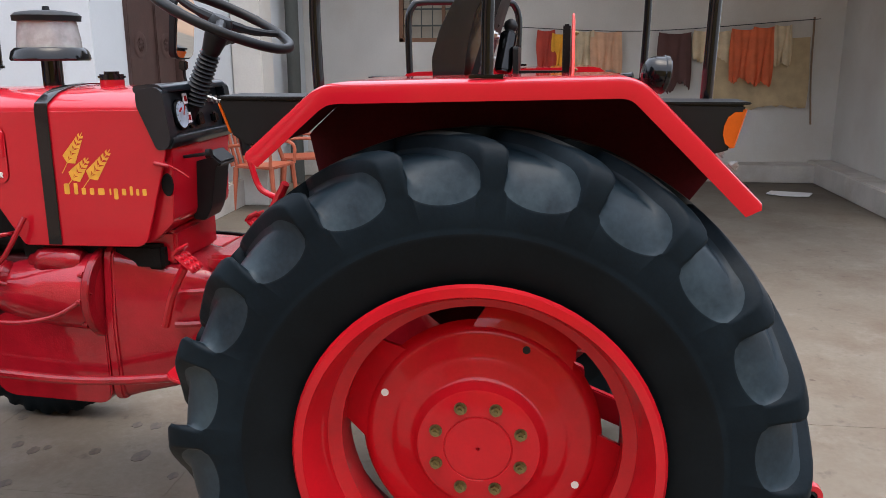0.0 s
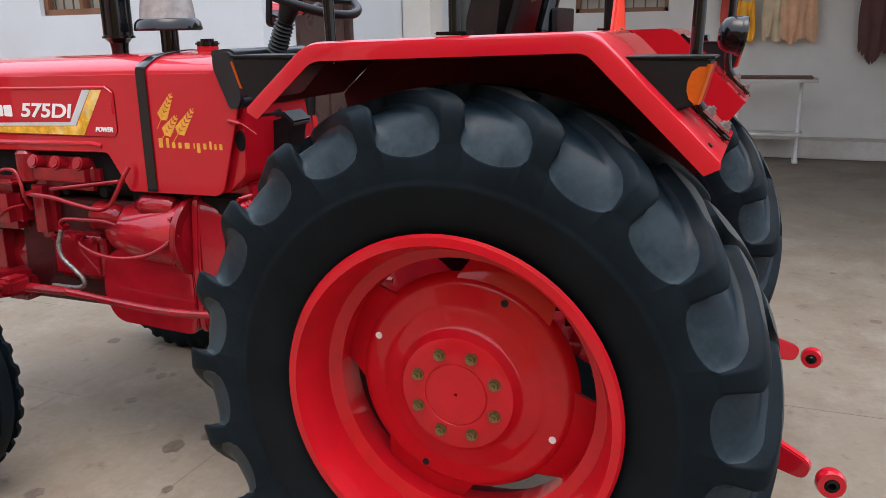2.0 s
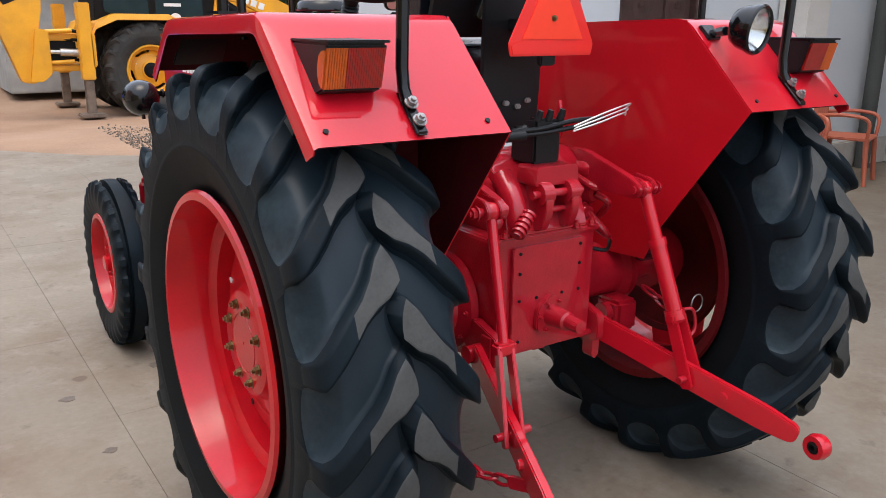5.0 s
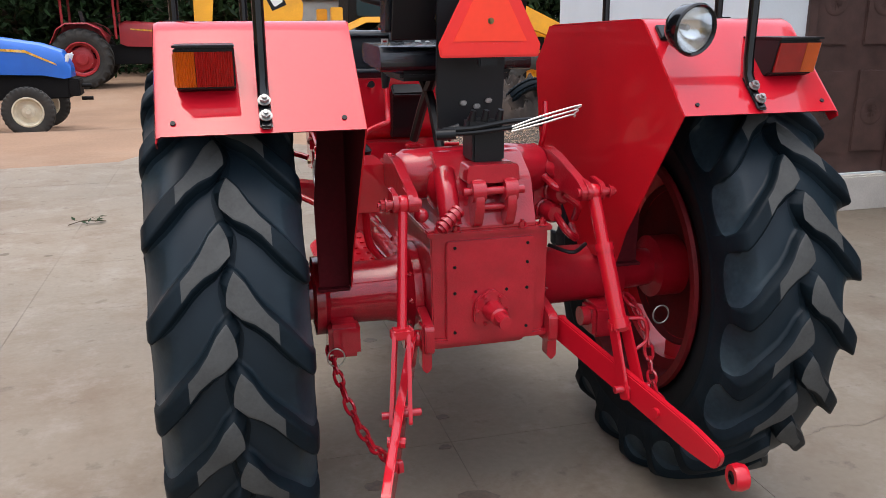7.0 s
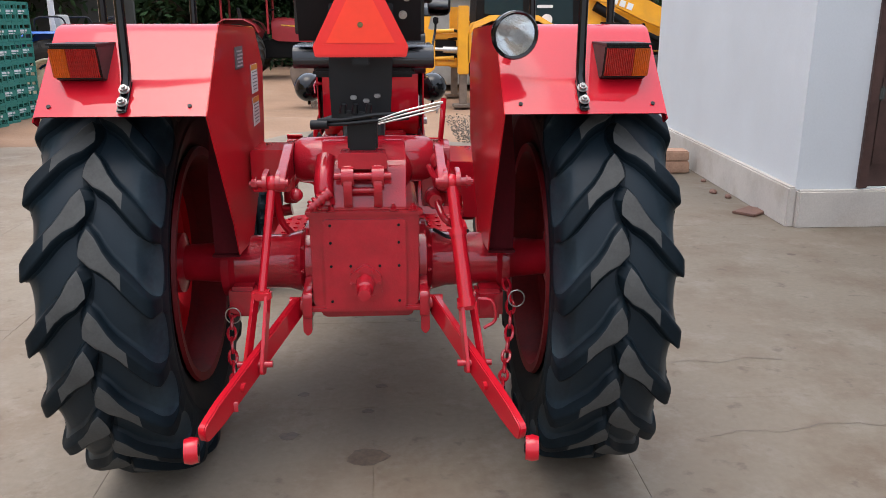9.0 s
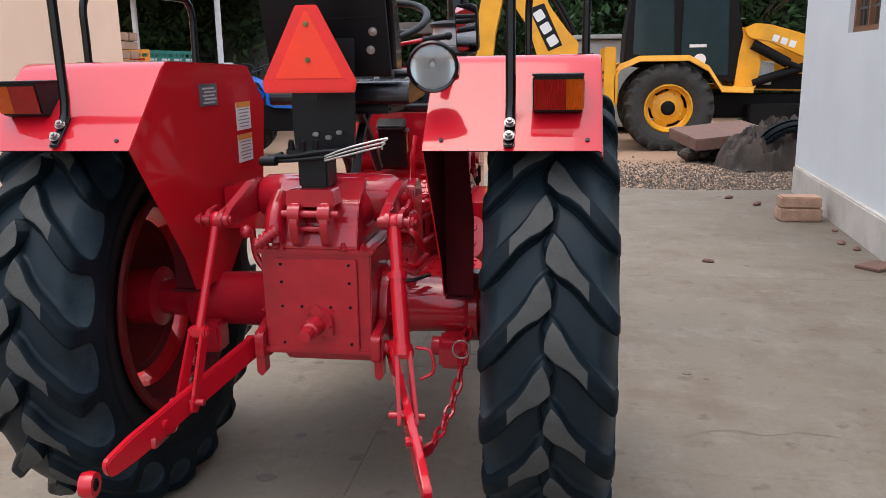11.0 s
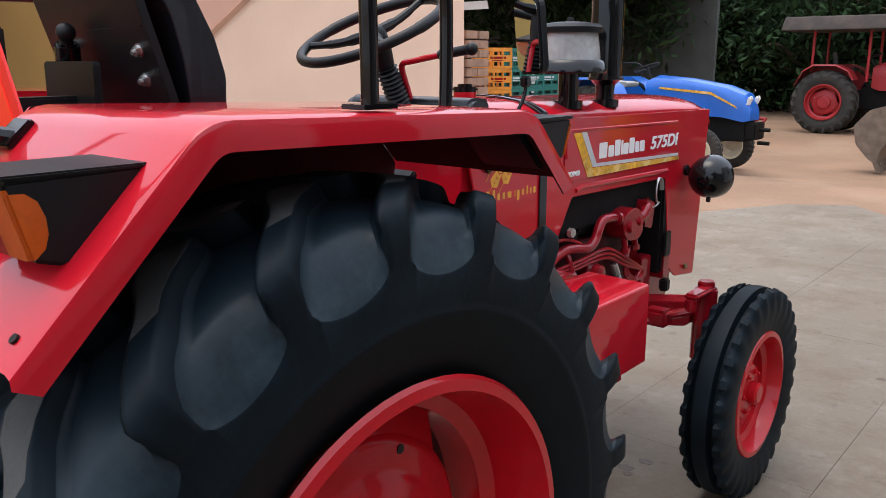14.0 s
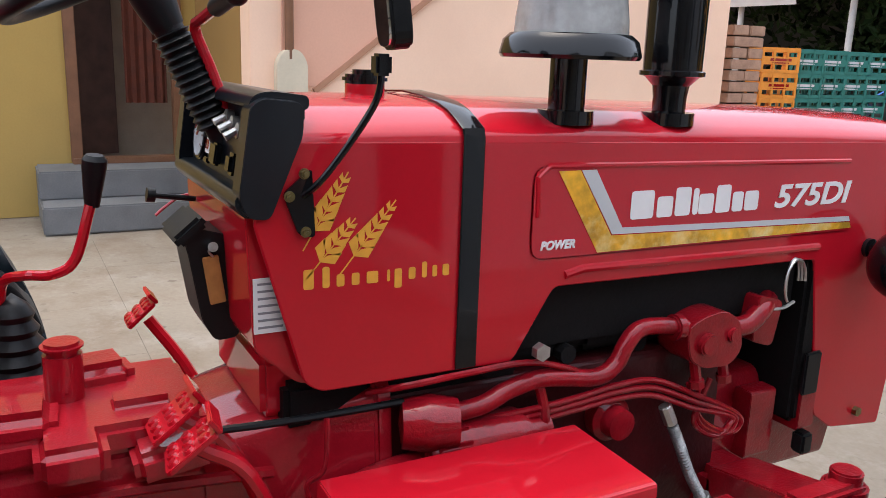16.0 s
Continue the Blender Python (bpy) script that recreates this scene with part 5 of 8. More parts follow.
prism(b, rounded([(-0.055, 0.625), (0.0, 0.605), (0.055, 0.625), (0.05, 0.69), (0.0, 0.725), (-0.05, 0.69)], 0.015), "y", -0.245, -0.225, 0.004)
lathe(b, [(0, -0.36), (0.018, -0.358), (0.020, -0.31), (0.026, -0.305), (0.030, -0.25), (0.034, -0.235)], pose(0.0, 0, 0.662, 0, 0, 90), 20)
pto = part("pto_shaft", b, CAST, rear)
for k in range(6):
    a = radians(30 + 60 * k)
    part("flange_bolt", hexbolt(B(), (0.043 * math.sin(a), -0.245, 0.662 + 0.043 * math.cos(a)), (0, -1, 0), 0.006, 0.007), CAST, pto)
part("splined_end", prism(B(), [(0.0195 * (1 if i % 2 else 0.86) * math.cos(2 * math.pi * i / 24), 0.662 + 0.0195 * (1 if i % 2 else 0.86) * math.sin(2 * math.pi * i / 24)) for i in range(24)], "y", -0.352, -0.306), CAST, pto)
b = B()
prism(b, [(-0.03, 0.575), (0.03, 0.575), (0.025, 0.545), (-0.025, 0.545)], "y", -0.20, -0.16, 0.006)
for side in (-1, 1):
    prism(b, rounded([(side * 0.172, 0.63), (side * 0.20, 0.63), (side * 0.20, 0.50), (side * 0.186, 0.485), (side * 0.172, 0.50)], 0.006), "y", -0.23, -0.19, 0.004)
    prism(b, rounded([(-0.25, 0.63), (-0.14, 0.66), (-0.10, 0.58), (-0.16, 0.535), (-0.25, 0.55)], 0.015), "x", side * 0.168, side * 0.195, 0.004)
part("link_bracket", b, CAST, rear)
for side in (-1, 1):
    b = B()
    M = pose(0, 0, 0.668) @ Matrix.Diagonal((side, 1, 1, 1))
    lathe(b, [(0.0, 0.165), (0.135, 0.165), (0.140, 0.172), (0.140, 0.195), (0.130, 0.20), (0.105, 0.215), (0.092, 0.26), (0.088, 0.40), (0.092, 0.43), (0.115, 0.445), (0.115, 0.47), (0.07, 0.475), (0.06, 0.60), (0.10, 0.61), (0.10, 0.70), (0.0, 0.70)], M, 36)
    bb = B()
    for k in range(10):
        a = 2 * math.pi * k / 10
        hexbolt(bb, (side * 0.195, 0.124 * math.cos(a), 0.668 + 0.124 * math.sin(a)), (side, 0, 0), 0.008, 0.009)
    part("axle_housing", b, CAST, rear)
    part("axle_bolt", bb, CAST, rear)
# lift cover
b = B()
prism(b, rounded([(-0.23, 0.885), (0.25, 0.885), (0.25, 1.00), (0.05, 1.08), (-0.08, 1.085), (-0.18, 1.02), (-0.21, 0.93)], 0.03), "x", -0.13, 0.13, 0.025, 3)
lathe(b, [(0, -0.22), (0.06, -0.22), (0.072, -0.20), (0.075, -0.1), (0.078, 0.1), (0.072, 0.20), (0.06, 0.22), (0, 0.22)], pose(0, -0.02, 1.015), 28)
ball(b, (-0.09, -0.09, 0.98), 0.075, 18, (0.8, 1.2, 1.0))
ball(b, (0.10, -0.06, 0.99), 0.07, 18, (0.8, 1.3, 1.0))
tube(b, [(-0.115, -0.15, 1.04), (-0.12, -0.21, 0.98), (-0.115, -0.225, 0.91)], 0.03, 12)
part("hydraulic_lift_cover", b, CAST, rear)
b = B()
for x, y in ((-0.15, -0.22), (0.15, -0.22), (-0.10, -0.225), (0.09, -0.225)):
    hexbolt(b, (x, y, 0.89), (0, 0, 1), 0.010, 0.012)
part("lift_bolt", b, CAST, rear)
b = B()
for x in (-0.045, 0.045):
    prism(b, rounded([(-0.17, 0.90), (-0.17, 1.045), (-0.21, 1.055), (-0.262, 1.015), (-0.270, 0.96), (-0.245, 0.90)], 0.02), "x", x - 0.013, x + 0.013, 0.004)
    lathe(b, [(0.012, -0.018), (0.03, -0.018), (0.03, 0.018), (0.012, 0.018)], pose(x, -0.238, 1.0), 18, closed=True)
prism(b, rounded([(-0.075, 1.02), (0.075, 1.02), (0.07, 1.07), (-0.07, 1.07)], 0.01), "y", -0.24, -0.16, 0.006)
cyl(b, (-0.085, -0.24, 1.0), (0.085, -0.24, 1.0), 0.011)
cyl(b, (-0.034, -0.232, 0.955), (0.034, -0.232, 0.955), 0.009)
tlb = part("top_link_bracket", b, CAST, rear)
# black plate that paints the shaded gap between the ears
part("bracket_gap_shade", box(B(), (0, -0.172, 0.955), (0.062, 0.010, 0.105), 0.002), ENGINE_BLACK, tlb)
b = B()
cyl(b, (-0.10, -0.25, 0.955), (-0.16, -0.275, 0.91), 0.016, 0.012)
for k in range(5):
    c = Vector((-0.10, -0.25, 0.955)).lerp(Vector((-0.16, -0.275, 0.91)), k / 5)
    cyl(b, c, c + Vector((-0.006, -0.0025, -0.0045)), 0.02, n=12)
part("draft_spring", b, CAST, rear)
b = B()
ball(b, (-0.20, -0.24, 0.945), 0.02)
part("spring_cap", b, CAST, rear)


b = B()
prism(b, rounded([(-0.06, 0.86), (0.07, 0.86), (0.08, 1.03), (0.03, 1.075), (-0.05, 1.06)], 0.02), "x", 0.185, 0.275, 0.012, 3)
valve = part("control_valve", b, CAST, rear)
for c_, r_, h_ in (((0.235, -0.075, 1.02), 0.026, 0.05), ((0.255, -0.07, 0.95), 0.034, 0.05), ((0.225, -0.07, 0.895), 0.030, 0.06)):
    b = B()
    lathe(b, [(0, -h_), (r_ * 0.7, -h_), (r_, -h_ * 0.7), (r_, 0), (r_ * 1.15, 0.002), (r_ * 1.15, 0.014), (0, 0.014)], Matrix.Translation(c_) @ Matrix.Rotation(radians(90), 4, "Z"), 20)
    part("valve_cap", b, CAST, valve)
for pts_ in ([(0.205, -0.09, 1.0), (0.225, -0.15, 0.975), (0.255, -0.15, 0.985), (0.262, -0.08, 1.01)], [(0.225, -0.10, 0.91), (0.245, -0.17, 0.855), (0.285, -0.15, 0.825), (0.31, -0.06, 0.84)], [(0.255, -0.12, 0.95), (0.29, -0.14, 0.92), (0.305, -0.09, 0.87)]):
    part("valve_pipe", tube(B(), pts_, 0.011, 10), CAST, valve)
part("return_hose", tube(B(), [(0.22, -0.10, 0.795), (0.27, -0.16, 0.785), (0.33, -0.12, 0.795)], 0.006, 8), PLASTIC, valve)
b = B()
tube(b, [(0.25, 0.06, 1.06), (0.255, 0.04, 1.13), (0.262, 0.06, 1.20)], 0.009, 8)
part("lift_lever", b, RED, tractor, "red hydraulic lift lever")


def flat_bar(bm, p, q, h, t, h2=None):
    """A flat bar on edge from p to q, with rounded ends."""
    p, q = Vector(p), Vector(q)
    d = (q - p).normalized()
    upv = Vector((0, 0, 1)) - d * d.z
    upv.normalize()
    sd = d.cross(upv)
    h2 = h2 or h
    L = (q - p).length
    out = [(0, -h / 2), (L * 0.85, -h / 2), (L, -h2 / 2), (L, h2 / 2), (L * 0.85, h / 2), (0, h / 2)]
    m = Matrix((Vector((d.x, upv.x, sd.x, p.x)), Vector((d.y, upv.y, sd.y, p.y)), Vector((d.z, upv.z, sd.z, p.z)), Vector((0, 0, 0, 1))))
    fb = B()
    prism(fb, rounded(out, h * 0.3), "z", -t / 2, t / 2, t * 0.2)
    add(bm, fb, m)
    return bm


for side, end in ((1, (0.438, -0.787, 0.385)), (-1, (-0.425, -0.797, 0.412))):
    e = Vector(end)
    root = Vector((side * 0.213, -0.185, 0.578))
    b = B()
    d = (e - root).normalized()
    flat_bar(b, root, e - d * 0.05, 0.072, 0.022, 0.05)
    cyl(b, root - Vector((side * 0.02, 0, 0)), root + Vector((side * 0.03, 0, 0)), 0.024)
    perp = d.cross(Vector((0, 0, 1))).normalized()
    lathe(b, [(0.017, -0.017), (0.031, -0.017), (0.035, 0), (0.031, 0.017), (0.017, 0.017)], Matrix.Translation(e) @ Matrix.Rotation(radians(-side * 8), 4, "Z"), 24, closed=True)
    for fr in (0.45, 0.62):
        c = root.lerp(e, fr)
        cyl(b, c - perp * 0.022, c + perp * 0.022, 0.013, n=10)
    link = part("lower_link", b, RED, tractor, "red lower lift link")
    b = B()
    lathe(b, [(0.009, -0.020), (0.015, -0.018), (0.017, 0), (0.015, 0.018), (0.009, 0.020)], Matrix.Translation(e) @ Matrix.Rotation(radians(-side * 8), 4, "Z"), 20, closed=True)
    part("link_ball", b, ENGINE_BLACK, link)
    # lift arm and rod
    j = Vector((side * 0.262, -0.300, 0.992))
    b = B()
    prism(b, rounded([(0.02, 0.985), (-0.02, 0.975), (-0.31, 0.968), (-0.325, 1.0), (-0.29, 1.02), (-0.10, 1.075), (0.02, 1.075)], 0.02), "x", side * 0.222, side * 0.248, 0.006)
    for xx in (0.244, 0.282):
        prism(b, rounded([(-0.24, 0.992), (-0.315, 0.970), (-0.33, 0.995), (-0.31, 1.02), (-0.24, 1.028)], 0.012), "x", side * (xx - 0.007), side * (xx + 0.007), 0.003)
    cyl(b, (side * 0.215, j.y, j.z), (side * 0.31, j.y, j.z), 0.012)
    hexbolt(b, (side * 0.305, j.y, j.z), (side, 0, 0), 0.014, 0.012)
    part("lift_arm", b, CAST, tractor)
    low = root.lerp(e, 0.47) + Vector((0, 0, 0.0))
    b = B()
    ball(b, j, 0.024, 14)
    if side > 0:
        cyl(b, j, j.lerp(low, 0.28), 0.018)
        cyl(b, j.lerp(low, 0.26), j.lerp(low, 0.30), 0.026)
        cyl(b, j.lerp(low, 0.28), j.lerp(low, 0.66), 0.023)
        cyl(b, j.lerp(low, 0.64), j.lerp(low, 0.69), 0.028)
        fork0 = 0.66
    else:
        cyl(b, j, j.lerp(low, 0.62), 0.0125)
        fork0 = 0.60
    rod = part("lift_rod", b, RED, tractor, "red adjustable lift rod")
    b = B()
    box(b, j.lerp(low, fork0 + 0.02), (0.058, 0.034, 0.03), 0.006)
    for o in (-0.024, 0.024):
        flat_bar(b, j.lerp(low, fork0) + Vector((o * 0.7, 0, 0)), low + Vector((o, 0, 0)) + (low - j).normalized() * 0.03, 0.034, 0.010)
    part("fork", b, RED, rod)
    part("fork_pin", cyl(B(), low - Vector((0.05, 0, 0)), low + Vector((0.05, 0, 0)), 0.010), CAST, rod)

# handle loop on the right rod
b = B()
tube(b, [(0.335, -0.40, 0.66), (0.375, -0.41, 0.655), (0.385, -0.415, 0.60), (0.35, -0.42, 0.575)], 0.005, 8)
part("levelling_handle", b, CAST, tractor)
# check chains
for side, ch in ((-1, ((-0.44, -0.10, 0.545), (-0.43, -0.20, 0.49), (-0.41, -0.30, 0.43), (-0.385, -0.42, 0.40), (-0.365, -0.53, 0.42))),
                 (1, ((0.45, -0.16, 0.640), (0.450, -0.28, 0.59), (0.435, -0.35, 0.51), (0.415, -0.42, 0.452), (0.395, -0.53, 0.430)))):
    b = B()
    sp = smoothed([Vector(p) for p in ch], 5)
    for k, (a, c) in enumerate(zip(sp[:-1:2], sp[2::2])):
        d = c - a
        m = Matrix.Translation((a + c) / 2) @ d.to_track_quat("Z", "Y").to_matrix().to_4x4() @ Matrix.Rotation(radians(90 * (k % 2)), 4, "Z")
        ln = d.length * 0.62
        ringp = [m @ Vector((0.012 * math.cos(2 * math.pi * i / 12), 0, ln * math.sin(2 * math.pi * i / 12))) for i in range(12)]
        tube(b, ringp, 0.005, 6, closed=True)
    flat_bar(b, sp[-1], sp[-1] + Vector((-side * 0.02, -0.09, 0.02)), 0.03, 0.012)
    part("check_chain", b, CAST, tractor, "red painted check chain")
    b = B()
    cx_, cz_, cy_ = (-0.43, 0.535, -0.16) if side < 0 else (0.455, 0.645, -0.36)
    rg = [Vector((cx_ + 0.024 * math.cos(2 * math.pi * i / 24), cy_, cz_ + 0.026 * math.sin(2 * math.pi * i / 24))) for i in range(24)]
    tube(b, rg, 0.0022, 6, closed=True)
    part("pin_ring", b, STEEL if side < 0 else BOLT_GREY, tractor)
b = B()
box(b, (0.40, -0.10, 0.55), (0.09, 0.10, 0.10), 0.012)
cyl(b, (0.33, -0.1, 0.56), (0.44, -0.1, 0.56), 0.03)
box(b, (-0.40, -0.10, 0.57), (0.09, 0.08, 0.10), 0.012)
part("stay_bracket", b, CAST, tractor)

# ---- gearbox, engine, front axle ----
b = B()
prism(b, rounded([(-0.13, 0.50), (0.13, 0.50), (0.15, 0.62), (0.13, 0.86), (-0.13, 0.86), (-0.15, 0.62)], 0.03), "y", 0.25, 0.86, 0.012)
rings = []
for y, w, lo, hi in ((0.85, 0.14, 0.50, 0.86), (0.95, 0.155, 0.49, 0.88), (1.08, 0.19, 0.47, 0.92), (1.12, 0.20, 0.46, 0.93)):
    pts = rounded([(-w, lo), (w, lo), (w * 1.05, (lo + hi) / 2), (w, hi), (-w, hi), (-w * 1.05, (lo + hi) / 2)], 0.05, 3)
    rings.append([(x, y, z) for x, z in pts] + [(pts[0][0], y, pts[0][1])])
loft(b, rings)
bmesh.ops.remove_doubles(b, verts=b.verts[:], dist=1e-5)
prism(b, rounded([(-0.215, 0.46), (0.215, 0.46), (0.225, 0.70), (0.20, 0.94), (-0.20, 0.94), (-0.225, 0.70)], 0.04), "y", 1.115, 1.145, 0.006)
gb = part("gearbox", b, CAST, tractor, "red painted gearbox casing")
b = B()
for z in (0.60, 0.70, 0.80):
    tube(b, [(0.14, 0.45, z), (0.16, 0.7, z + 0.012), (0.175, 0.95, z)], 0.010, 6)
    tube(b, [(-0.14, 0.45, z), (-0.16, 0.7, z + 0.012), (-0.175, 0.95, z)], 0.010, 6)
part("gearbox_rib", b, ENGINE_RED, gb)
b = B()
box(b, (0.0, 0.59, 0.88), (0.27, 0.54, 0.05), 0.012)
part("gearbox_lid", b, CAST, gb)
b = B()
box(b, (0.12, 0.66, 0.879), (0.16, 0.10, 0.06), 0.016, seg=3)
box(b, (0.14, 0.80, 0.86), (0.12, 0.12, 0.05), 0.014, (8, 0, 0), seg=3)
part("bracket_pad", b, CAST, gb)
b = B()
# added black box: paints the dark gap between hood and gearbox
box(b, (0, 1.19, 0.905), (0.36, 0.44, 0.075), 0.01)
part("hood_gap_filler", b, ENGINE_BLACK, gb, "added black box that darkens the gap under the hood")
b = B()
prism(b, rounded([(-0.175, 0.50), (0.175, 0.50), (0.20, 0.62), (0.19, 0.90), (-0.19, 0.90), (-0.20, 0.62)], 0.02), "y", 1.145, 1.92, 0.015)
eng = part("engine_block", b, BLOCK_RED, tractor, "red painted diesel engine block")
b = B()
# head coloured black to stand for the dark inside of the hood
prism(b, rounded([(-0.15, 0.90), (0.15, 0.90), (0.15, 1.10), (-0.15, 1.10)], 0.015), "y", 1.20, 1.90, 0.012)
for k in range(4):
    y = 1.27 + 0.17 * k
    for side in (-1, 1):
        box(b, (side * 0.16, y, 1.0), (0.05, 0.12, 0.16), 0.012)
        cyl(b, (side * 0.185, y + 0.06, 0.93), (side * 0.21, y + 0.06, 0.93), 0.018, n=10)
prism(b, rounded([(-0.12, 1.10), (0.12, 1.10), (0.11, 1.20), (-0.11, 1.20)], 0.02), "y", 1.22, 1.88, 0.015)
part("cylinder_head", b, ENGINE_BLACK, eng, "cylinder head blackened for the shade under the hood")
b = B()
# first box is an added black filler for the empty, shaded hood space
box(b, (0, 1.66, 1.12), (0.392, 0.94, 0.38), 0.02)
box(b, (0, 2.145, 0.98), (0.455, 0.05, 0.60), 0.01)
box(b, (0, 2.02, 0.98), (0.06, 0.12, 0.34), 0.01)
box(b, (0.0, 1.05, 1.09), (0.36, 0.10, 0.22), 0.01)
part("radiator", b, ENGINE_BLACK, tractor, "dark radiator with an added black block shading the hood's inside")


def fitting(name, build):
    bb = B()
    build(bb)
    return part(name, bb, ENGINE_RED, eng)


fitting("injection_pump", lambda q_: lathe(q_, [(0, -0.13), (0.045, -0.128), (0.052, -0.11), (0.052, 0.06), (0.04, 0.08), (0.04, 0.12), (0, 0.125)], pose(0.225, 1.32, 0.80, 0, 0, 90), 22))
fitting("thermostat_housing", lambda q_: lathe(q_, [(0, -0.055), (0.035, -0.055), (0.045, -0.045), (0.045, 0.05), (0.03, 0.06), (0.0, 0.062)], Matrix.Translation((-0.20, 1.83, 1.01)) @ Matrix.Rotation(radians(90), 4, "Y"), 20))
b = B()
prism(b, rounded([(1.745, 0.962), (1.760, 0.895), (1.800, 0.872), (1.875, 0.868), (1.905, 0.900), (1.890, 0.962), (1.845, 0.990), (1.790, 0.982)], 0.02), "x", 0.165, 0.258, 0.012, 3)
cyl(b, (0.235, 1.725, 0.962), (0.235, 1.750, 0.960), 0.026, n=16, bev=0.004)
cyl(b, (0.255, 1.80, 0.925), (0.272, 1.80, 0.925), 0.024, n=16, bev=0.004)
cyl(b, (0.255, 1.87, 0.935), (0.268, 1.87, 0.935), 0.016, n=12, bev=0.003)
part("water_pump", b, ENGINE_RED, eng)
for y in (1.79, 1.865):
    fitting("pump_union", lambda q_: cyl(cyl(q_, (0.240, y, 0.885), (0.242, y + 0.012, 0.835), 0.011, n=8), (0.242, y + 0.010, 0.845), (0.242, y + 0.013, 0.828), 0.016, n=6))
fitting("outlet_elbow", lambda q_: tube(q_, [(0.225, 1.895, 0.935), (0.23, 1.94, 0.94), (0.225, 1.985, 0.965), (0.20, 2.03, 0.975)], 0.022, 12))
fitting("outlet_flange", lambda q_: prism(q_, rounded([(1.955, 0.90), (2.02, 0.88), (2.04, 0.98), (1.965, 1.0)], 0.015), "x", 0.19, 0.235, 0.006))
fitting("water_pipe", lambda q_: tube(q_, [(0.235, 1.76, 0.958), (0.235, 1.69, 0.970), (0.235, 1.64, 0.968), (0.235, 1.612, 0.940), (0.235, 1.592, 0.907), (0.235, 1.545, 0.888), (0.235, 1.43, 0.905), (0.235, 1.355, 0.896), (0.235, 1.298, 0.876), (0.23, 1.20, 0.868)], 0.017, 12))
fitting("pump_cap", lambda q_: lathe(q_, [(0, -0.05), (0.042, -0.045), (0.05, 0), (0.042, 0.05), (0, 0.055)], pose(0.23, 1.20, 0.86, 0, 0, 70), 20))
fitting("pump_body", lambda q_: box(q_, (0.23, 1.235, 0.80), (0.08, 0.10, 0.10), 0.018))
fitting("oil_pipe", lambda q_: tube(q_, [(0.22, 1.22, 0.78), (0.235, 1.10, 0.775), (0.235, 1.02, 0.74)], 0.03, 12))
for k in range(3):
    fitting("injector_pipe", lambda q_: tube(q_, [(0.225, 1.30, 0.845 - 0.010 * k), (0.240, 1.40, 0.852 - 0.012 * k), (0.242, 1.50, 0.858 - 0.012 * k), (0.24, 1.60, 0.866 - 0.014 * k), (0.24, 1.69, 0.860 - 0.016 * k), (0.24, 1.80, 0.812 - 0.015 * k),
                                                  (0.242, 1.91, 0.758 - 0.006 * k), (0.242, 1.945 - 0.018 * k, 0.726), (0.24, 1.915 - 0.02 * k, 0.706), (0.238, 1.83 - 0.01 * k, 0.750), (0.232, 1.79 + 0.03 * k, 0.835)], 0.0062, 8))
fitting("injector_pipe", lambda q_: tube(q_, [(0.20, 1.10, 0.920), (0.235, 1.16, 0.936), (0.24, 1.262, 0.942), (0.24, 1.387, 0.943), (0.24, 1.474, 0.919), (0.225, 1.53, 0.893)], 0.006, 8))
fitting("leak_off_pipe", lambda q_: tube(q_, [(0.235, 1.02, 0.905), (0.25, 1.01, 0.83), (0.24, 0.985, 0.80), (0.25, 0.99, 0.76), (0.24, 0.96, 0.70)], 0.0045, 8))
fitting("drop_pipe", lambda q_: tube(q_, [(0.22, 1.425, 0.90), (0.245, 1.428, 0.84), (0.235, 1.432, 0.76), (0.21, 1.43, 0.70)], 0.010, 8))
fitting("lift_pump", lambda q_: lathe(q_, [(0, -0.02), (0.04, -0.02), (0.045, -0.012), (0.045, 0.012), (0.034, 0.02), (0.03, 0.045), (0, 0.05)], pose(0.215, 1.60, 0.79), 20))
fitting("filter_housing", lambda q_: box(q_, (-0.215, 1.965, 0.862), (0.11, 0.215, 0.165), 0.03, seg=4))
fitting("filter_cap", lambda q_: box(q_, (-0.215, 1.965, 0.955), (0.125, 0.235, 0.024), 0.010, seg=3))
for y in (1.89, 2.04):
    fitting("cap_bolt", lambda q_: hexbolt(q_, (-0.215, y, 0.966), (0, 0, 1), 0.011, 0.012))
# rounded bell over the flywheel, narrowing into the block
part("bell_bulge", lathe(B(), [(0, 1.535), (0.035, 1.530), (0.062, 1.512), (0.082, 1.475), (0.096, 1.42), (0.108, 1.35), (0.116, 1.28), (0.121, 1.20), (0.123, 1.15), (0.0, 1.15)], pose(-0.158, 0, 0.795, 0, 0, 90), 40), CAST, eng)
part("flywheel_casing", prism(B(), rounded([(1.147, 0.455), (1.50, 0.47), (1.545, 0.56), (1.53, 0.69), (1.46, 0.74), (1.147, 0.76)], 0.05, 5), "x", -0.222, -0.15, 0.03, 4), CAST, eng)
fitting("bell_flange", lambda q_: lathe(q_, [(0.10, 1.148), (0.134, 1.148), (0.137, 1.152), (0.137, 1.168), (0.133, 1.173), (0.10, 1.173)], pose(-0.158, 0, 0.795, 0, 0, 90), 40, closed=True))
for a in (200, 235, 270, 305):
    fitting("flange_bolt", lambda q_: hexbolt(q_, (-0.158 + 0.128 * math.sin(radians(a)), 1.173, 0.795 + 0.128 * math.cos(radians(a))), (0, 1, 0), 0.008, 0.010))
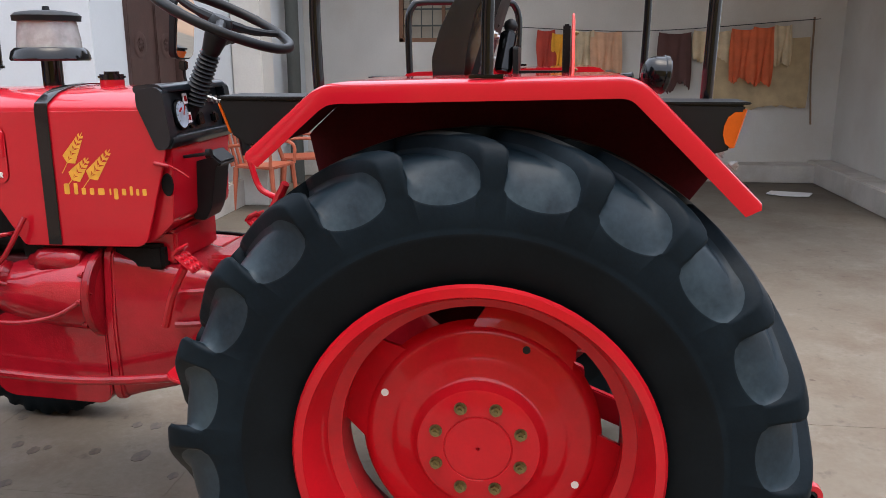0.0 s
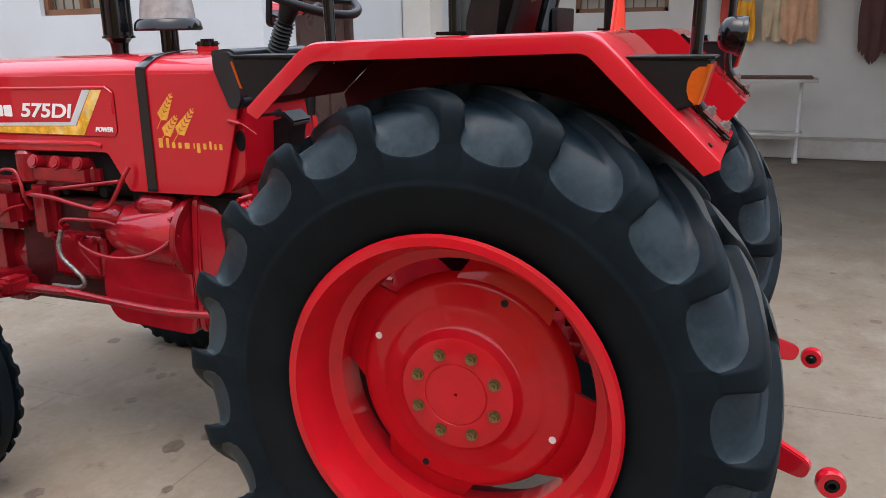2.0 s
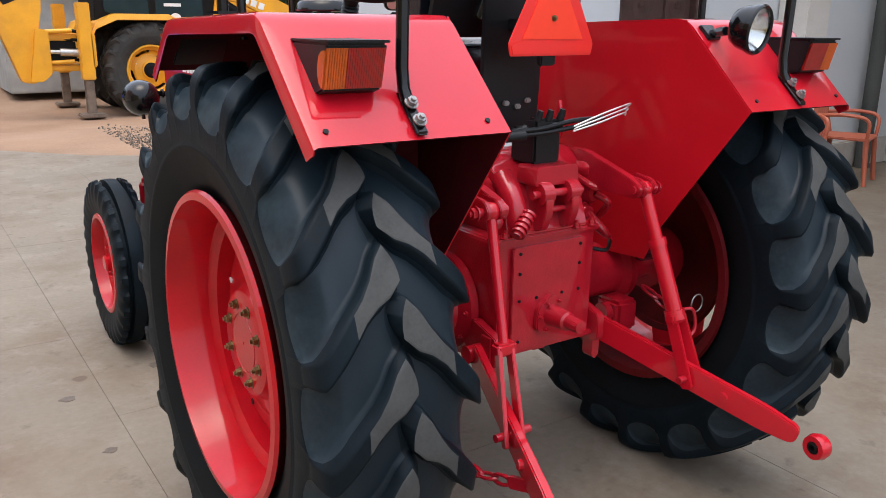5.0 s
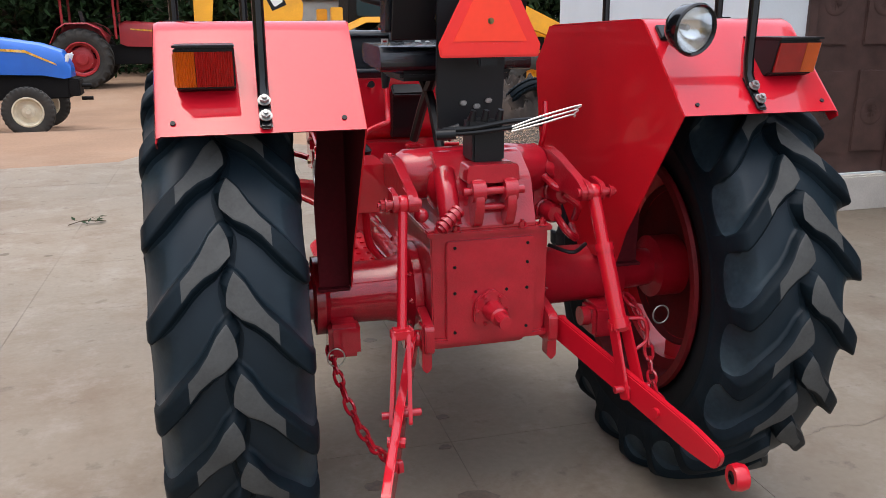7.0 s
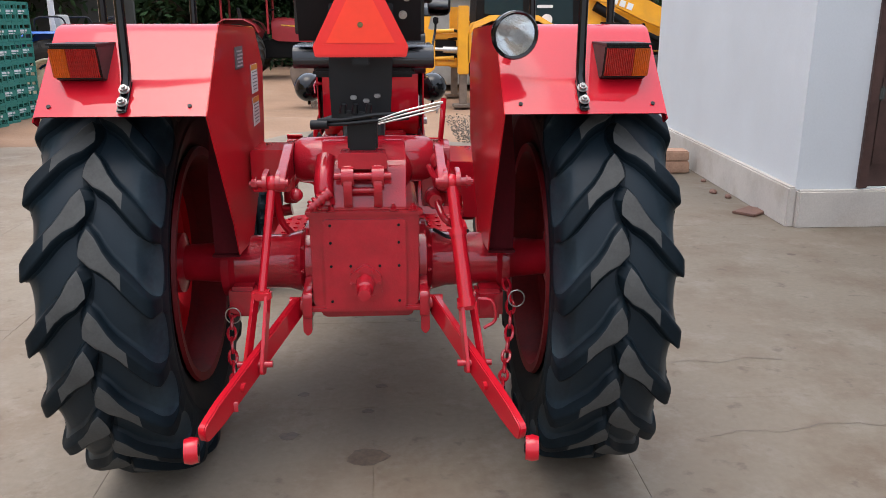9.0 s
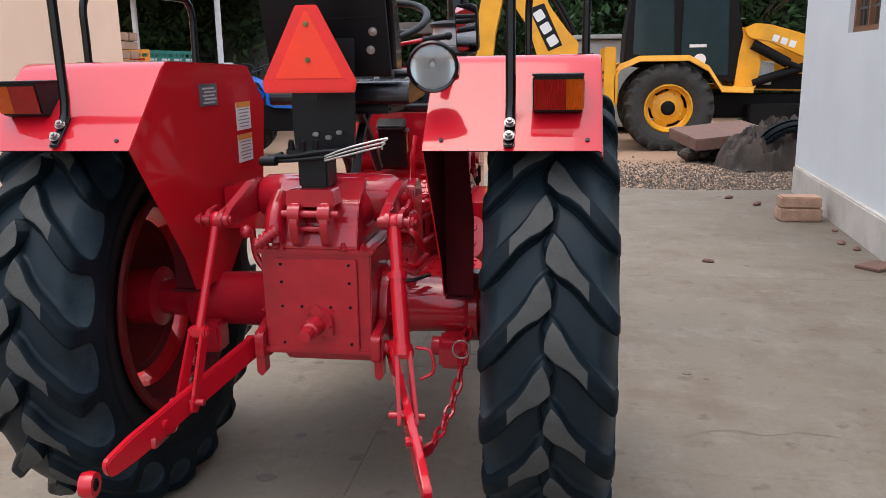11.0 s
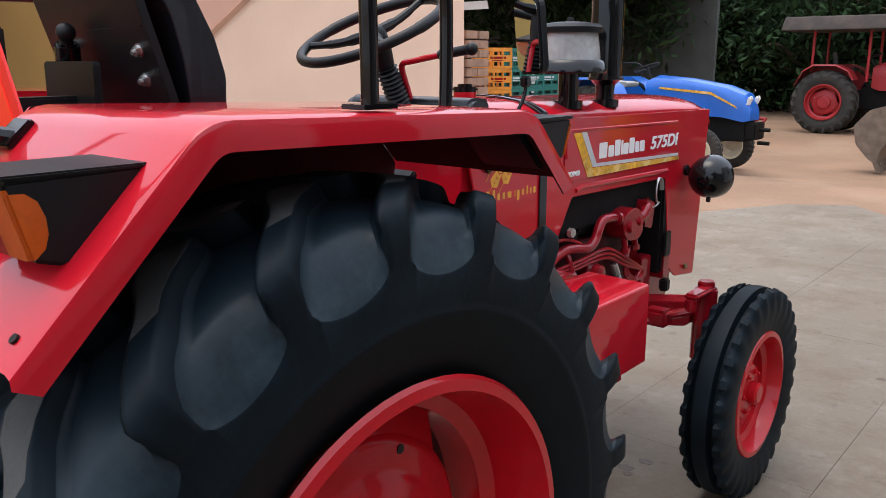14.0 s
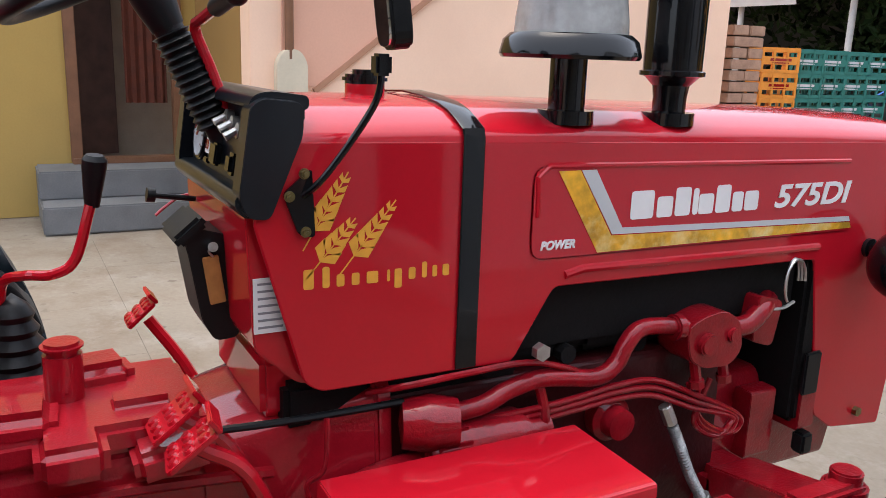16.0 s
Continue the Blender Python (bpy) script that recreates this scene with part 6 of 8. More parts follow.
fitting("solenoid", lambda q_: lathe(q_, [(0, -0.085), (0.030, -0.082), (0.040, -0.066), (0.044, -0.03), (0.044, 0.035), (0.038, 0.055), (0.026, 0.066), (0.018, 0.085), (0, 0.086)], pose(-0.198, 1.285, 0.893, 8, 0, 90), 28))
fitting("starter_nose", lambda q_: lathe(q_, [(0, -0.06), (0.030, -0.058), (0.043, -0.045), (0.048, -0.01), (0.048, 0.03), (0.052, 0.036), (0.052, 0.05), (0, 0.052)], pose(-0.205, 1.485, 0.845, 0, 0, 90), 26))
fitting("side_cover", lambda q_: box(q_, (-0.200, 1.655, 0.990), (0.09, 0.30, 0.115), 0.036, seg=5))
for y in (1.56, 1.66, 1.76):
    fitting("port_neck", lambda q_: cyl(q_, (-0.19, y, 1.015), (-0.256, y, 1.035), 0.024, n=18, bev=0.006))
fitting("filter_stem", lambda q_: box(q_, (-0.20, 1.775, 0.86), (0.075, 0.10, 0.22), 0.026, (0, 0, 0), seg=4))
fitting("oil_cover", lambda q_: box(q_, (-0.195, 1.63, 0.70), (0.085, 0.24, 0.17), 0.022, seg=3))
for k in range(3):
    fitting("cover_bolt", lambda q_: hexbolt(q_, (-0.2375, 1.54 + 0.09 * k, 0.765), (-1, 0, 0), 0.009, 0.010))
for way, r in (([(-0.235, 2.02, 0.945), (-0.272, 1.99, 0.972), (-0.275, 1.935, 0.986), (-0.27, 1.87, 1.003), (-0.268, 1.828, 0.995), (-0.27, 1.808, 0.955), (-0.27, 1.80, 0.915), (-0.25, 1.795, 0.86)], 0.0065),
               ([(-0.262, 1.80, 0.917), (-0.275, 1.74, 0.920), (-0.275, 1.66, 0.915), (-0.275, 1.56, 0.896), (-0.275, 1.47, 0.885), (-0.275, 1.42, 0.902), (-0.272, 1.385, 0.945), (-0.265, 1.36, 0.99), (-0.245, 1.345, 1.03)], 0.0075),
               ([(-0.245, 1.70, 0.938), (-0.255, 1.64, 0.946), (-0.255, 1.54, 0.960), (-0.24, 1.43, 0.974), (-0.20, 1.40, 0.976)], 0.0065),
               ([(-0.262, 1.655, 0.80), (-0.268, 1.650, 0.832), (-0.272, 1.61, 0.843), (-0.275, 1.53, 0.846), (-0.272, 1.455, 0.846), (-0.255, 1.42, 0.832)], 0.0065),
               ([(-0.225, 1.60, 0.775), (-0.268, 1.575, 0.758), (-0.285, 1.49, 0.733), (-0.292, 1.38, 0.728), (-0.292, 1.27, 0.748), (-0.288, 1.20, 0.782), (-0.275, 1.148, 0.822)], 0.0065),
               ([(-0.235, 1.97, 0.80), (-0.27, 1.93, 0.835), (-0.275, 1.88, 0.862), (-0.255, 1.82, 0.878)], 0.0055)):
    fitting("fuel_pipe", lambda q_: tube(q_, way, r, 10))
for y, z in ((1.80, 0.915), (1.655, 0.805), (1.60, 0.775)):
    fitting("pipe_nut", lambda q_: cyl(q_, (-0.235, y, z), (-0.272, y, z), 0.013, n=6, bev=0.002))
sp = smoothed([(-0.268, 1.652, 0.80), (-0.275, 1.665, 0.755), (-0.278, 1.655, 0.705), (-0.275, 1.605, 0.660), (-0.272, 1.575, 0.625), (-0.265, 1.60, 0.598), (-0.25, 1.68, 0.586), (-0.23, 1.77, 0.578)], 8)
part("hanging_hose", tube(B(), sp, 0.0085, 10, curved=False, radii=[0.0092 if k % 2 else 0.0074 for k in range(len(sp))]), BOLT_GREY, eng, "braided steel hose hanging beside the block", smooth=60)
part("black_hose", tube(B(), [(0.19, 0.86, 0.896), (0.205, 0.95, 0.898), (0.212, 1.06, 0.899), (0.215, 1.16, 0.900)], 0.0065, 8), PLASTIC, eng)
b = B()
sp = smoothed([(0.245, 1.745, 0.755), (0.250, 1.765, 0.712), (0.255, 1.795, 0.645), (0.262, 1.83, 0.585)], 5)
sp = smoothed(sp, 4)
tube(b, sp, 0.012, 10, curved=False, radii=[0.0125 if k % 2 else 0.0095 for k in range(len(sp))])
hose_ = part("braided_hose", b, BOLT_GREY, eng, "braided steel hose", smooth=60)
part("hose_nut", cyl(B(), (0.238, 1.725, 0.80), (0.244, 1.742, 0.760), 0.014, n=8, bev=0.002), STEEL, hose_)
part("hose_end", cyl(B(), (0.262, 1.83, 0.59), (0.265, 1.85, 0.555), 0.018, n=8, bev=0.002), STEEL, hose_)
b = B()
for k in range(3):
    rg = [Vector((0.232 + 0.004 * k, 2.06 + 0.03 * math.cos(2 * math.pi * i / 20) * (0.6 + 0.2 * k), 1.02 + 0.05 * math.sin(2 * math.pi * i / 20))) for i in range(14)]
    tube(b, rg, 0.003, 6, curved=False)
tube(b, [(0.232, 2.0, 0.965), (0.235, 2.04, 0.965), (0.235, 2.07, 0.975)], 0.004, 6)
part("wire_loop", b, STEEL, eng)
b = B()
cyl(b, (0.246, 1.405, 0.965), (0.262, 1.405, 0.965), 0.016, n=6)
part("cowl_catch", b, STEEL, tractor)

# battery box on the right
b = B()
prism(b, rounded([(0.284, 0.572), (0.505, 0.572), (0.505, 0.828), (0.284, 0.834)], 0.010, 3), "y", 0.985, 1.462, 0.006, 3)
part("tool_box", b, RED, tractor, "red sheet-metal battery box beside the engine")
b = B()
box(b, (0.30, 1.12, 0.552), (0.35, 0.04, 0.044), 0.006)
box(b, (0.30, 1.35, 0.552), (0.35, 0.04, 0.044), 0.006)
part("box_bracket", b, ENGINE_RED, tractor)

# front axle and supports
b = B()
prism(b, rounded([(-0.15, 0.52), (0.15, 0.52), (0.17, 0.66), (0.12, 0.78), (-0.12, 0.78), (-0.17, 0.66)], 0.02), "y", 1.90, 2.36, 0.015)
fs_ = part("front_support", b, ENGINE_RED, tractor)
for side in (-1, 1):
    part("support_lug", prism(B(), rounded([(side * 0.15, 0.60), (side * 0.20, 0.60), (side * 0.20, 0.76), (side * 0.15, 0.76)], 0.01), "y", 2.02, 2.10, 0.008), ENGINE_RED, fs_)
    part("support_ear", prism(B(), rounded([(side * 0.155, 0.66), (side * 0.235, 0.66), (side * 0.235, 0.76), (side * 0.155, 0.76)], 0.01), "y", 2.14, 2.19, 0.006), ENGINE_RED, fs_)
b = B()
box(b, (0, 1.95, 0.56), (0.50, 0.13, 0.11), 0.02)
for side in (-1, 1):
    prism(b, rounded([(side * 0.22, 0.53), (side * 0.46, 0.575), (side * 0.46, 0.665), (side * 0.22, 0.625)], 0.02), "y", 1.885, 2.005, 0.014)
    cyl(b, (side * 0.49, 1.95, 0.44), (side * 0.49, 1.95, 0.71), 0.042, n=20, bev=0.006)
    cyl(b, (side * 0.49, 1.95, 0.71), (side * 0.49, 1.95, 0.735), 0.03, n=20, bev=0.004)
    cyl(b, (side * 0.49, 1.95, 0.40), (side * 0.645, 1.95, 0.372), 0.035, 0.028)
    box(b, (side * 0.50, 1.88, 0.71), (0.05, 0.18, 0.022), 0.008)
    cyl(b, (side * 0.50, 1.80, 0.70), (side * 0.50, 1.80, 0.66), 0.02, n=12)
part("front_axle", b, ENGINE_RED, tractor, "red painted front axle beam")
for side in (-1, 1):
    b = B()
    tube(b, [(side * 0.50, 1.80, 0.66), (side * 0.38, 1.74, 0.62), (side * 0.28, 1.66, 0.58)], 0.016, 10)
    tube(b, [(side * 0.28, 1.66, 0.58), (side * 0.27, 1.2, 0.55), (side * 0.25, 0.80, 0.58)], 0.014, 10)
    box(b, (side * 0.40, 1.76, 0.63), (0.09, 0.07, 0.06), 0.012)
    part("steering_rod", b, ENGINE_RED, tractor)
b = B()
box(b, (0.233, 2.165, 0.63), (0.035, 0.035, 0.05), 0.006)
box(b, (0.238, 2.155, 0.80), (0.012, 0.05, 0.10), 0.004)
part("rubber_stop", b, PLASTIC, tractor)

# ---- platform, pedals and levers ----
for side in (-1, 1):
    b = B()
    prism(b, rounded([(side * 0.16, 0.30), (side * 0.40, 0.30), (side * 0.40, 0.80), (side * 0.34, 0.92), (side * 0.16, 0.92)], 0.04), "z", 0.595, 0.61, 0.004)
    kp = B()
    prism(kp, rounded([(side * 0.20, 0.0), (side * 0.385, 0.0), (side * 0.385, 0.125), (side * 0.20, 0.125)], 0.05, 6), "y", -0.005, 0.005, 0.002)
    for q_ in range(3):
        for k in range(2):
            cyl(kp, (side * (0.245 + 0.05 * q_), -0.004, 0.045 + 0.045 * k), (side * (0.245 + 0.05 * q_), -0.011, 0.045 + 0.045 * k), 0.011, 0.008, n=8)
    if side > 0:
        add(b, kp, pose(0, 0.895, 0.605, -28, 0, 0) @ Matrix.Diagonal((1, 1, 1.5, 1)))
    else:
        kp.free()
    for k in range(5):
        for q_ in range(7):
            cyl(b, (side * (0.20 + 0.04 * k), 0.38 + 0.075 * q_, 0.61), (side * (0.20 + 0.04 * k), 0.38 + 0.075 * q_, 0.615), 0.010, n=6)
    box(b, (side * 0.20, 0.6, 0.58), (0.05, 0.5, 0.03), 0.006)
    part("foot_platform", b, RED, tractor, "red ribbed foot platform")


def pedal(name, foot, arm_pts, tilt, n=2, x_step=0.078, wide=0.074, deep=0.088):
    """A perforated foot pad on a bent arm."""
    for k in range(n):
        o = Vector((k * x_step, 0.010 * k, -0.012 * k))
        b = B()
        tube(b, [Vector(p) + o for p in arm_pts], 0.012, 8)
        m = pose(*(Vector(foot) + o), tilt, 0, -8 * k)
        pb = B()
        prism(pb, rounded([(-wide / 2, -deep / 2), (wide / 2, -deep / 2), (wide / 2, deep / 2), (-wide / 2, deep / 2)], 0.008), "z", -0.004, 0.004, 0.002)
        box(pb, (0, deep / 2 + 0.004, 0.010), (wide, 0.008, 0.026), 0.002)
        for i in range(3):
            for j in range(3):
                p = Vector((-wide * 0.31 + wide * 0.31 * i, -deep * 0.32 + deep * 0.30 * j, 0.004))
                cyl(pb, p, p + Vector((0, 0, 0.0045)), 0.0105, 0.008, n=10)
        add(b, pb, m)
        pd = part(name, b, RED, tractor, "red foot pedal with a punched studded pad")
        hb = B()
        for i in range(3):
            for j in range(3):
                p = m @ Vector((-wide * 0.31 + wide * 0.31 * i, -deep * 0.32 + deep * 0.30 * j, 0.0086))
                u_ = m.to_3x3() @ Vector((0, 0, 1))
                cyl(hb, p - u_ * 0.002, p + u_ * 0.0004, 0.0055, n=8)
        part("pedal_hole", hb, CAST, pd)


pedal("brake_pedal", (0.175, 0.80, 0.925), [(0.175, 0.81, 0.918), (0.175, 0.88, 0.86), (0.17, 0.95, 0.70)], 38)
pedal("clutch_pedal", (-0.324, 0.825, 0.935), [(-0.32, 0.84, 0.92), (-0.28, 0.90, 0.83), (-0.24, 0.95, 0.72)], 42, n=1, wide=0.066, deep=0.07)
b = B()
cyl(b, (-0.01, 0.665, 0.89), (-0.01, 0.665, 0.985), 0.030, n=20, bev=0.006)
cyl(b, (-0.01, 0.665, 0.985), (-0.01, 0.665, 1.0), 0.033, n=20, bev=0.006)
part("filler_neck", b, CAST, gb)
for c_, sz, rz_ in (((-0.085, 0.71, 0.905), (0.10, 0.13, 0.065), 8), ((0.07, 0.60, 0.91), (0.11, 0.10, 0.055), -4), ((0.055, 0.77, 0.895), (0.08, 0.12, 0.05), 0)):
    b = B()
    box(b, c_, sz, 0.02, (0, 0, rz_), 3)
    part("selector_cover", b, CAST, gb)
b = B()
prof = []
for k in range(5):
    prof += [(0.060 - 0.006 * k, 0.88 + 0.028 * k), (0.046 - 0.005 * k, 0.896 + 0.028 * k)]
lathe(b, [(0.0, 0.875), *prof, (0.0, 1.03)], up(-0.215, 0.60), 24)
part("gear_boot", b, PLASTIC, tractor, "ribbed black rubber gear lever boot")
b = B()
tube(b, [(-0.215, 0.58, 1.00), (-0.20, 0.59, 1.055), (-0.14, 0.625, 1.078), (-0.105, 0.665, 1.085), (-0.098, 0.70, 1.11), (-0.095, 0.728, 1.20)], 0.009, 10)
gl = part("gear_lever", b, RED, tractor, "bent red gear lever with black knob")
b = B()
lathe(b, [(0, -0.045), (0.012, -0.045), (0.015, -0.02), (0.0195, 0.02), (0.020, 0.034), (0.014, 0.042), (0, 0.044)], Matrix.Translation((-0.094, 0.735, 1.242)) @ Vector((0.12, 0.1, 1)).normalized().to_track_quat("X", "Z").to_matrix().to_4x4(), 18)
part("lever_knob", b, PLASTIC, gl)
b = B()
tube(b, [(-0.55, 0.47, 1.19), (-0.52, 0.52, 1.10), (-0.50, 0.50, 1.03), (-0.42, 0.46, 1.0)], 0.010, 8)
part("step_handle", b, RED, tractor)

# ---- setting: ground, yard, buildings ----
def structure(name, bm, material, label, category, smooth=0):
    return tagged(obj(name, bm, material, None, "", smooth), label, category, "", "structure")


b = B()
def ground_z(x, y):
    """The earth lies level with the yard, but for a shallow hollow where the digger stands."""
    def ease(v, lo, hi):
        t_ = min(1.0, max(0.0, (v - lo) / (hi - lo)))
        return t_ * t_ * (3 - 2 * t_)
    return -0.035 - 0.21 * ease(y, 10.0, 12.0) * (1 - ease(y, 15.6, 18.0)) * ease(x, -7.5, -6.0) * (1 - ease(x, 8.0, 11.0))


gxs = [-400, -60, -20, -10] + [-8 + 0.5 * k for k in range(41)] + [20, 60, 400]
gys = [-400, -60, 6] + [9.5 + 0.5 * k for k in range(20)] + [40, 100, 400]
grid_ = [[b.verts.new((x, y, ground_z(x, y))) for y in gys] for x in gxs]
for g0, g1 in zip(grid_, grid_[1:]):
    for k in range(len(gys) - 1):
        b.faces.new((g0[k], g1[k], g1[k + 1], g0[k + 1]))
structure("ground", b, DIRT, "bare reddish-brown earth beyond the concrete yard", "ground", 60)

b = B()
edge = [(3.2, 6.95), (2.2, 6.85), (1.2, 7.05), (0.3, 7.6), (-0.6, 8.6), (-1.2, 8.2), (-1.8, 7.0), (-2.9, 6.9), (-3.6, 7.2), (-4.6, 7.1)]
outline = [(8.3, -12), (8.3, 3.3), (3.2, 3.3)] + [(x, y) for x, y in edge] + [(-9.5, 7.1), (-9.5, -12)]
prism(b, outline, "z", -0.06, -0.006)
pavement = structure("pavement", b, CONCRETE, "worn grey-brown concrete yard", "pavement")

# east building: whitewashed front block and a porch behind it
def wall(name, x0, x1, y0, y1, z0, z1, material, label):
    bb = B()
    box(bb, ((x0 + x1) / 2, (y0 + y1) / 2, (z0 + z1) / 2), (x1 - x0, y1 - y0, z1 - z0), 0.006)
    return structure(name, bb, material, label, "wall", 30)


def wall_with_openings(name, axis, at, thick, a0, a1, z1, holes, material, label):
    """A wall in the plane axis=at from a0 to a1; holes are (lo, hi, sill, head)."""
    bb = B()
    cuts = sorted(holes)
    spans, a = [], a0
    for lo, hi, sill, head in cuts:
        spans.append((a, lo, 0, z1))
        if sill > 0:
            spans.append((lo, hi, 0, sill))
        spans.append((lo, hi, head, z1))
        a = hi
    spans.append((a, a1, 0, z1))
    for lo, hi, zl, zh in spans:
        if axis == "x":
            box(bb, (at + thick / 2, (lo + hi) / 2, (zl + zh) / 2), (abs(thick), hi - lo, zh - zl))
        else:
            box(bb, ((lo + hi) / 2, at + thick / 2, (zl + zh) / 2), (hi - lo, abs(thick), zh - zl))
    return structure(name, bb, material, label, "wall")


def turned(ob, at=(2.93, 2.93), rz=-3.2):
    """The front of the block stands a little out of square."""
    p = Matrix.Translation((*at, 0))
    ob.matrix_basis = p @ pose(0, 0, 0, 0, 0, rz) @ p.inverted() @ ob.matrix_basis
    return ob


turned(wall_with_openings("wall_east_front", "x", 2.97, 0.22, 3.15, 6.72, 3.3, [(4.35, 5.22, 1.62, 2.6)], WHITEWASH, "whitewashed plaster wall of the yard building"))
wall_with_openings("wall_east_return", "y", 2.93, 0.22, 2.975, 8.1, 3.3, [(3.43, 4.33, 0.28, 2.35)], WHITEWASH, "whitewashed return wall with a brown door")
wall("wall_east_gable", 3.20, 8.1, 6.72, 6.94, 0, 3.3, WHITEWASH, "whitewashed gable wall")
wall_with_openings("wall_porch_back", "x", 7.9, 0.22, -3.5, 2.93, 3.3, [(0.62, 1.72, 1.62, 2.6)], PORCHWALL, "off-white porch back wall")
wall("wall_porch_south", 5.2, 8.1, -3.72, -3.5, 0, 3.3, PORCHWALL, "off-white porch end wall")
# unseen slabs added overhead, sized to shade the porch and its floor
b = B()
box(b, (5.56, 4.95, 3.37), (5.12, 4.1, 0.14))
box(b, (5.56, -1.71, 3.37), (5.12, 4.0, 0.14))
box(b, (7.36, 1.59, 3.37), (1.52, 2.60, 0.14))
structure("porch_shade_slab", b, PORCHWALL, "unseen flat slab added to shade the porch", "ceiling")
b = B()
box(b, (2.95, 4.83, 0.14), (0.06, 3.84, 0.30), 0.012)
turned(structure("trim_plinth_front", b, PLINTH, "grey plastered plinth along the wall", "plinth", 30))
b = B()
box(b, (5.43, 2.905, 0.13), (4.9, 0.07, 0.28), 0.012)
structure("trim_plinth_return", b, PLINTH, "grey plastered plinth by the door", "plinth", 30)
b = B()
box(b, (7.72, -0.2, 0.10), (0.36, 6.4, 0.20), 0.012)
structure("trim_plinth_porch", b, PLINTH, "low plastered ledge along the porch wall", "plinth", 30)
b = B()
box(b, (6.55, -3.36, 0.12), (2.6, 0.28, 0.24), 0.012)
structure("trim_plinth_end", b, PLINTH, "low plastered ledge at the porch end", "plinth", 30)


def column(name, x, y, w, d, z1, material, label):
    bb = B()
    box(bb, (x, y, z1 / 2), (w, d, z1), 0.01)
    return tagged(obj(name, bb, material, None, "", 30), label, "column", "", "structure")


column("porch_column", 5.6, 2.77, 0.34, 0.30, 3.3, PORCHWALL, "off-white square porch pier")
b = B()
cyl(b, (6.95, 2.78, 0.0), (6.95, 2.78, 3.3), 0.075, n=20)
tagged(obj("porch_post", b, SHED, None), "dark round porch post", "post", "", "structure")

# door of the east building
d1 = tagged(new("door_1"), "closed dark brown panelled double door", "door", "", "structure")
b = B()
box(b, (3.88, 2.99, 1.315), (0.90, 0.06, 2.07), 0.004)
part("door_leaf", b, DOOR, d1)
for k in range(2):
    for zc, hz in ((0.75, 0.62), (1.55, 0.62), (2.12, 0.28)):
        b = B()
        box(b, (3.665 + 0.43 * k, 2.955, zc), (0.30, 0.02, hz), 0.008)
        panel = part("door_panel", b, DOOR, d1)
        b = B()
        lathe(b, [(0.05, 0.004), (0.085, 0.008), (0.10, 0.004), (0.085, 0.0), (0.05, 0.0)], pose(3.665 + 0.43 * k, 2.946, zc, 0, 0, -90), 28, closed=True)
        for q in range(6):
            box(b, (3.665 + 0.43 * k, 2.944, zc), (0.012, 0.008, 0.17), 0.003, (0, 30 * q, 0))
        part("medallion", b, DOOR, panel, "round carved medallion")
b = B()
for x in (3.455, 4.305):
    box(b, (x, 2.95, 1.315), (0.07, 0.10, 2.07), 0.005)
box(b, (3.88, 2.95, 2.32), (0.90, 0.10, 0.07), 0.005)
part("door_frame", b, DOOR, d1)
b = B()
box(b, (3.50, 2.905, 0.95), (0.035, 0.05, 0.10), 0.012)
part("door_handle", b, SHED, d1, "dark metal door handle")


def grille_window(name, axis, at, lo, hi, sill, head, label):
    wdw = tagged(new(name), label, "window", "", "structure")
    bb = B()
    L = hi - lo
    fr = [((lo + hi) / 2, sill + 0.025, L, 0.05), ((lo + hi) / 2, head - 0.025, L, 0.05), (lo + 0.025, (sill + head) / 2, 0.05, head - sill), (hi - 0.025, (sill + head) / 2, 0.05, head - sill), ((lo + hi) / 2, (sill + head) / 2, 0.04, head - sill)]
    for a, z, w, h in fr:
        box(bb, (at, a, z) if axis == "x" else (a, at, z), (0.08, w, h) if axis == "x" else (w, 0.08, h), 0.003)
    part("window_frame", bb, FRAME, wdw)
    bb = B()
    box(bb, (at + 0.06, (lo + hi) / 2, (sill + head) / 2) if axis == "x" else ((lo + hi) / 2, at + 0.06, (sill + head) / 2), (0.01, L - 0.06, head - sill - 0.06) if axis == "x" else (L - 0.06, 0.01, head - sill - 0.06))
    part("pane", bb, HALL, wdw)
    for k in range(1, 8):
        bb = B()
        a = lo + L * k / 8
        p = (at - 0.02, a) if axis == "x" else (a, at - 0.02)
        cyl(bb, (*p, sill), (*p, head), 0.007, n=8)
        part("window_bar", bb, SHED, wdw)
    for k in range(1, 5):
        bb = B()
        z = sill + (head - sill) * k / 5
        box(bb, (at - 0.02, (lo + hi) / 2, z) if axis == "x" else ((lo + hi) / 2, at - 0.02, z), (0.006, L, 0.02) if axis == "x" else (L, 0.006, 0.02))
        part("window_bar", bb, SHED, wdw)
    return wdw


turned(grille_window("window_1", "x", 3.05, 4.35, 5.22, 1.62, 2.6, "brown framed window with iron bars"))
grille_window("window_2", "x", 7.96, 0.62, 1.72, 1.62, 2.6, "barred porch window with a brown frame")

# west house: salmon front, recessed yellow entrance with grey steps
wall("wall_west_front", -4.80, -4.55, 2.20, 6.85, 0, 4.2, SALMON, "salmon painted house wall")
wall("wall_west_side", -6.35, -4.80, 2.20, 2.42, 0, 4.2, OCHRE, "ochre painted entrance side wall")
wall_with_openings("wall_west_entrance", "x", -6.35, -0.22, -6.0, 2.42, 4.2, [(1.12, 2.06, 0.46, 2.6)], YELLOW_WALL, "yellow painted entrance wall")
wall("wall_west_gable", -9.5, -4.80, 6.63, 6.85, 0, 4.2, SALMON, "salmon painted house end wall")
b = B()
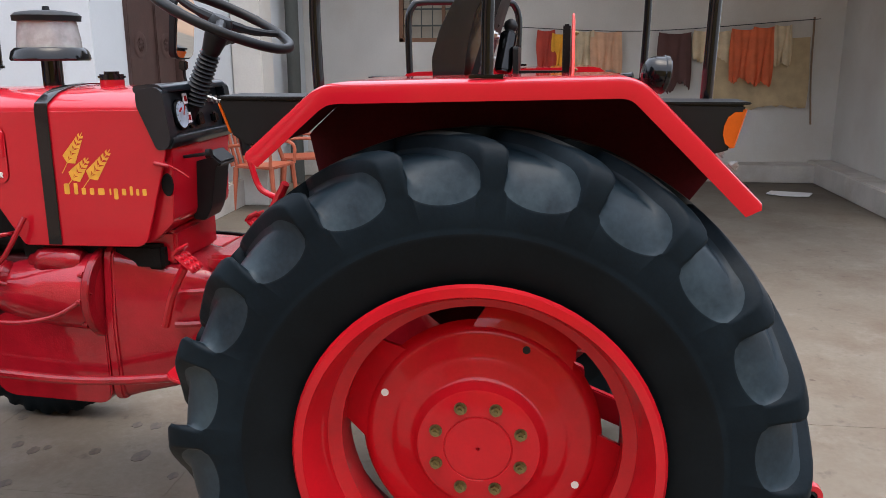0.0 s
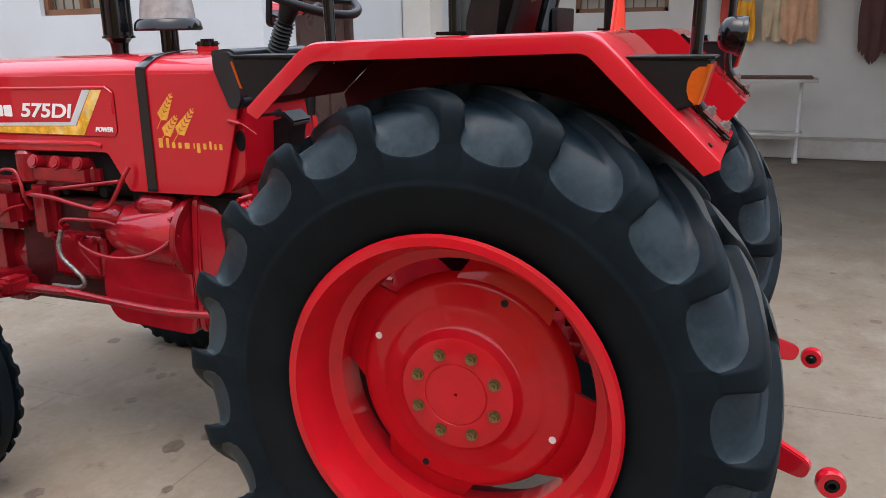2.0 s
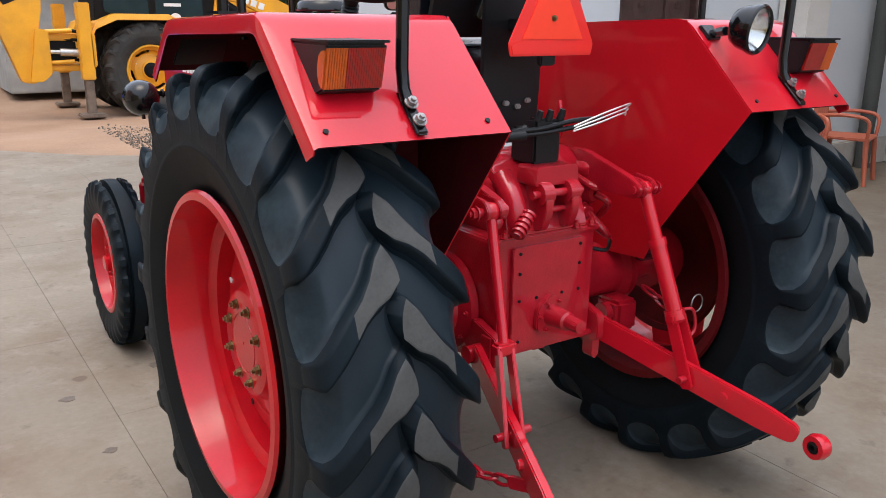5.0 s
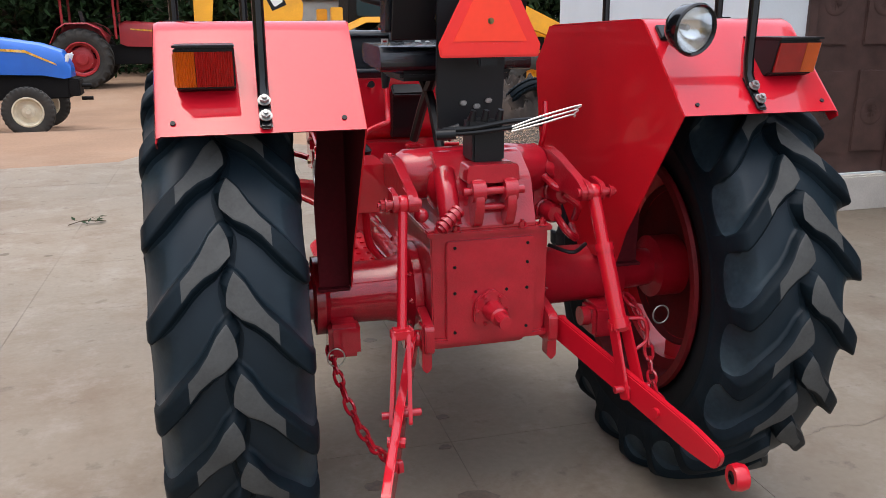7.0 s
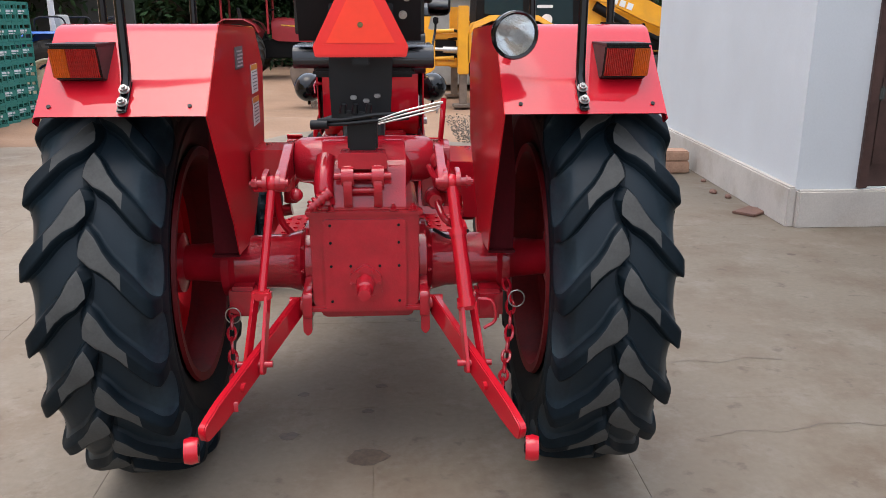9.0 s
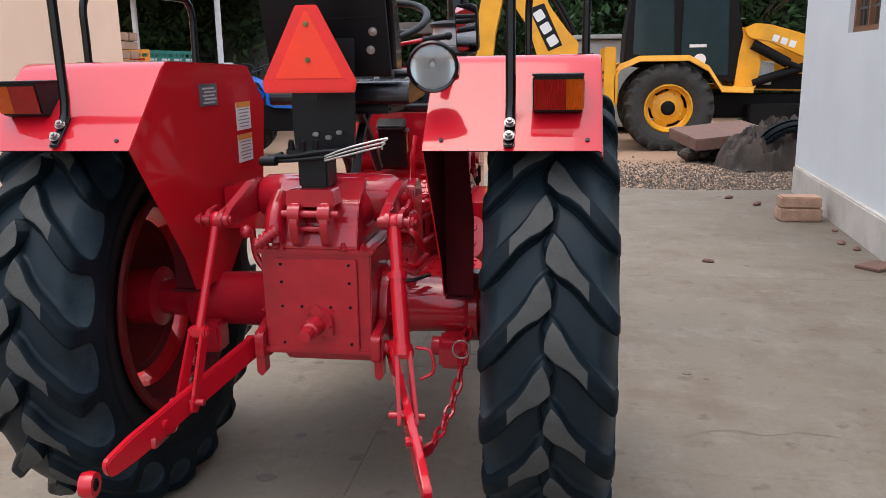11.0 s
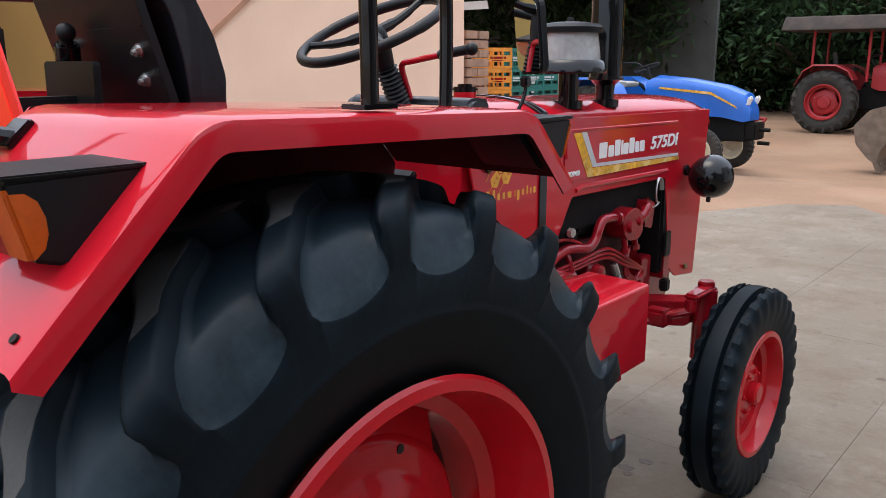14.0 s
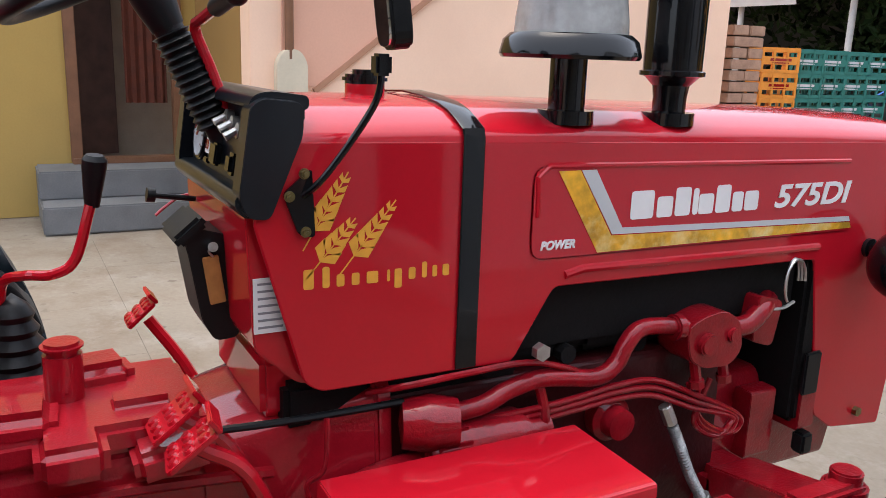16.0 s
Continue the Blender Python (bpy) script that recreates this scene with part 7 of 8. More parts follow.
prism(b, [(2.70, 1.20), (3.72, 1.98), (6.0, 3.72), (5.4, 3.95), (2.43, 3.95), (2.43, 1.24)], "x", -4.552, -4.535)
structure("wall_west_stair", b, SALMON_DEEP, "slightly raised pink stair panel on the wall", "wall panel")
b = B()
prism(b, [(2.68, 1.155), (6.0, 3.69), (6.0, 3.75), (2.66, 1.19)], "x", -4.553, -4.518)
structure("trim_stair", b, TRIM, "thin brown sloping edge on the salmon wall", "trim")
for k, (z0, z1, x1) in enumerate(((0.0, 0.22, -5.50), (0.22, 0.45, -5.85))):
    b = B()
    box(b, ((-6.35 + x1) / 2, 1.5, (z0 + z1) / 2), (x1 + 6.35, 1.34, z1 - z0), 0.012)
    structure("step_%d" % (k + 1), b, STEP, "grey stone entrance step", "step", 30)
d2 = tagged(new("door_2"), "open brown door with a dark red curtain", "door", "", "structure")
b = B()
for y in (1.16, 2.02):
    box(b, (-6.34, y, 1.53), (0.13, 0.09, 2.14), 0.006)
box(b, (-6.34, 1.59, 2.56), (0.13, 0.94, 0.09), 0.006)
box(b, (-6.33, 1.59, 0.475), (0.16, 0.94, 0.05), 0.006)
part("door_frame", b, FRAME, d2)
b = B()
rows = []
for k in range(25):
    y = 1.62 + 0.36 * k / 24
    xx = -6.62 + 0.02 * math.sin(k * 1.3)
    rows.append([(xx, y, 0.95), (xx + 0.006, y, 1.6), (xx, y, 2.4)])
loft(b, rows)
shell(b, 0.004)
part("curtain", b, CURTAIN, d2)
b = B()
box(b, (-6.95, 1.38, 1.45), (0.05, 0.42, 2.0), 0.004, (0, 0, 25))
part("door_leaf", b, DOOR, d2)
b = B()
box(b, (-7.6, 1.5, 1.5), (0.1, 3.0, 3.0))
structure("wall_west_hall", b, HALL, "grey wall inside the entrance", "wall")
# unseen sides and top, added to keep sky light out of the hall
b = B()
for y in (0.0, 3.0):
    box(b, (-7.06, y, 1.4), (0.96, 0.1, 2.8))
structure("hall_side_blocker", b, HALL, "unseen grey side wall added to darken the entrance", "wall")
structure("hall_top_blocker", box(B(), (-7.08, 1.5, 2.86), (1.0, 3.1, 0.1)), HALL, "unseen grey ceiling added to darken the entrance", "ceiling")

b = B()
tube(b, [(-4.49, 2.47, 4.2), (-4.49, 2.47, 1.40)], 0.032, 14, curved=False)
pipe = thing("downpipe", "brown wall downpipe ending in a pale plaster boss", "pipe")
part("pipe", b, FRAME, pipe)
b = B()
prism(b, rounded([(2.37, 1.10), (2.60, 1.10), (2.60, 1.38), (2.54, 1.47), (2.43, 1.47), (2.37, 1.38)], 0.05, 5), "x", -4.552, -4.46, 0.02, 3)
part("boss", b, IVORY, pipe)

# ---- porch things ----
def hanging(name, y0, y1, ztop, zbot, material, label, x=7.82, folds=5, ragged=0.06, seed=1):
    rnd = random.Random(seed)
    bb = B()
    n, rows = 28, 8
    ph = rnd.random() * 6
    grid = []
    for i in range(n + 1):
        u = i / n
        y = y0 + (y1 - y0) * u
        low = zbot + ragged * math.sin(u * 9 + ph) * 0.6 + ragged * rnd.uniform(-0.3, 0.3)
        col_ = []
        for j in range(rows + 1):
            v = j / rows
            z = ztop + (low - ztop) * v - 0.02 * math.sin(u * math.pi)
            xx = x + 0.022 * math.sin(u * folds * 6.28 + ph) * (0.3 + 0.7 * v) + 0.01 * math.sin(v * 5 + ph)
            col_.append((xx, y + 0.012 * math.sin(v * 4 + u * 8), z))
        grid.append(col_)
    loft(bb, grid)
    shell(bb, 0.006)
    return tagged(obj(name, bb, material, None, "", 60), label, "cloth", "washing on the line")


hanging("sacking", -1.95, -3.14, 1.66, 0.86, KHAKI, "large khaki sacking sheet hung on the porch wall", 7.86, 2, 0.05, 3)
hanging("washing", 0.02, -0.20, 1.76, 1.32, MAROON, "maroon cloth on the clothes line", 7.80, 3, 0.03, 4)
hanging("washing", -0.16, -0.34, 1.72, 1.30, MUSTARD, "mustard yellow cloth on the clothes line", 7.79, 3, 0.05, 5)
hanging("washing", -0.42, -0.66, 1.75, 1.30, SAND, "sand coloured cloth on the clothes line", 7.81, 3, 0.05, 6)
hanging("washing", -0.62, -0.98, 1.74, 1.28, PEACH, "peach cloth on the clothes line", 7.80, 4, 0.05, 7)
hanging("washing", -1.40, -1.78, 1.72, 1.10, UMBER, "dark umber cloth on the clothes line", 7.79, 3, 0.10, 8)
hanging("washing", -1.80, -2.25, 1.74, 1.42, SAND, "pale sand shawl on the clothes line", 7.80, 4, 0.06, 9)
hanging("washing", -2.22, -2.52, 1.76, 1.18, ORANGE_RED, "orange-red cloth on the clothes line", 7.78, 4, 0.06, 10)
hanging("washing", -2.46, -2.70, 1.78, 1.14, ORANGE_RED, "bright orange cloth with folds on the line", 7.76, 3, 0.05, 11)
hanging("washing", -2.70, -2.90, 1.80, 1.36, SAND, "cream towel on the clothes line", 7.78, 3, 0.05, 12)
b = B()
tube(b, [(7.80, 0.5, 1.80), (7.80, -1.2, 1.735), (7.80, -3.2, 1.86)], 0.005, 6)
tagged(obj("clothes_line", b, ROPE, None), "thin dark cord strung along the porch wall", "rope")
b = B()
tube(b, [(7.84, -3.14, 1.88), (7.83, -3.16, 1.2), (7.80, -3.20, 0.66)], 0.011, 8)
tagged(obj("wooden_stick", b, STICK, None), "bare stick hanging at the sacking's edge", "stick")

# light metal table on the porch
tb = thing("porch_table", "low grey table with thin metal legs on the porch", "table", (6.2, 0.34, 0))
for k in range(5):
    b = B()
    box(b, (-0.24 + 0.12 * k, 0, 0.542), (0.112, 0.70, 0.020), 0.004)
    part("tabletop_board", b, PLINTH, tb)
for x in (-0.24, 0.24):
    for y in (-0.27, 0.27):
        b = B()
        cyl(b, (x, y * 0.75, 0), (x, y, 0.535), 0.012, n=10)
        part("leg", b, POLE, tb)
for y in (-0.27, 0.27):
    b = B()
    cyl(b, (-0.24, y, 0.50), (0.24, y, 0.50), 0.010, n=8)
    part("rail", b, POLE, tb)
st_tb = thing("work_stand", "grey stand with a dark cloth by the porch wall", "stand", (7.3, -0.42, 0))
part("top", box(B(), (0, 0, 0.87), (0.42, 1.22, 0.035), 0.006), PLINTH, st_tb)
part("cloth", box(B(), (0, 0.02, 0.898), (0.40, 1.16, 0.022), 0.009), UMBER, st_tb, "dark folded cloth")
for y in (-0.45, 0.18):
    part("post", cyl(B(), (0, y, 0.02), (0, y, 0.855), 0.020, n=10), POLE, st_tb)
    part("foot", box(B(), (0, y, 0.012), (0.36, 0.06, 0.024), 0.006), POLE, st_tb)
part("shelf", box(B(), (0, -0.13, 0.30), (0.30, 0.74, 0.025), 0.005), PLINTH, st_tb)


def plastic_chair(at, rz):
    ch = thing("plastic_chair", "red-brown moulded plastic chair on the porch", "chair", at, rz, "porch chairs")
    bb = B()
    prism(bb, rounded([(-0.22, -0.22), (0.22, -0.22), (0.24, 0.22), (-0.24, 0.22)], 0.05), "z", 0.41, 0.435, 0.008)
    part("seat", bb, CHAIR, ch)
    bb = B()
    for k in range(5):
        x = -0.16 + 0.08 * k
        tube(bb, [(x, -0.21, 0.43), (x * 1.05, -0.255, 0.62), (x * 1.05, -0.29, 0.80)], 0.016, 8)
    tube(bb, [(-0.23, -0.21, 0.43), (-0.24, -0.26, 0.62), (-0.21, -0.29, 0.80), (0, -0.30, 0.85), (0.21, -0.29, 0.80), (0.24, -0.26, 0.62), (0.23, -0.21, 0.43)], 0.02, 10)
    part("backrest", bb, CHAIR, ch)
    for x in (-1, 1):
        for y in (-1, 1):
            bb = B()
            tube(bb, [(x * 0.21, y * 0.19, 0.42), (x * 0.235, y * 0.225, 0.0)], 0.022, 8, curved=False, radii=[0.026, 0.020])
            part("leg", bb, CHAIR, ch)
        bb = B()
        tube(bb, [(x * 0.235, -0.24, 0.62), (x * 0.265, 0.0, 0.64), (x * 0.255, 0.19, 0.60), (x * 0.24, 0.20, 0.42)], 0.017, 8)
        part("armrest", bb, CHAIR, ch)
    return ch


plastic_chair((6.05, 2.45, 0), 200)
plastic_chair((5.35, 2.62, 0), 170)
b = B()
prism(b, [(-0.22, -0.12), (0.20, -0.16), (0.26, 0.02), (0.10, 0.13), (-0.16, 0.10)], "z", 0.0, 0.012, 0.004)
sheet = tagged(obj("paper_sheet", b, STICKER, None), "crumpled pale sheet lying on the porch floor", "paper")
sheet.matrix_basis = pose(6.7, -2.75, 0, 0, 0, 80)

# ---- things in the yard and beyond ----
def tree_mesh(seed, rx, rz, n):
    rs = np.random.RandomState(seed)
    clumps = rs.normal(0, 1, (46, 3))
    clumps /= np.linalg.norm(clumps, axis=1)[:, None]
    clumps *= (rs.rand(46, 1) ** 0.45) * np.array([rx, rx, rz])
    idx = rs.randint(0, 46, n)
    c = clumps[idx] + rs.normal(0, 1, (n, 3)) * np.array([rx, rx, rz]) * 0.16
    size = rs.uniform(0.06, 0.14, n)
    a = rs.normal(0, 1, (n, 3))
    a /= np.linalg.norm(a, axis=1)[:, None]
    d = np.cross(a, rs.normal(0, 1, (n, 3)))
    d /= np.linalg.norm(d, axis=1)[:, None]
    e = np.cross(a, d)
    V = np.concatenate([c[:, None] - a[:, None] * size[:, None, None] * 1.3, c[:, None] + d[:, None] * size[:, None, None] * 0.5 + e[:, None] * 0.1 * size[:, None, None],
                        c[:, None] + a[:, None] * size[:, None, None] * 1.3, c[:, None] - d[:, None] * size[:, None, None] * 0.5 + e[:, None] * 0.1 * size[:, None, None]], 1).reshape(-1, 3)
    me = bpy.data.meshes.new("crown")
    me.from_pydata(V.tolist(), [], np.arange(n * 4).reshape(-1, 4).tolist())
    me.materials.append(LEAF)
    return me, clumps


def tree(at, seed, rx, rz, trunk, n=10500):
    t = thing("tree", "broad leafy green tree behind the yard", "tree", at, 0, "trees behind the yard")
    me, clumps = tree_mesh(seed, rx, rz, n)
    cr = new("crown", me)
    cr.parent = t
    cr.matrix_basis = Matrix.Translation((0, 0, trunk + rz * 0.7))
    bb = B()
    rnd = random.Random(seed)
    tube(bb, [(0, 0, -0.1), (0.1, 0.05, trunk * 0.5), (rnd.uniform(-.2, .2), 0.1, trunk), (0.1, 0, trunk + rz)], 0.2, 10, radii=[0.26, 0.2, 0.16, 0.08])
    for k in range(9):
        e = Vector(clumps[k * 4]) + Vector((0, 0, trunk + rz * 0.7))
        s = Vector((0, 0, trunk * rnd.uniform(0.7, 1.1)))
        tube(bb, [s, s.lerp(e, 0.5) + Vector((0, 0, 0.3)), e], 0.06, 6, radii=[0.09, 0.06, 0.025])
    part("trunk", bb, BARK, t)
    return t


k = 0
for x, y, rx, rz, tr in ((-16, 19, 4.0, 3.4, 1.4), (-11.5, 23.5, 4.2, 3.6, 1.6), (-6.5, 25.5, 4.0, 3.6, 1.5), (-2.0, 24.5, 3.8, 3.4, 1.4), (2.5, 26, 4.2, 3.6, 1.5), (7.5, 24.5, 4.2, 3.4, 1.4), (12.5, 26, 4.4, 3.8, 1.6), (17.5, 23, 4.2, 3.6, 1.4),
                         (-21, 14, 4.4, 3.8, 1.8), (-9.0, 16.5, 2.6, 2.4, 1.6), (5.0, 20.5, 3.0, 2.6, 1.2), (22, 18, 4.4, 3.8, 1.6), (0.4, 21.5, 2.6, 2.4, 1.0)):
    k += 1
    tree((x, y, -0.03), 30 + k, rx, rz, tr)
b = B()
rs = np.random.RandomState(5)
n = 52000
ang = rs.rand(n)
c = np.stack([-30 + 60 * ang, 27.5 + rs.normal(0, 0.9, n) - 8 * np.abs(ang - 0.5), rs.rand(n) ** 0.8 * 4.6 * (0.75 + 0.25 * np.sin(ang * 60))], 1)
size = rs.uniform(0.09, 0.20, n)
a = rs.normal(0, 1, (n, 3)); a /= np.linalg.norm(a, axis=1)[:, None]
d = np.cross(a, rs.normal(0, 1, (n, 3))); d /= np.linalg.norm(d, axis=1)[:, None]
V = np.stack([c - a * size[:, None] * 1.3, c + d * size[:, None] * 0.5, c + a * size[:, None] * 1.3, c - d * size[:, None] * 0.5], 1).reshape(-1, 3)
b.free()
me = bpy.data.meshes.new("hedge")
me.from_pydata(V.tolist(), [], np.arange(n * 4).reshape(-1, 4).tolist())
me.materials.append(LEAF)
tagged(new("hedge", me), "dense dark green scrub behind the yard", "scrub", "", "stuff")

# far wood behind the trees
rs = np.random.RandomState(11)
n = 30000
ang = rs.rand(n)
c = np.stack([-45 + 90 * ang, 34 + rs.normal(0, 1.2, n) - 14 * np.abs(ang - 0.5), rs.rand(n) ** 0.75 * (8.0 + 2.0 * np.sin(ang * 43) + 1.2 * np.sin(ang * 117))], 1)
size = rs.uniform(0.22, 0.48, n)
a = rs.normal(0, 1, (n, 3))
a /= np.linalg.norm(a, axis=1)[:, None]
d = np.cross(a, rs.normal(0, 1, (n, 3)))
d /= np.linalg.norm(d, axis=1)[:, None]
V = np.stack([c - a * size[:, None] * 1.3, c + d * size[:, None] * 0.6, c + a * size[:, None] * 1.3, c - d * size[:, None] * 0.6], 1).reshape(-1, 3)
me = bpy.data.meshes.new("far_wood")
me.from_pydata(V.tolist(), [], np.arange(n * 4).reshape(-1, 4).tolist())
me.materials.append(LEAF)
tagged(new("far_wood", me), "dark green wood far behind the yard", "wood", "", "stuff")

# ---- blue tractor ----
def small_tractor(name, label, paint, rim_paint, at, rz, canopy=False):
    t = thing(name, label, "tractor", at, rz, "parked tractors")
    for side in (-1, 1):
        w = rear_wheel(t, side, paint=rim_paint, bolts=False, rubber=FAR_TYRE)
        w.matrix_basis = pose(side * 0.64, 0, 0.665, 0, 0, 0 if side > 0 else 180)
        f = front_wheel(t, rim_paint, rubber=FAR_TYRE)
        f.matrix_basis = pose(side * 0.66, 1.92, 0.372, 0, 0, 0 if side > 0 else 180)
    bb = B()
    secs = []
    for y, zt, w, zb in ((0.80, 1.44, 0.27, 0.98), (0.95, 1.50, 0.28, 0.92), (1.5, 1.46, 0.27, 0.90), (2.1, 1.36, 0.26, 0.88), (2.40, 1.25, 0.235, 0.82), (2.50, 1.05, 0.20, 0.84)):
        half = [(w * 0.98, zb), (w, (zt + zb) / 2), (w * 0.96, zt - 0.10), (w * 0.8, zt - 0.035), (w * 0.4, zt - 0.006), (0, zt)]
        secs.append([(-x, y, z) for x, z in half] + [(x, y, z) for x, z in half[-2::-1]])
    loft(bb, secs)
    bb.faces.new([v for v in bb.verts if abs(v.co.y - 2.50) < 1e-4][:11])
    shell(bb, 0.01)
    hd = part("hood", bb, paint, t)
    for side in (-1, 1):
        bb = B()
        box(bb, (side * 0.16, 2.46, 1.13), (0.10, 0.06, 0.15), 0.02, (-22, 0, 0))
        part("headlamp", bb, STICKER, hd)
        bb = B()
        prism(bb, [(1.05, 1.32), (1.9, 1.26), (2.3, 1.06), (2.33, 1.02), (1.9, 1.22), (1.05, 1.29)], "x", side * 0.279, side * 0.284)
        part("side_stripe", bb, DEC_YELLOW, hd)
        bb = B()
        path = [(-0.62, 1.02), (-0.45, 1.34), (-0.25, 1.46), (0.2, 1.46), (0.45, 1.34), (0.56, 1.15)]
        rows = [[(side * 0.36, y, z), (side * 0.80, y, z), (side * 0.82, y, z - 0.03)] for y, z in path]
        loft(bb, rows)
        shell(bb, 0.006)
        part("fender", bb, paint, t)
        bb = B()
        prism(bb, [(-0.5, 1.2), (-0.25, 1.46), (0.2, 1.46), (0.55, 1.15), (0.4, 0.8), (-0.3, 0.75)], "x", side * 0.36, side * 0.366)
        part("fender_side", bb, paint, t)
    bb = B()
    prism(bb, [(0.4, 0.5), (2.45, 0.52), (2.45, 0.85), (1.0, 1.0), (0.4, 0.9)], "x", -0.19, 0.19, 0.02)
    box(bb, (0, 0.1, 0.7), (0.4, 0.7, 0.42), 0.03)
    cyl(bb, (-0.6, 0, 0.665), (0.6, 0, 0.665), 0.09)
    box(bb, (0, 1.92, 0.52), (1.1, 0.12, 0.10), 0.02)
    box(bb, (0, 2.52, 0.68), (0.40, 0.16, 0.26), 0.02)
    part("chassis", bb, ENGINE_BLACK, t)
    bb = B()
    prism(bb, rounded([(0.02, 1.3), (0.42, 1.3), (0.44, 1.38), (0.10, 1.40), (0.04, 1.72), (-0.04, 1.72)], 0.03), "x", -0.22, 0.22, 0.03)
    part("seat", bb, HUT if not canopy else VINYL, t)
    bb = B()
    cc = Vector((0, 0.68, 1.62))
    rg = [cc + Vector((0.2 * math.cos(2 * math.pi * i / 32), 0.19 * math.sin(2 * math.pi * i / 32), 0.07 * math.sin(2 * math.pi * i / 32))) for i in range(32)]
    tube(bb, rg, 0.014, 8, closed=True)
    cyl(bb, cc, (0, 0.82, 1.3), 0.02)
    part("steering_wheel", bb, PLASTIC, t)
    for side in (-1, 1):
        bb = B()
        if canopy:
            cyl(bb, (side * 0.55, -0.35, 1.3), (side * 0.55, -0.35, 2.2), 0.03, n=10)
            cyl(bb, (side * 0.5, 0.75, 1.1), (side * 0.5, 0.75, 2.2), 0.03, n=10)
            part("canopy_post", bb, paint, t)
        else:
            tube(bb, [(side * 0.6, -0.2, 1.45), (side * 0.6, -0.2, 1.62), (side * 0.6, -0.1, 1.68), (side * 0.6, 0.2, 1.68), (side * 0.6, 0.28, 1.6), (side * 0.6, 0.3, 1.45)], 0.014, 8)
            part("handrail", bb, PLASTIC, t)
    if canopy:
        bb = B()
        prism(bb, rounded([(-0.95, 2.16), (0.95, 2.16), (0.70, 2.46), (-0.70, 2.46)], 0.05), "y", -0.95, 1.35, 0.02)
        part("canopy", bb, TARP, t)
    bb = B()
    for side in (-1, 1):
        cyl(bb, (0, 2.58, 0.6 + 0.1 * side), (0, 2.75, 0.6 + 0.1 * side), 0.03)
    part("nose_bar", bb, ENGINE_BLACK, t)
    return t


small_tractor("blue_tractor", "glossy blue tractor with cream front wheels on the earth", BLUE, CREAM, (-5.40, 11.88, -0.225), -90)
small_tractor("red_tractor", "faded red tractor under a dark canopy", OLD_RED, OLD_RED, (-3.65, 18.78, -0.035), -90, True)

# implement frame behind the red tractor
imp = thing("plough_frame", "faded red plough frame standing on the earth", "plough", (-6.05, 18.5, -0.035))
for p, q_ in (((0, 0, 0.2), (0.9, 0, 0.2)), ((0, 0, 0.2), (0.3, 0, 0.8)), ((0.9, 0, 0.2), (0.3, 0, 0.8)), ((0, 0.5, 0.2), (0.9, 0.5, 0.2)), ((0, 0, 0.0), (0, 0.5, 0.2)), ((0.9, 0, 0.0), (0.9, 0.5, 0.2))):
    b = B()
    cyl(b, p, q_, 0.035, n=8)
    part("frame_bar", b, OLD_RED, imp)

# ---- backhoe loader, facing +x ----
bh = thing("backhoe_loader", "yellow backhoe loader with black tyres and a raised boom", "digger", (2.55, 14.32, -0.245))
bh.scale = (1.09, 1.09, 1.09)


def bpart(name, bm, m, label="", parent=None):
    return part(name, bm, m, parent or bh, label)


for side in (-1, 1):
    w = rear_wheel(bh, side, R=0.72, half=0.21, paint=YELLOW, bolts=False, rubber=FAR_TYRE)
    w.matrix_basis = pose(0, side * 0.80, 0.72, 0, 0, 90 * side)
    w.scale = (1, 1.06, 1.06)
    hb = B()
    lathe(hb, [(0, 0.115), (0.07, 0.112), (0.085, 0.10), (0.115, 0.085), (0.115, 0.06), (0, 0.06)], n=32)
    part("hub", hb, ENGINE_BLACK, w, "black wheel hub")
    f = front_wheel(bh, YELLOW, R=0.46, half=0.15, rubber=FAR_TYRE)
    f.matrix_basis = pose(2.55, side * 0.82, 0.46, 0, 0, 90 * side)
b = B()
box(b, (1.25, 0, 0.72), (3.6, 0.8, 0.40), 0.03)
box(b, (1.9, -0.62, 0.55), (1.15, 0.5, 0.42), 0.03)
bpart("chassis", b, ENGINE_BLACK)
b = B()
prism(b, rounded([(1.25, 1.0), (3.0, 0.95), (3.05, 1.42), (2.6, 1.62), (1.3, 1.74)], 0.08), "y", -0.42, 0.42, 0.04)
hood_b = bpart("bonnet", b, YELLOW)
b = B()
box(b, (1.6, -0.45, 1.33), (0.36, 0.06, 0.30), 0.02)
part("work_lamp", b, STICKER, hood_b)
b = B()
prism(b, rounded([(1.42, 1.02), (2.95, 0.98), (2.98, 1.22), (1.45, 1.30)], 0.03), "y", -0.436, -0.425, 0.003)
part("side_grille", b, ENGINE_BLACK, hood_b)
for side in (-1, 1):
    b = B()
    path = [(-0.95, 1.20), (-0.82, 1.46), (-0.50, 1.60), (0.30, 1.60), (0.62, 1.42), (0.85, 1.08), (1.35, 1.06)]
    rows = [[(x, side * 0.45, z), (x, side * 1.02, z), (x, side * 1.04, z - 0.09), (x, side * 1.00, z - 0.10)] for x, z in path]
    loft(b, rows)
    shell(b, 0.02)
    bpart("fender", b, YELLOW)
b = B()
prism(b, rounded([(-0.75, 1.45), (1.25, 1.10), (1.32, 1.35), (1.05, 2.75), (-0.60, 2.75), (-0.72, 2.0)], 0.05), "y", -0.62, 0.62, 0.03)
cab = bpart("cab", b, ENGINE_BLACK, "black framed operator's cab")
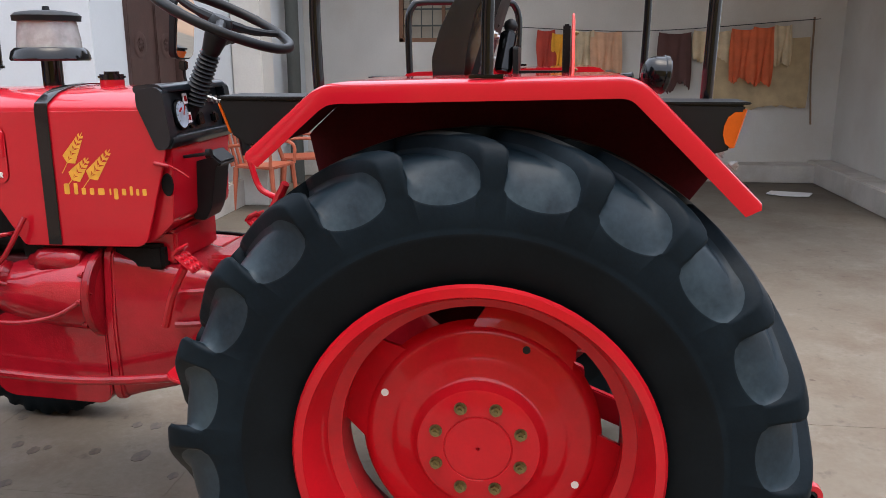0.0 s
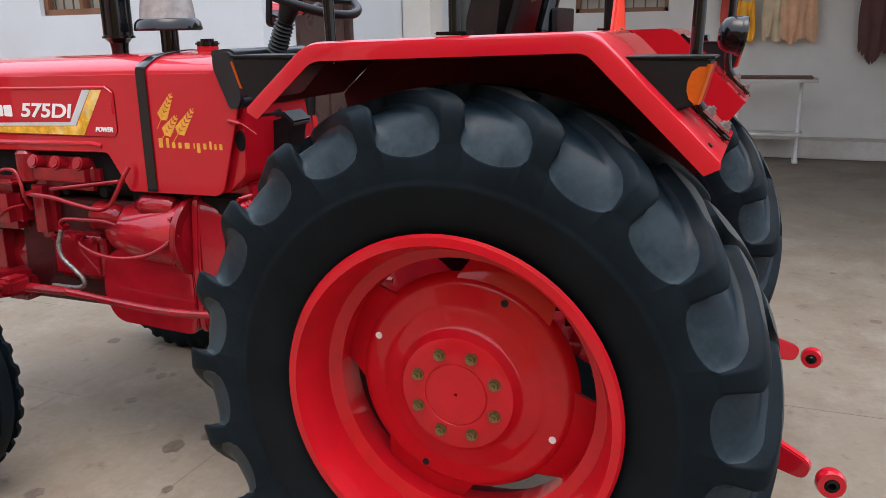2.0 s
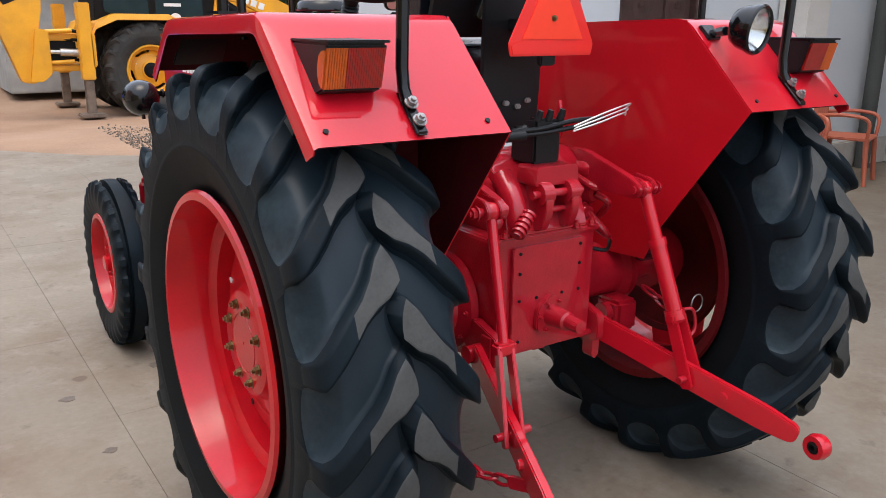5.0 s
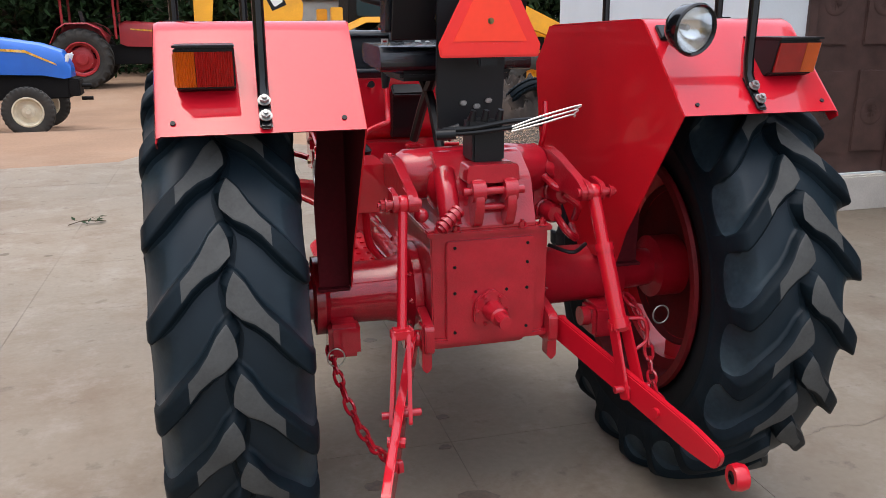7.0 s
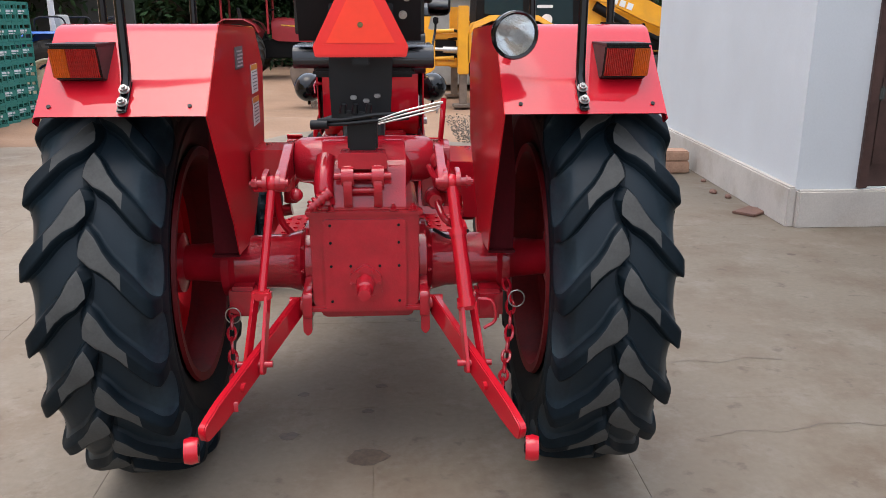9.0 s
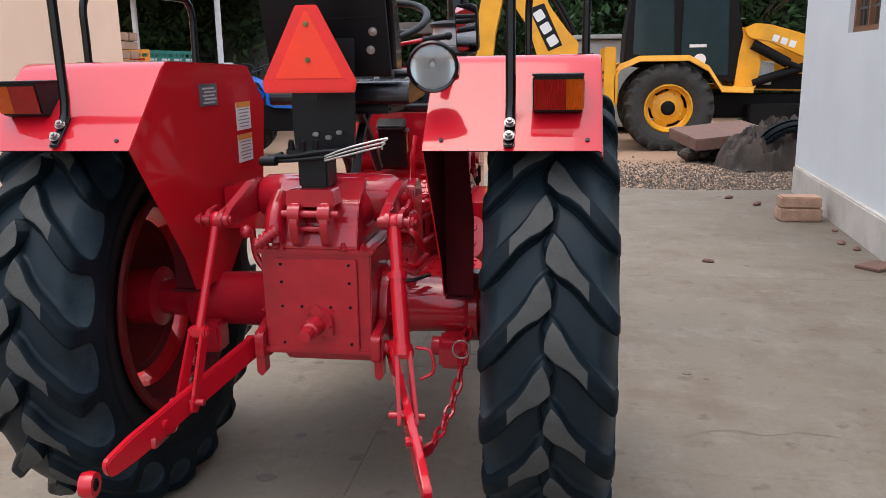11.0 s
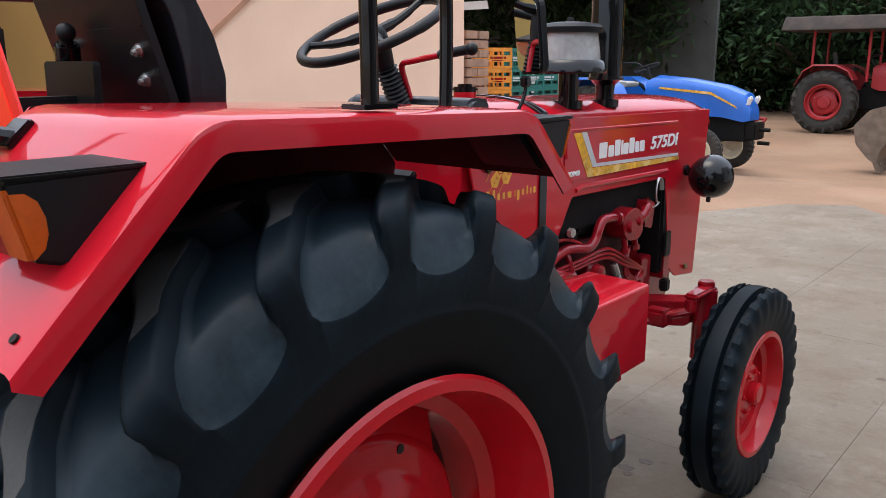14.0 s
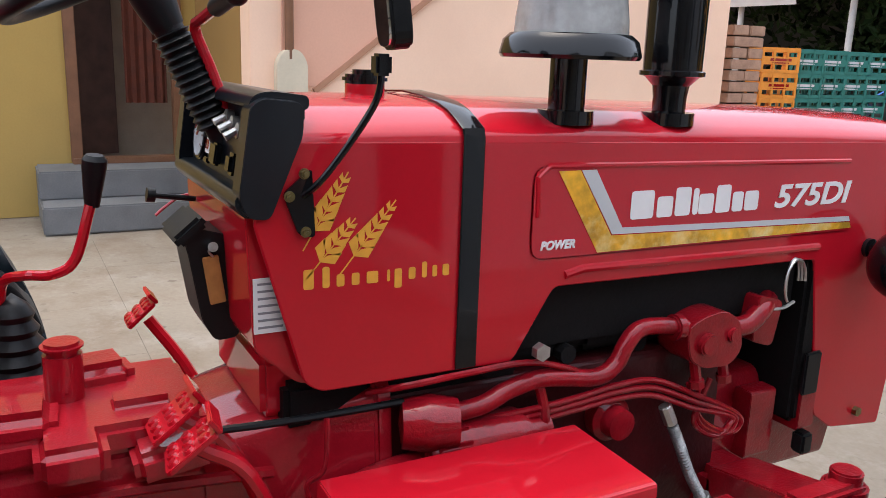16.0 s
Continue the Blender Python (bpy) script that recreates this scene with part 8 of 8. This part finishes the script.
for lo, hi, zl, zh in ((-0.60, 0.10, 1.62, 2.62), (0.20, 1.0, 1.30, 2.62)):
    b = B()
    prism(b, rounded([(lo, zl), (hi, zl - 0.05), (hi - 0.05, zh), (lo + 0.02, zh)], 0.04), "y", -0.640, -0.622, 0.004)
    part("window_pane", b, GLASS, cab, "dark tinted cab window")
b = B()
cyl(b, (0.52, -0.645, 1.52), (0.52, -0.652, 1.52), 0.10, n=24)
box(b, (0.48, -0.646, 1.75), (0.28, 0.006, 0.05))
part("cab_sticker", b, STICKER, cab)
b = B()
box(b, (0.22, 0, 2.80), (2.1, 1.4, 0.12), 0.04)
part("cab_roof", b, YELLOW, cab)
# loader arms on their tower
for side in (-1, 1):
    b = B()
    prism(b, rounded([(1.20, 2.00), (1.36, 2.10), (1.62, 2.07), (2.25, 1.88), (3.25, 1.42), (3.55, 0.70), (3.40, 0.64), (3.05, 1.20), (2.25, 1.50), (1.60, 1.80), (1.28, 1.86)], 0.05), "y", side * 0.72 - 0.06, side * 0.72 + 0.06, 0.012)
    la = obj("loader_arm", b, YELLOW, bh, "yellow raised loader arm")
    if side < 0:
        for k in range(3):
            c = Vector((1.70 + 0.135 * k, 0, 1.845 - 0.047 * k))
            part("name_block", box(B(), (c.x, -0.783, c.z), (0.105, 0.006, 0.11), 0.002, (0, 19, 0)), STICKER, la)
    b = B()
    prism(b, rounded([(1.10, 1.02), (1.46, 1.02), (1.52, 1.40), (1.44, 2.02), (1.24, 2.06), (1.16, 1.60)], 0.05), "y", side * 0.60 - 0.05, side * 0.60 + 0.05, 0.012)
    bpart("loader_tower", b, YELLOW)
    b = B()
    prism(b, rounded([(1.46, 1.10), (1.72, 1.08), (1.76, 1.42), (1.52, 1.50)], 0.03), "y", side * 0.57 - 0.01, side * 0.57 + 0.01, 0.004)
    bpart("side_panel", b, HUT)
b = B()
for side in (-1, 1):
    cyl(b, (1.36, side * 0.68, 1.76), (1.95, side * 0.68, 1.44), 0.085, n=20)
    cyl(b, (1.95, side * 0.68, 1.44), (2.75, side * 0.68, 1.10), 0.050, n=16)
    cyl(b, (1.40, side * 0.60, 1.12), (2.30, side * 0.66, 1.40), 0.075, n=16)
bpart("loader_ram", b, ENGINE_BLACK)
b = B()
prism(b, rounded([(3.3, 0.1), (4.1, 0.1), (3.9, 0.2), (3.5, 0.8), (3.3, 0.8)], 0.05), "y", -1.1, 1.1, 0.02)
bpart("loader_bucket", b, YELLOW)
# rear frame, stabilisers
b = B()
box(b, (-0.92, 0, 1.05), (0.12, 2.2, 0.50), 0.02)
fr = bpart("rear_frame", b, YELLOW)
for side in (-1, 1):
    b = B()
    box(b, (-1.0, side * 1.02, 1.18), (0.19, 0.19, 1.15), 0.015)
    st_ = bpart("stabiliser_leg", b, YELLOW, "yellow stabiliser leg")
    b = B()
    box(b, (-1.0, side * 1.02, 0.36), (0.13, 0.13, 0.60), 0.01)
    part("inner_leg", b, RUST, st_)
    b = B()
    box(b, (-1.0, side * 1.02, 0.06), (0.36, 0.34, 0.06), 0.015)
    part("foot_pad", b, RUST, st_)
b = B()
for z in (0.85, 1.0, 1.15, 1.28):
    tube(b, [(-0.9, -0.9, z), (-1.2, -0.8, z + 0.06), (-1.55, -0.72, z), (-1.8, -0.7, z - 0.08)], 0.025, 8)
box(b, (-1.35, -0.75, 1.03), (0.5, 0.16, 0.34), 0.03)
bpart("hydraulic_valve_block", b, ENGINE_BLACK)
b = B()
prism(b, rounded([(-1.48, 0.70), (-1.48, 1.34), (-1.66, 1.38), (-1.72, 1.0), (-1.80, 0.58), (-1.62, 0.58)], 0.04), "y", -0.90, -0.48, 0.02)
bpart("swing_post", b, YELLOW)
for z, r in ((0.78, 0.055), (1.24, 0.06)):
    b = B()
    box(b, (-1.28, -0.70, z), (0.42, 0.26, 0.10), 0.02)
    cyl(b, (-1.15, -0.88, z + 0.10), (-1.52, -0.84, z + 0.08), r * 0.6, n=12)
    bpart("swing_bracket", b, YELLOW)
b = B()
cyl(b, (-1.0, -0.86, 1.0), (-1.34, -0.86, 1.02), 0.06, n=14)
cyl(b, (-1.34, -0.86, 1.02), (-1.56, -0.86, 1.03), 0.032, n=12)
bpart("swing_ram", b, STEEL, "bright steel swing ram")
b = B()
prism(b, rounded([(-1.70, 0.55), (-1.90, 0.57), (-2.10, 1.20), (-2.38, 2.10), (-2.86, 2.80), (-2.80, 3.16), (-2.36, 3.12), (-2.0, 2.42), (-1.70, 2.02), (-1.52, 1.84), (-1.54, 1.62), (-1.66, 1.10), (-1.64, 0.66)], 0.05), "y", -0.83, -0.55, 0.02)
boom = bpart("boom", b, YELLOW, "yellow boom with a dark name patch")
b = B()
prism(b, [(-2.38, 2.42), (-2.12, 2.50), (-1.80, 1.80), (-2.04, 1.70)], "y", -0.8345, -0.8305)
part("name_patch", b, PLASTIC, boom, smooth=0)
for k in range(3):
    b = B()
    c = Vector((-2.20, 2.30)).lerp(Vector((-1.97, 1.88)), k / 2)
    dd, nn_ = Vector((0.235, -0.39)).normalized(), Vector((0.39, 0.235)).normalized()
    prism(b, rounded([tuple(c + dd * a + nn_ * e) for a, e in ((-0.085, -0.085), (0.085, -0.085), (0.085, 0.085), (-0.085, 0.085))], 0.03), "y", -0.8375, -0.8335)
    part("name_block", b, STICKER, boom, smooth=0)
b = B()
tube(b, [(-1.60, -0.5, 1.98), (-1.75, -0.5, 2.3), (-2.15, -0.5, 2.95)], 0.04, 8)
tube(b, [(-1.66, -0.62, 2.0), (-1.85, -0.62, 2.35), (-2.2, -0.62, 2.9)], 0.03, 8)
part("boom_ram", b, ENGINE_BLACK, boom)
b = B()
prism(b, rounded([(-2.85, 3.2), (-3.10, 3.1), (-3.28, 2.2), (-3.32, 1.0), (-3.25, 0.82), (-3.10, 0.85), (-2.96, 2.0), (-2.75, 2.95)], 0.04), "y", -0.80, -0.58, 0.02)
bpart("dipper_arm", b, YELLOW)
b = B()
prism(b, rounded([(-3.15, 0.80), (-3.08, 0.95), (-3.44, 1.44), (-3.54, 1.47), (-3.59, 1.38), (-3.52, 1.32), (-3.36, 1.06), (-3.32, 0.92)], 0.03), "y", -0.82, -0.56, 0.01)
bpart("bucket_link", b, YELLOW)
b = B()
cyl(b, (-3.53, -0.69, 1.42), (-3.50, -0.69, 0.98), 0.035, n=10)
cyl(b, (-3.53, -0.84, 1.40), (-3.53, -0.54, 1.40), 0.05, n=14)
bpart("tipping_bar", b, YELLOW)
b = B()
bk = [(x - 0.30, z) for x, z in ((-2.95, 0.98), (-3.18, 1.02), (-3.52, 0.92), (-3.72, 0.68), (-3.66, 0.42), (-3.46, 0.20), (-3.36, 0.16), (-3.34, 0.34), (-3.16, 0.60), (-2.92, 0.84))]
prism(b, rounded(bk, 0.05), "y", -1.0, -0.38, 0.015)
bpart("digging_bucket", b, RUST, "earth-covered steel digging bucket")
b = B()
for k in range(5):
    box(b, (-3.66, -0.95 + 0.13 * k, 0.12), (0.06, 0.07, 0.20), 0.01, (0, -25, 0))
bpart("bucket_tooth", b, RUST)

# ---- hut / tank, shed, crates, brick pillar ----
tank = thing("water_tank", "small grey plastered tank near the trees", "tank", (1.7, 17.2, -0.035))
b = B()
box(b, (0, 0, 0.95), (2.2, 1.6, 1.9), 0.03)
part("tank_body", b, HUT, tank)
b = B()
box(b, (0, 0, 1.97), (2.4, 1.8, 0.10), 0.02)
part("tank_lid", b, HUT, tank)

shed = thing("open_shed", "dark open shed with whitewashed poles", "shed", (-11.5, 15.2, -0.035))
b = B()
box(b, (0, 2.0, 1.6), (11.5, 0.12, 3.2))
part("back_wall", b, SHED, shed)
b = B()
box(b, (-5.7, -0.2, 1.6), (0.12, 4.4, 3.2))
part("side_wall", b, SHED, shed)
b = B()
for k in range(58):
    box(b, (-5.8 + 0.2 * k, -0.2, 3.05 + 0.02 * (k % 2)), (0.2, 5.2, 0.03), 0, (5, 0, 0))
part("roof_sheet", b, SHED, shed)
for x in (-3.4, -0.9, 1.6, 3.9, 5.6):
    b = B()
    cyl(b, (x, -2.4, 0), (x, -2.4, 2.9), 0.055, n=12)
    part("pole", b, POLE, shed, "whitewashed pole")
b = B()
box(b, (2.2, -2.62, 2.62), (1.5, 0.02, 0.16), 0, (20, 0, 0))
part("roof_light", b, STICKER, shed)

pil = thing("brick_pillar", "rough unplastered brick pillar at the house corner", "pillar", (-4.95, 7.35, -0.035))
rnd = random.Random(3)
for k in range(17):
    for s in (-1, 1):
        b = B()
        if k % 2:
            box(b, (0.115 * s, 0, 0.055 + 0.112 * k), (0.215, 0.44, 0.098), 0.008, (0, 0, rnd.uniform(-3, 3)))
        else:
            box(b, (0, 0.115 * s, 0.055 + 0.112 * k), (0.44, 0.215, 0.098), 0.008, (0, 0, rnd.uniform(-3, 3)))
        part("brick", b, BRICK, pil, smooth=0)


def crate(material, label, at, rz):
    c = thing("bottle_crate", label, "crate", at, rz, "stacked crates")
    bb = B()
    for x, y, sx, sy in ((0, -0.15, 0.46, 0.02), (0, 0.15, 0.46, 0.02), (-0.22, 0, 0.02, 0.30), (0.22, 0, 0.02, 0.30)):
        for z, h in ((0.02, 0.04), (0.14, 0.09), (0.26, 0.05)):
            part("crate_slat", box(B(), (x, y, z), (sx, sy, h), 0.003), material, c)
    for x in (-0.22, -0.08, 0.08, 0.22):
        for y in (-0.15, 0.15):
            part("crate_post", box(B(), (x, y, 0.14), (0.03, 0.026, 0.27), 0.003), material, c)
    part("crate_floor", box(bb, (0, 0, 0.01), (0.44, 0.30, 0.014)), material, c)
    for y in (-0.162,):
        bb = B()
        box(bb, (0, y, 0.15), (0.26, 0.002, 0.03))
        box(bb, (0, y, 0.115), (0.20, 0.002, 0.014))
        part("print_bar", bb, DEC_SILVER if material is CRATE_GREEN else LENS_RED, c)
    return c


cr = crate(CRATE_GREEN, "green plastic bottle crate in a stack", (-5.55, 9.15, -0.035), 75)
co = crate(CRATE_ORANGE, "orange plastic bottle crate in a stack", (-5.42, 8.55, -0.035), 72)
for lv in range(6):
    for kx in range(4):
        if lv or kx:
            copy_thing(cr, pose(-5.55 - 0.04 * kx, 9.15 + 0.48 * kx, -0.035 + 0.286 * lv, 0, 0, 75 + rnd.uniform(-2, 2)))
    if lv:
        copy_thing(co, pose(-5.42, 8.55, -0.035 + 0.286 * lv, 0, 0, 72 + rnd.uniform(-3, 3)))

# rubble heap: stone slab, canvas, loose tyre, blocks
slab = tagged(obj("stone_slab", box(B(), (0, 0, -0.06), (1.15, 1.3, 0.17), 0.014), STONE, None), "thick reddish stone slab leaning on rubble", "slab")
slab.matrix_basis = pose(2.95, 10.15, 0.38, 3, -5, 10)
b = B()
n = 44
rs = np.random.RandomState(8)
rows = []
for i in range(n + 1):
    row = []
    for j in range(n + 1):
        u, v = i / n * 2 - 1, j / n * 2 - 1
        r = math.hypot(u, v)
        h = math.sqrt(max(0.0, 1 - r * r)) * (0.42 + 0.10 * u)
        p = Vector((u * 1.9 + v * 0.8, v * 2.4 - u * 0.5, 2.0))
        fold = 1 - 2.6 * abs(noise.noise(p * 1.5)) + 0.8 * (1 - 2 * abs(noise.noise(p * 3.3))) + 0.5 * (1 - 2 * abs(noise.noise(p * 7.0)))
        row.append((u * 0.72 + 0.05 * noise.noise(p * 2.0), v * 0.62 + 0.06 * noise.noise(p * 2.2 + Vector((5, 0, 0))), max(0.0, h * (0.66 + 0.34 * fold)) + 0.060 * fold * (h > 0)))
    rows.append(row)
loft(b, rows)
heap = tagged(obj("canvas_cover", b, TARP, None, "", 60), "muddy crumpled canvas over a rubble heap", "canvas")
heap.matrix_basis = pose(3.50, 9.30, -0.035, 0, 0, 12)
b = B()
rib_tyre(b, 0.30, 0.09, 0.18)
ot = tagged(obj("old_tyre", b, RUBBER, None, "", 40), "worn black tyre lying on the rubble heap", "tyre")
ot.matrix_basis = pose(3.56, 8.98, 0.40, 8, 50, -62)
for at, sz, rz in (((2.78, 5.10, 0.06), (0.35, 0.22, 0.115), 4), ((2.785, 5.11, 0.17), (0.34, 0.21, 0.10), -2)):
    br = tagged(obj("clay_block", box(B(), (0, 0, 0), sz, 0.012), BRICK, None), "brown clay block by the white wall", "block", "clay blocks")
    br.matrix_basis = pose(*at, 0, 0, rz)
for at, r in (((1.74, 3.42, 0.010), 0.034), ((2.85, 4.1, 0.012), 0.04), ((2.6, 5.9, 0.012), 0.045), ((2.9, 3.9, 0.012), 0.035), ((2.95, 4.6, 0.01), 0.03), ((2.4, 6.3, 0.01), 0.04)):
    b = B()
    ball(b, (0, 0, 0), r, 10, (1.4, 0.8, 0.5))
    for v in b.verts:
        v.co *= 1 + 0.3 * noise.noise(v.co * 30)
    st2 = tagged(obj("stone", b, STONE, None, "", 0), "small loose stone lying on the concrete", "stone", "loose stones")
    st2.matrix_basis = pose(*at, 0, 0, at[0] * 90)
# tile leaning at the wall corner
lt = tagged(obj("flat_tile", box(B(), (0, 0, 0), (0.26, 0.18, 0.02), 0.004), STONE, None), "flat stone tile beside the plinth", "tile")
lt.matrix_basis = pose(2.86, 3.35, 0.012, 0, 0, 40)

# gravel band behind the yard
rs = np.random.RandomState(2)
n = 15000
gx = 0.2 + rs.beta(1.5, 1.1, n) * 5.0
gy = 6.9 + rs.beta(1.3, 2.2, n) * 3.4 + 0.25 * np.sin(gx * 2) + rs.normal(0, 0.12, n)
keep = (gy > 7.02 + np.maximum(0, 0.9 - gx) * 0.9) & (gx > 0.9)
gx, gy = gx[keep], gy[keep]
n = len(gx)
s = 0.005 + 0.013 * rs.rand(n) ** 2.6
base = np.array([(1, 0, 0), (-1, 0, 0), (0, 1, 0), (0, -1, 0), (0, 0, 1), (0, 0, -1)], float)
tri = np.array([(0, 2, 4), (2, 1, 4), (1, 3, 4), (3, 0, 4), (2, 0, 5), (1, 2, 5), (3, 1, 5), (0, 3, 5)])
V = (base[None] * (s[:, None, None] * rs.uniform(0.6, 1.3, (n, 6, 1))) + np.stack([gx, gy, np.full(n, -0.03)], 1)[:, None]).reshape(-1, 3)
Fc = (tri[None] + 6 * np.arange(n)[:, None, None]).reshape(-1, 3)
me = bpy.data.meshes.new("gravel")
me.from_pydata(V.tolist(), [], Fc.tolist())
me.materials.append(GRAVEL)
tagged(new("gravel", me), "loose grey crushed stone at the yard's edge", "gravel", "", "stuff")

# fallen leafy twig on the concrete
for at, rz in (((-1.72, 4.05, 0.0), 10), ((-1.22, 3.98, 0.0), 70)):
    tw = thing("leafy_twig", "small fallen twig with green leaves on the concrete", "twig", at, rz, "fallen twigs")
    b = B()
    tube(b, [(-0.12, 0, 0.01), (0, 0.02, 0.03), (0.14, 0.0, 0.015)], 0.004, 6)
    part("twig", b, BARK, tw)
    for k in range(14):
        b = B()
        c = Vector((random.uniform(-0.15, 0.15), random.uniform(-0.05, 0.06), random.uniform(0.012, 0.05)))
        prism(b, [(-0.028, 0), (0, -0.013), (0.03, 0), (0, 0.013)], "z", -0.0008, 0.0008)
        lf = part("leaf", b, LEAF, tw)
        lf.matrix_basis = pose(*c, random.uniform(-30, 30), random.uniform(-30, 30), random.uniform(0, 360))

# oil drops under the tractor
for k, (x, y, r) in enumerate(((-0.01, -0.14, 0.055), (-0.30, 0.02, 0.03), (-0.02, 0.20, 0.018), (0.03, 0.42, 0.02), (-0.28, 0.36, 0.02), (-0.21, 1.32, 0.04), (-0.10, 1.25, 0.025), (-0.45, 1.15, 0.02), (-0.62, 1.55, 0.03), (2.29, -0.54, 0.09), (2.12, -0.42, 0.05),
                                (0.85, 0.55, 0.022), (1.3, 1.2, 0.02), (-1.0, 1.4, 0.025), (-0.95, 0.9, 0.02),
                                (0.56, 2.02, 0.020), (0.33, 1.89, 0.024), (0.29, 1.80, 0.024), (0.32, 1.76, 0.016), (0.31, 1.56, 0.024), (0.55, 1.51, 0.022), (0.55, 1.43, 0.026), (0.30, 1.37, 0.034), (0.17, 1.18, 0.020), (0.05, 1.75, 0.022))):
    b = B()
    rr = random.Random(k)
    pts = [(r * (0.75 + 0.45 * rr.random()) * math.cos(2 * math.pi * i / 14) * 1.25, r * (0.75 + 0.45 * rr.random()) * math.sin(2 * math.pi * i / 14)) for i in range(14)]
    prism(b, pts, "z", -0.002, 0.0015)
    sp_ = tagged(obj("oil_stain", b, STAIN, None, "", 0), "dark dried oil drop on the concrete", "stain", "oil drops")
    sp_.matrix_basis = pose(x, y, 0)

# hairline cracks in the yard
for k, pts in enumerate((((1.20, 0.52), (1.36, 0.60), (1.52, 0.57), (1.64, 0.61), (1.80, 0.58)), ((1.22, -0.08), (1.36, -0.04), (1.52, -0.05), (1.70, 0.0), (1.92, -0.03)), ((-1.9, -0.6), (-1.75, -0.2), (-1.82, 0.15), (-1.7, 0.5)))):
    b = B()
    rr = random.Random(60 + k)
    sp = smoothed([(x, y, 0) for x, y in pts], 6)
    w0_ = 0.0022
    L_, R_ = [], []
    for q in sp:
        o = Vector((rr.uniform(-0.006, 0.006), rr.uniform(-0.008, 0.008), 0))
        L_.append(b.verts.new(q + o + Vector((0, w0_ * rr.uniform(0.4, 1.2), 0.0012))))
        R_.append(b.verts.new(q + o - Vector((w0_ * 0.4, w0_ * rr.uniform(0.4, 1.2), -0.0012))))
    for u in range(len(sp) - 1):
        b.faces.new((R_[u], R_[u + 1], L_[u + 1], L_[u]))
    tagged(obj("crack", b, STAIN, None, "", 0), "thin dark crack in the concrete", "crack", "cracks in the yard")

# rubble that carries the stone slab
b = B()
for k in range(46):
    rr = random.Random(k)
    ball(b, (2.95 + rr.uniform(-0.5, 0.5), 10.15 + rr.uniform(-0.5, 0.5), 0.02 + 0.22 * rr.random() ** 1.3), rr.uniform(0.08, 0.13), 7, (1.3, 1, 0.8), (rr.uniform(0, 90), 0, rr.uniform(0, 180)))
tagged(obj("rubble", b, TARP, None, "", 0), "dark earth and rubble under a stone slab", "rubble", "", "stuff")

# yard slabs: shallow separate pieces with thin joints, larger bays towards the building
def slab_mesh(sx, sy, material):
    bb = B()
    box(bb, (0, 0, -0.003), (sx - 0.0016, sy - 0.0016, 0.006), 0.0)
    me_s = bpy.data.meshes.new("yard_slab")
    bb.to_mesh(me_s)
    bb.free()
    me_s.materials.append(material)
    return me_s


small_slab, large_slab = slab_mesh(0.88, 0.92, CONCRETE), slab_mesh(2.64, 2.76, CONCRETE)


def lay(mesh, x, y):
    o = new("yard_slab", mesh)
    o.parent = pavement
    o.matrix_basis = Matrix.Translation((x, y, random.uniform(-0.0006, 0.0006)))


for i in range(-5, 2):
    for j in range(-9, 7):
        x, y = -0.43 + 0.88 * i, 0.69 + 0.92 * j
        if not ((x < -4.0 and y > 1.9) or (y > 6.4 and -1.2 < x) or y > 6.6):
            lay(small_slab, x, y)
for i in range(3):
    for j in range(-4, 3):
        x, y = 0.89 + 1.32 + 2.64 * i, 0.69 - 0.46 + 1.38 + 2.76 * j
        if not ((x > 3.5 and y > 2.0) or y + 1.38 > 6.7 or x > 7.0):
            lay(large_slab, x, y)
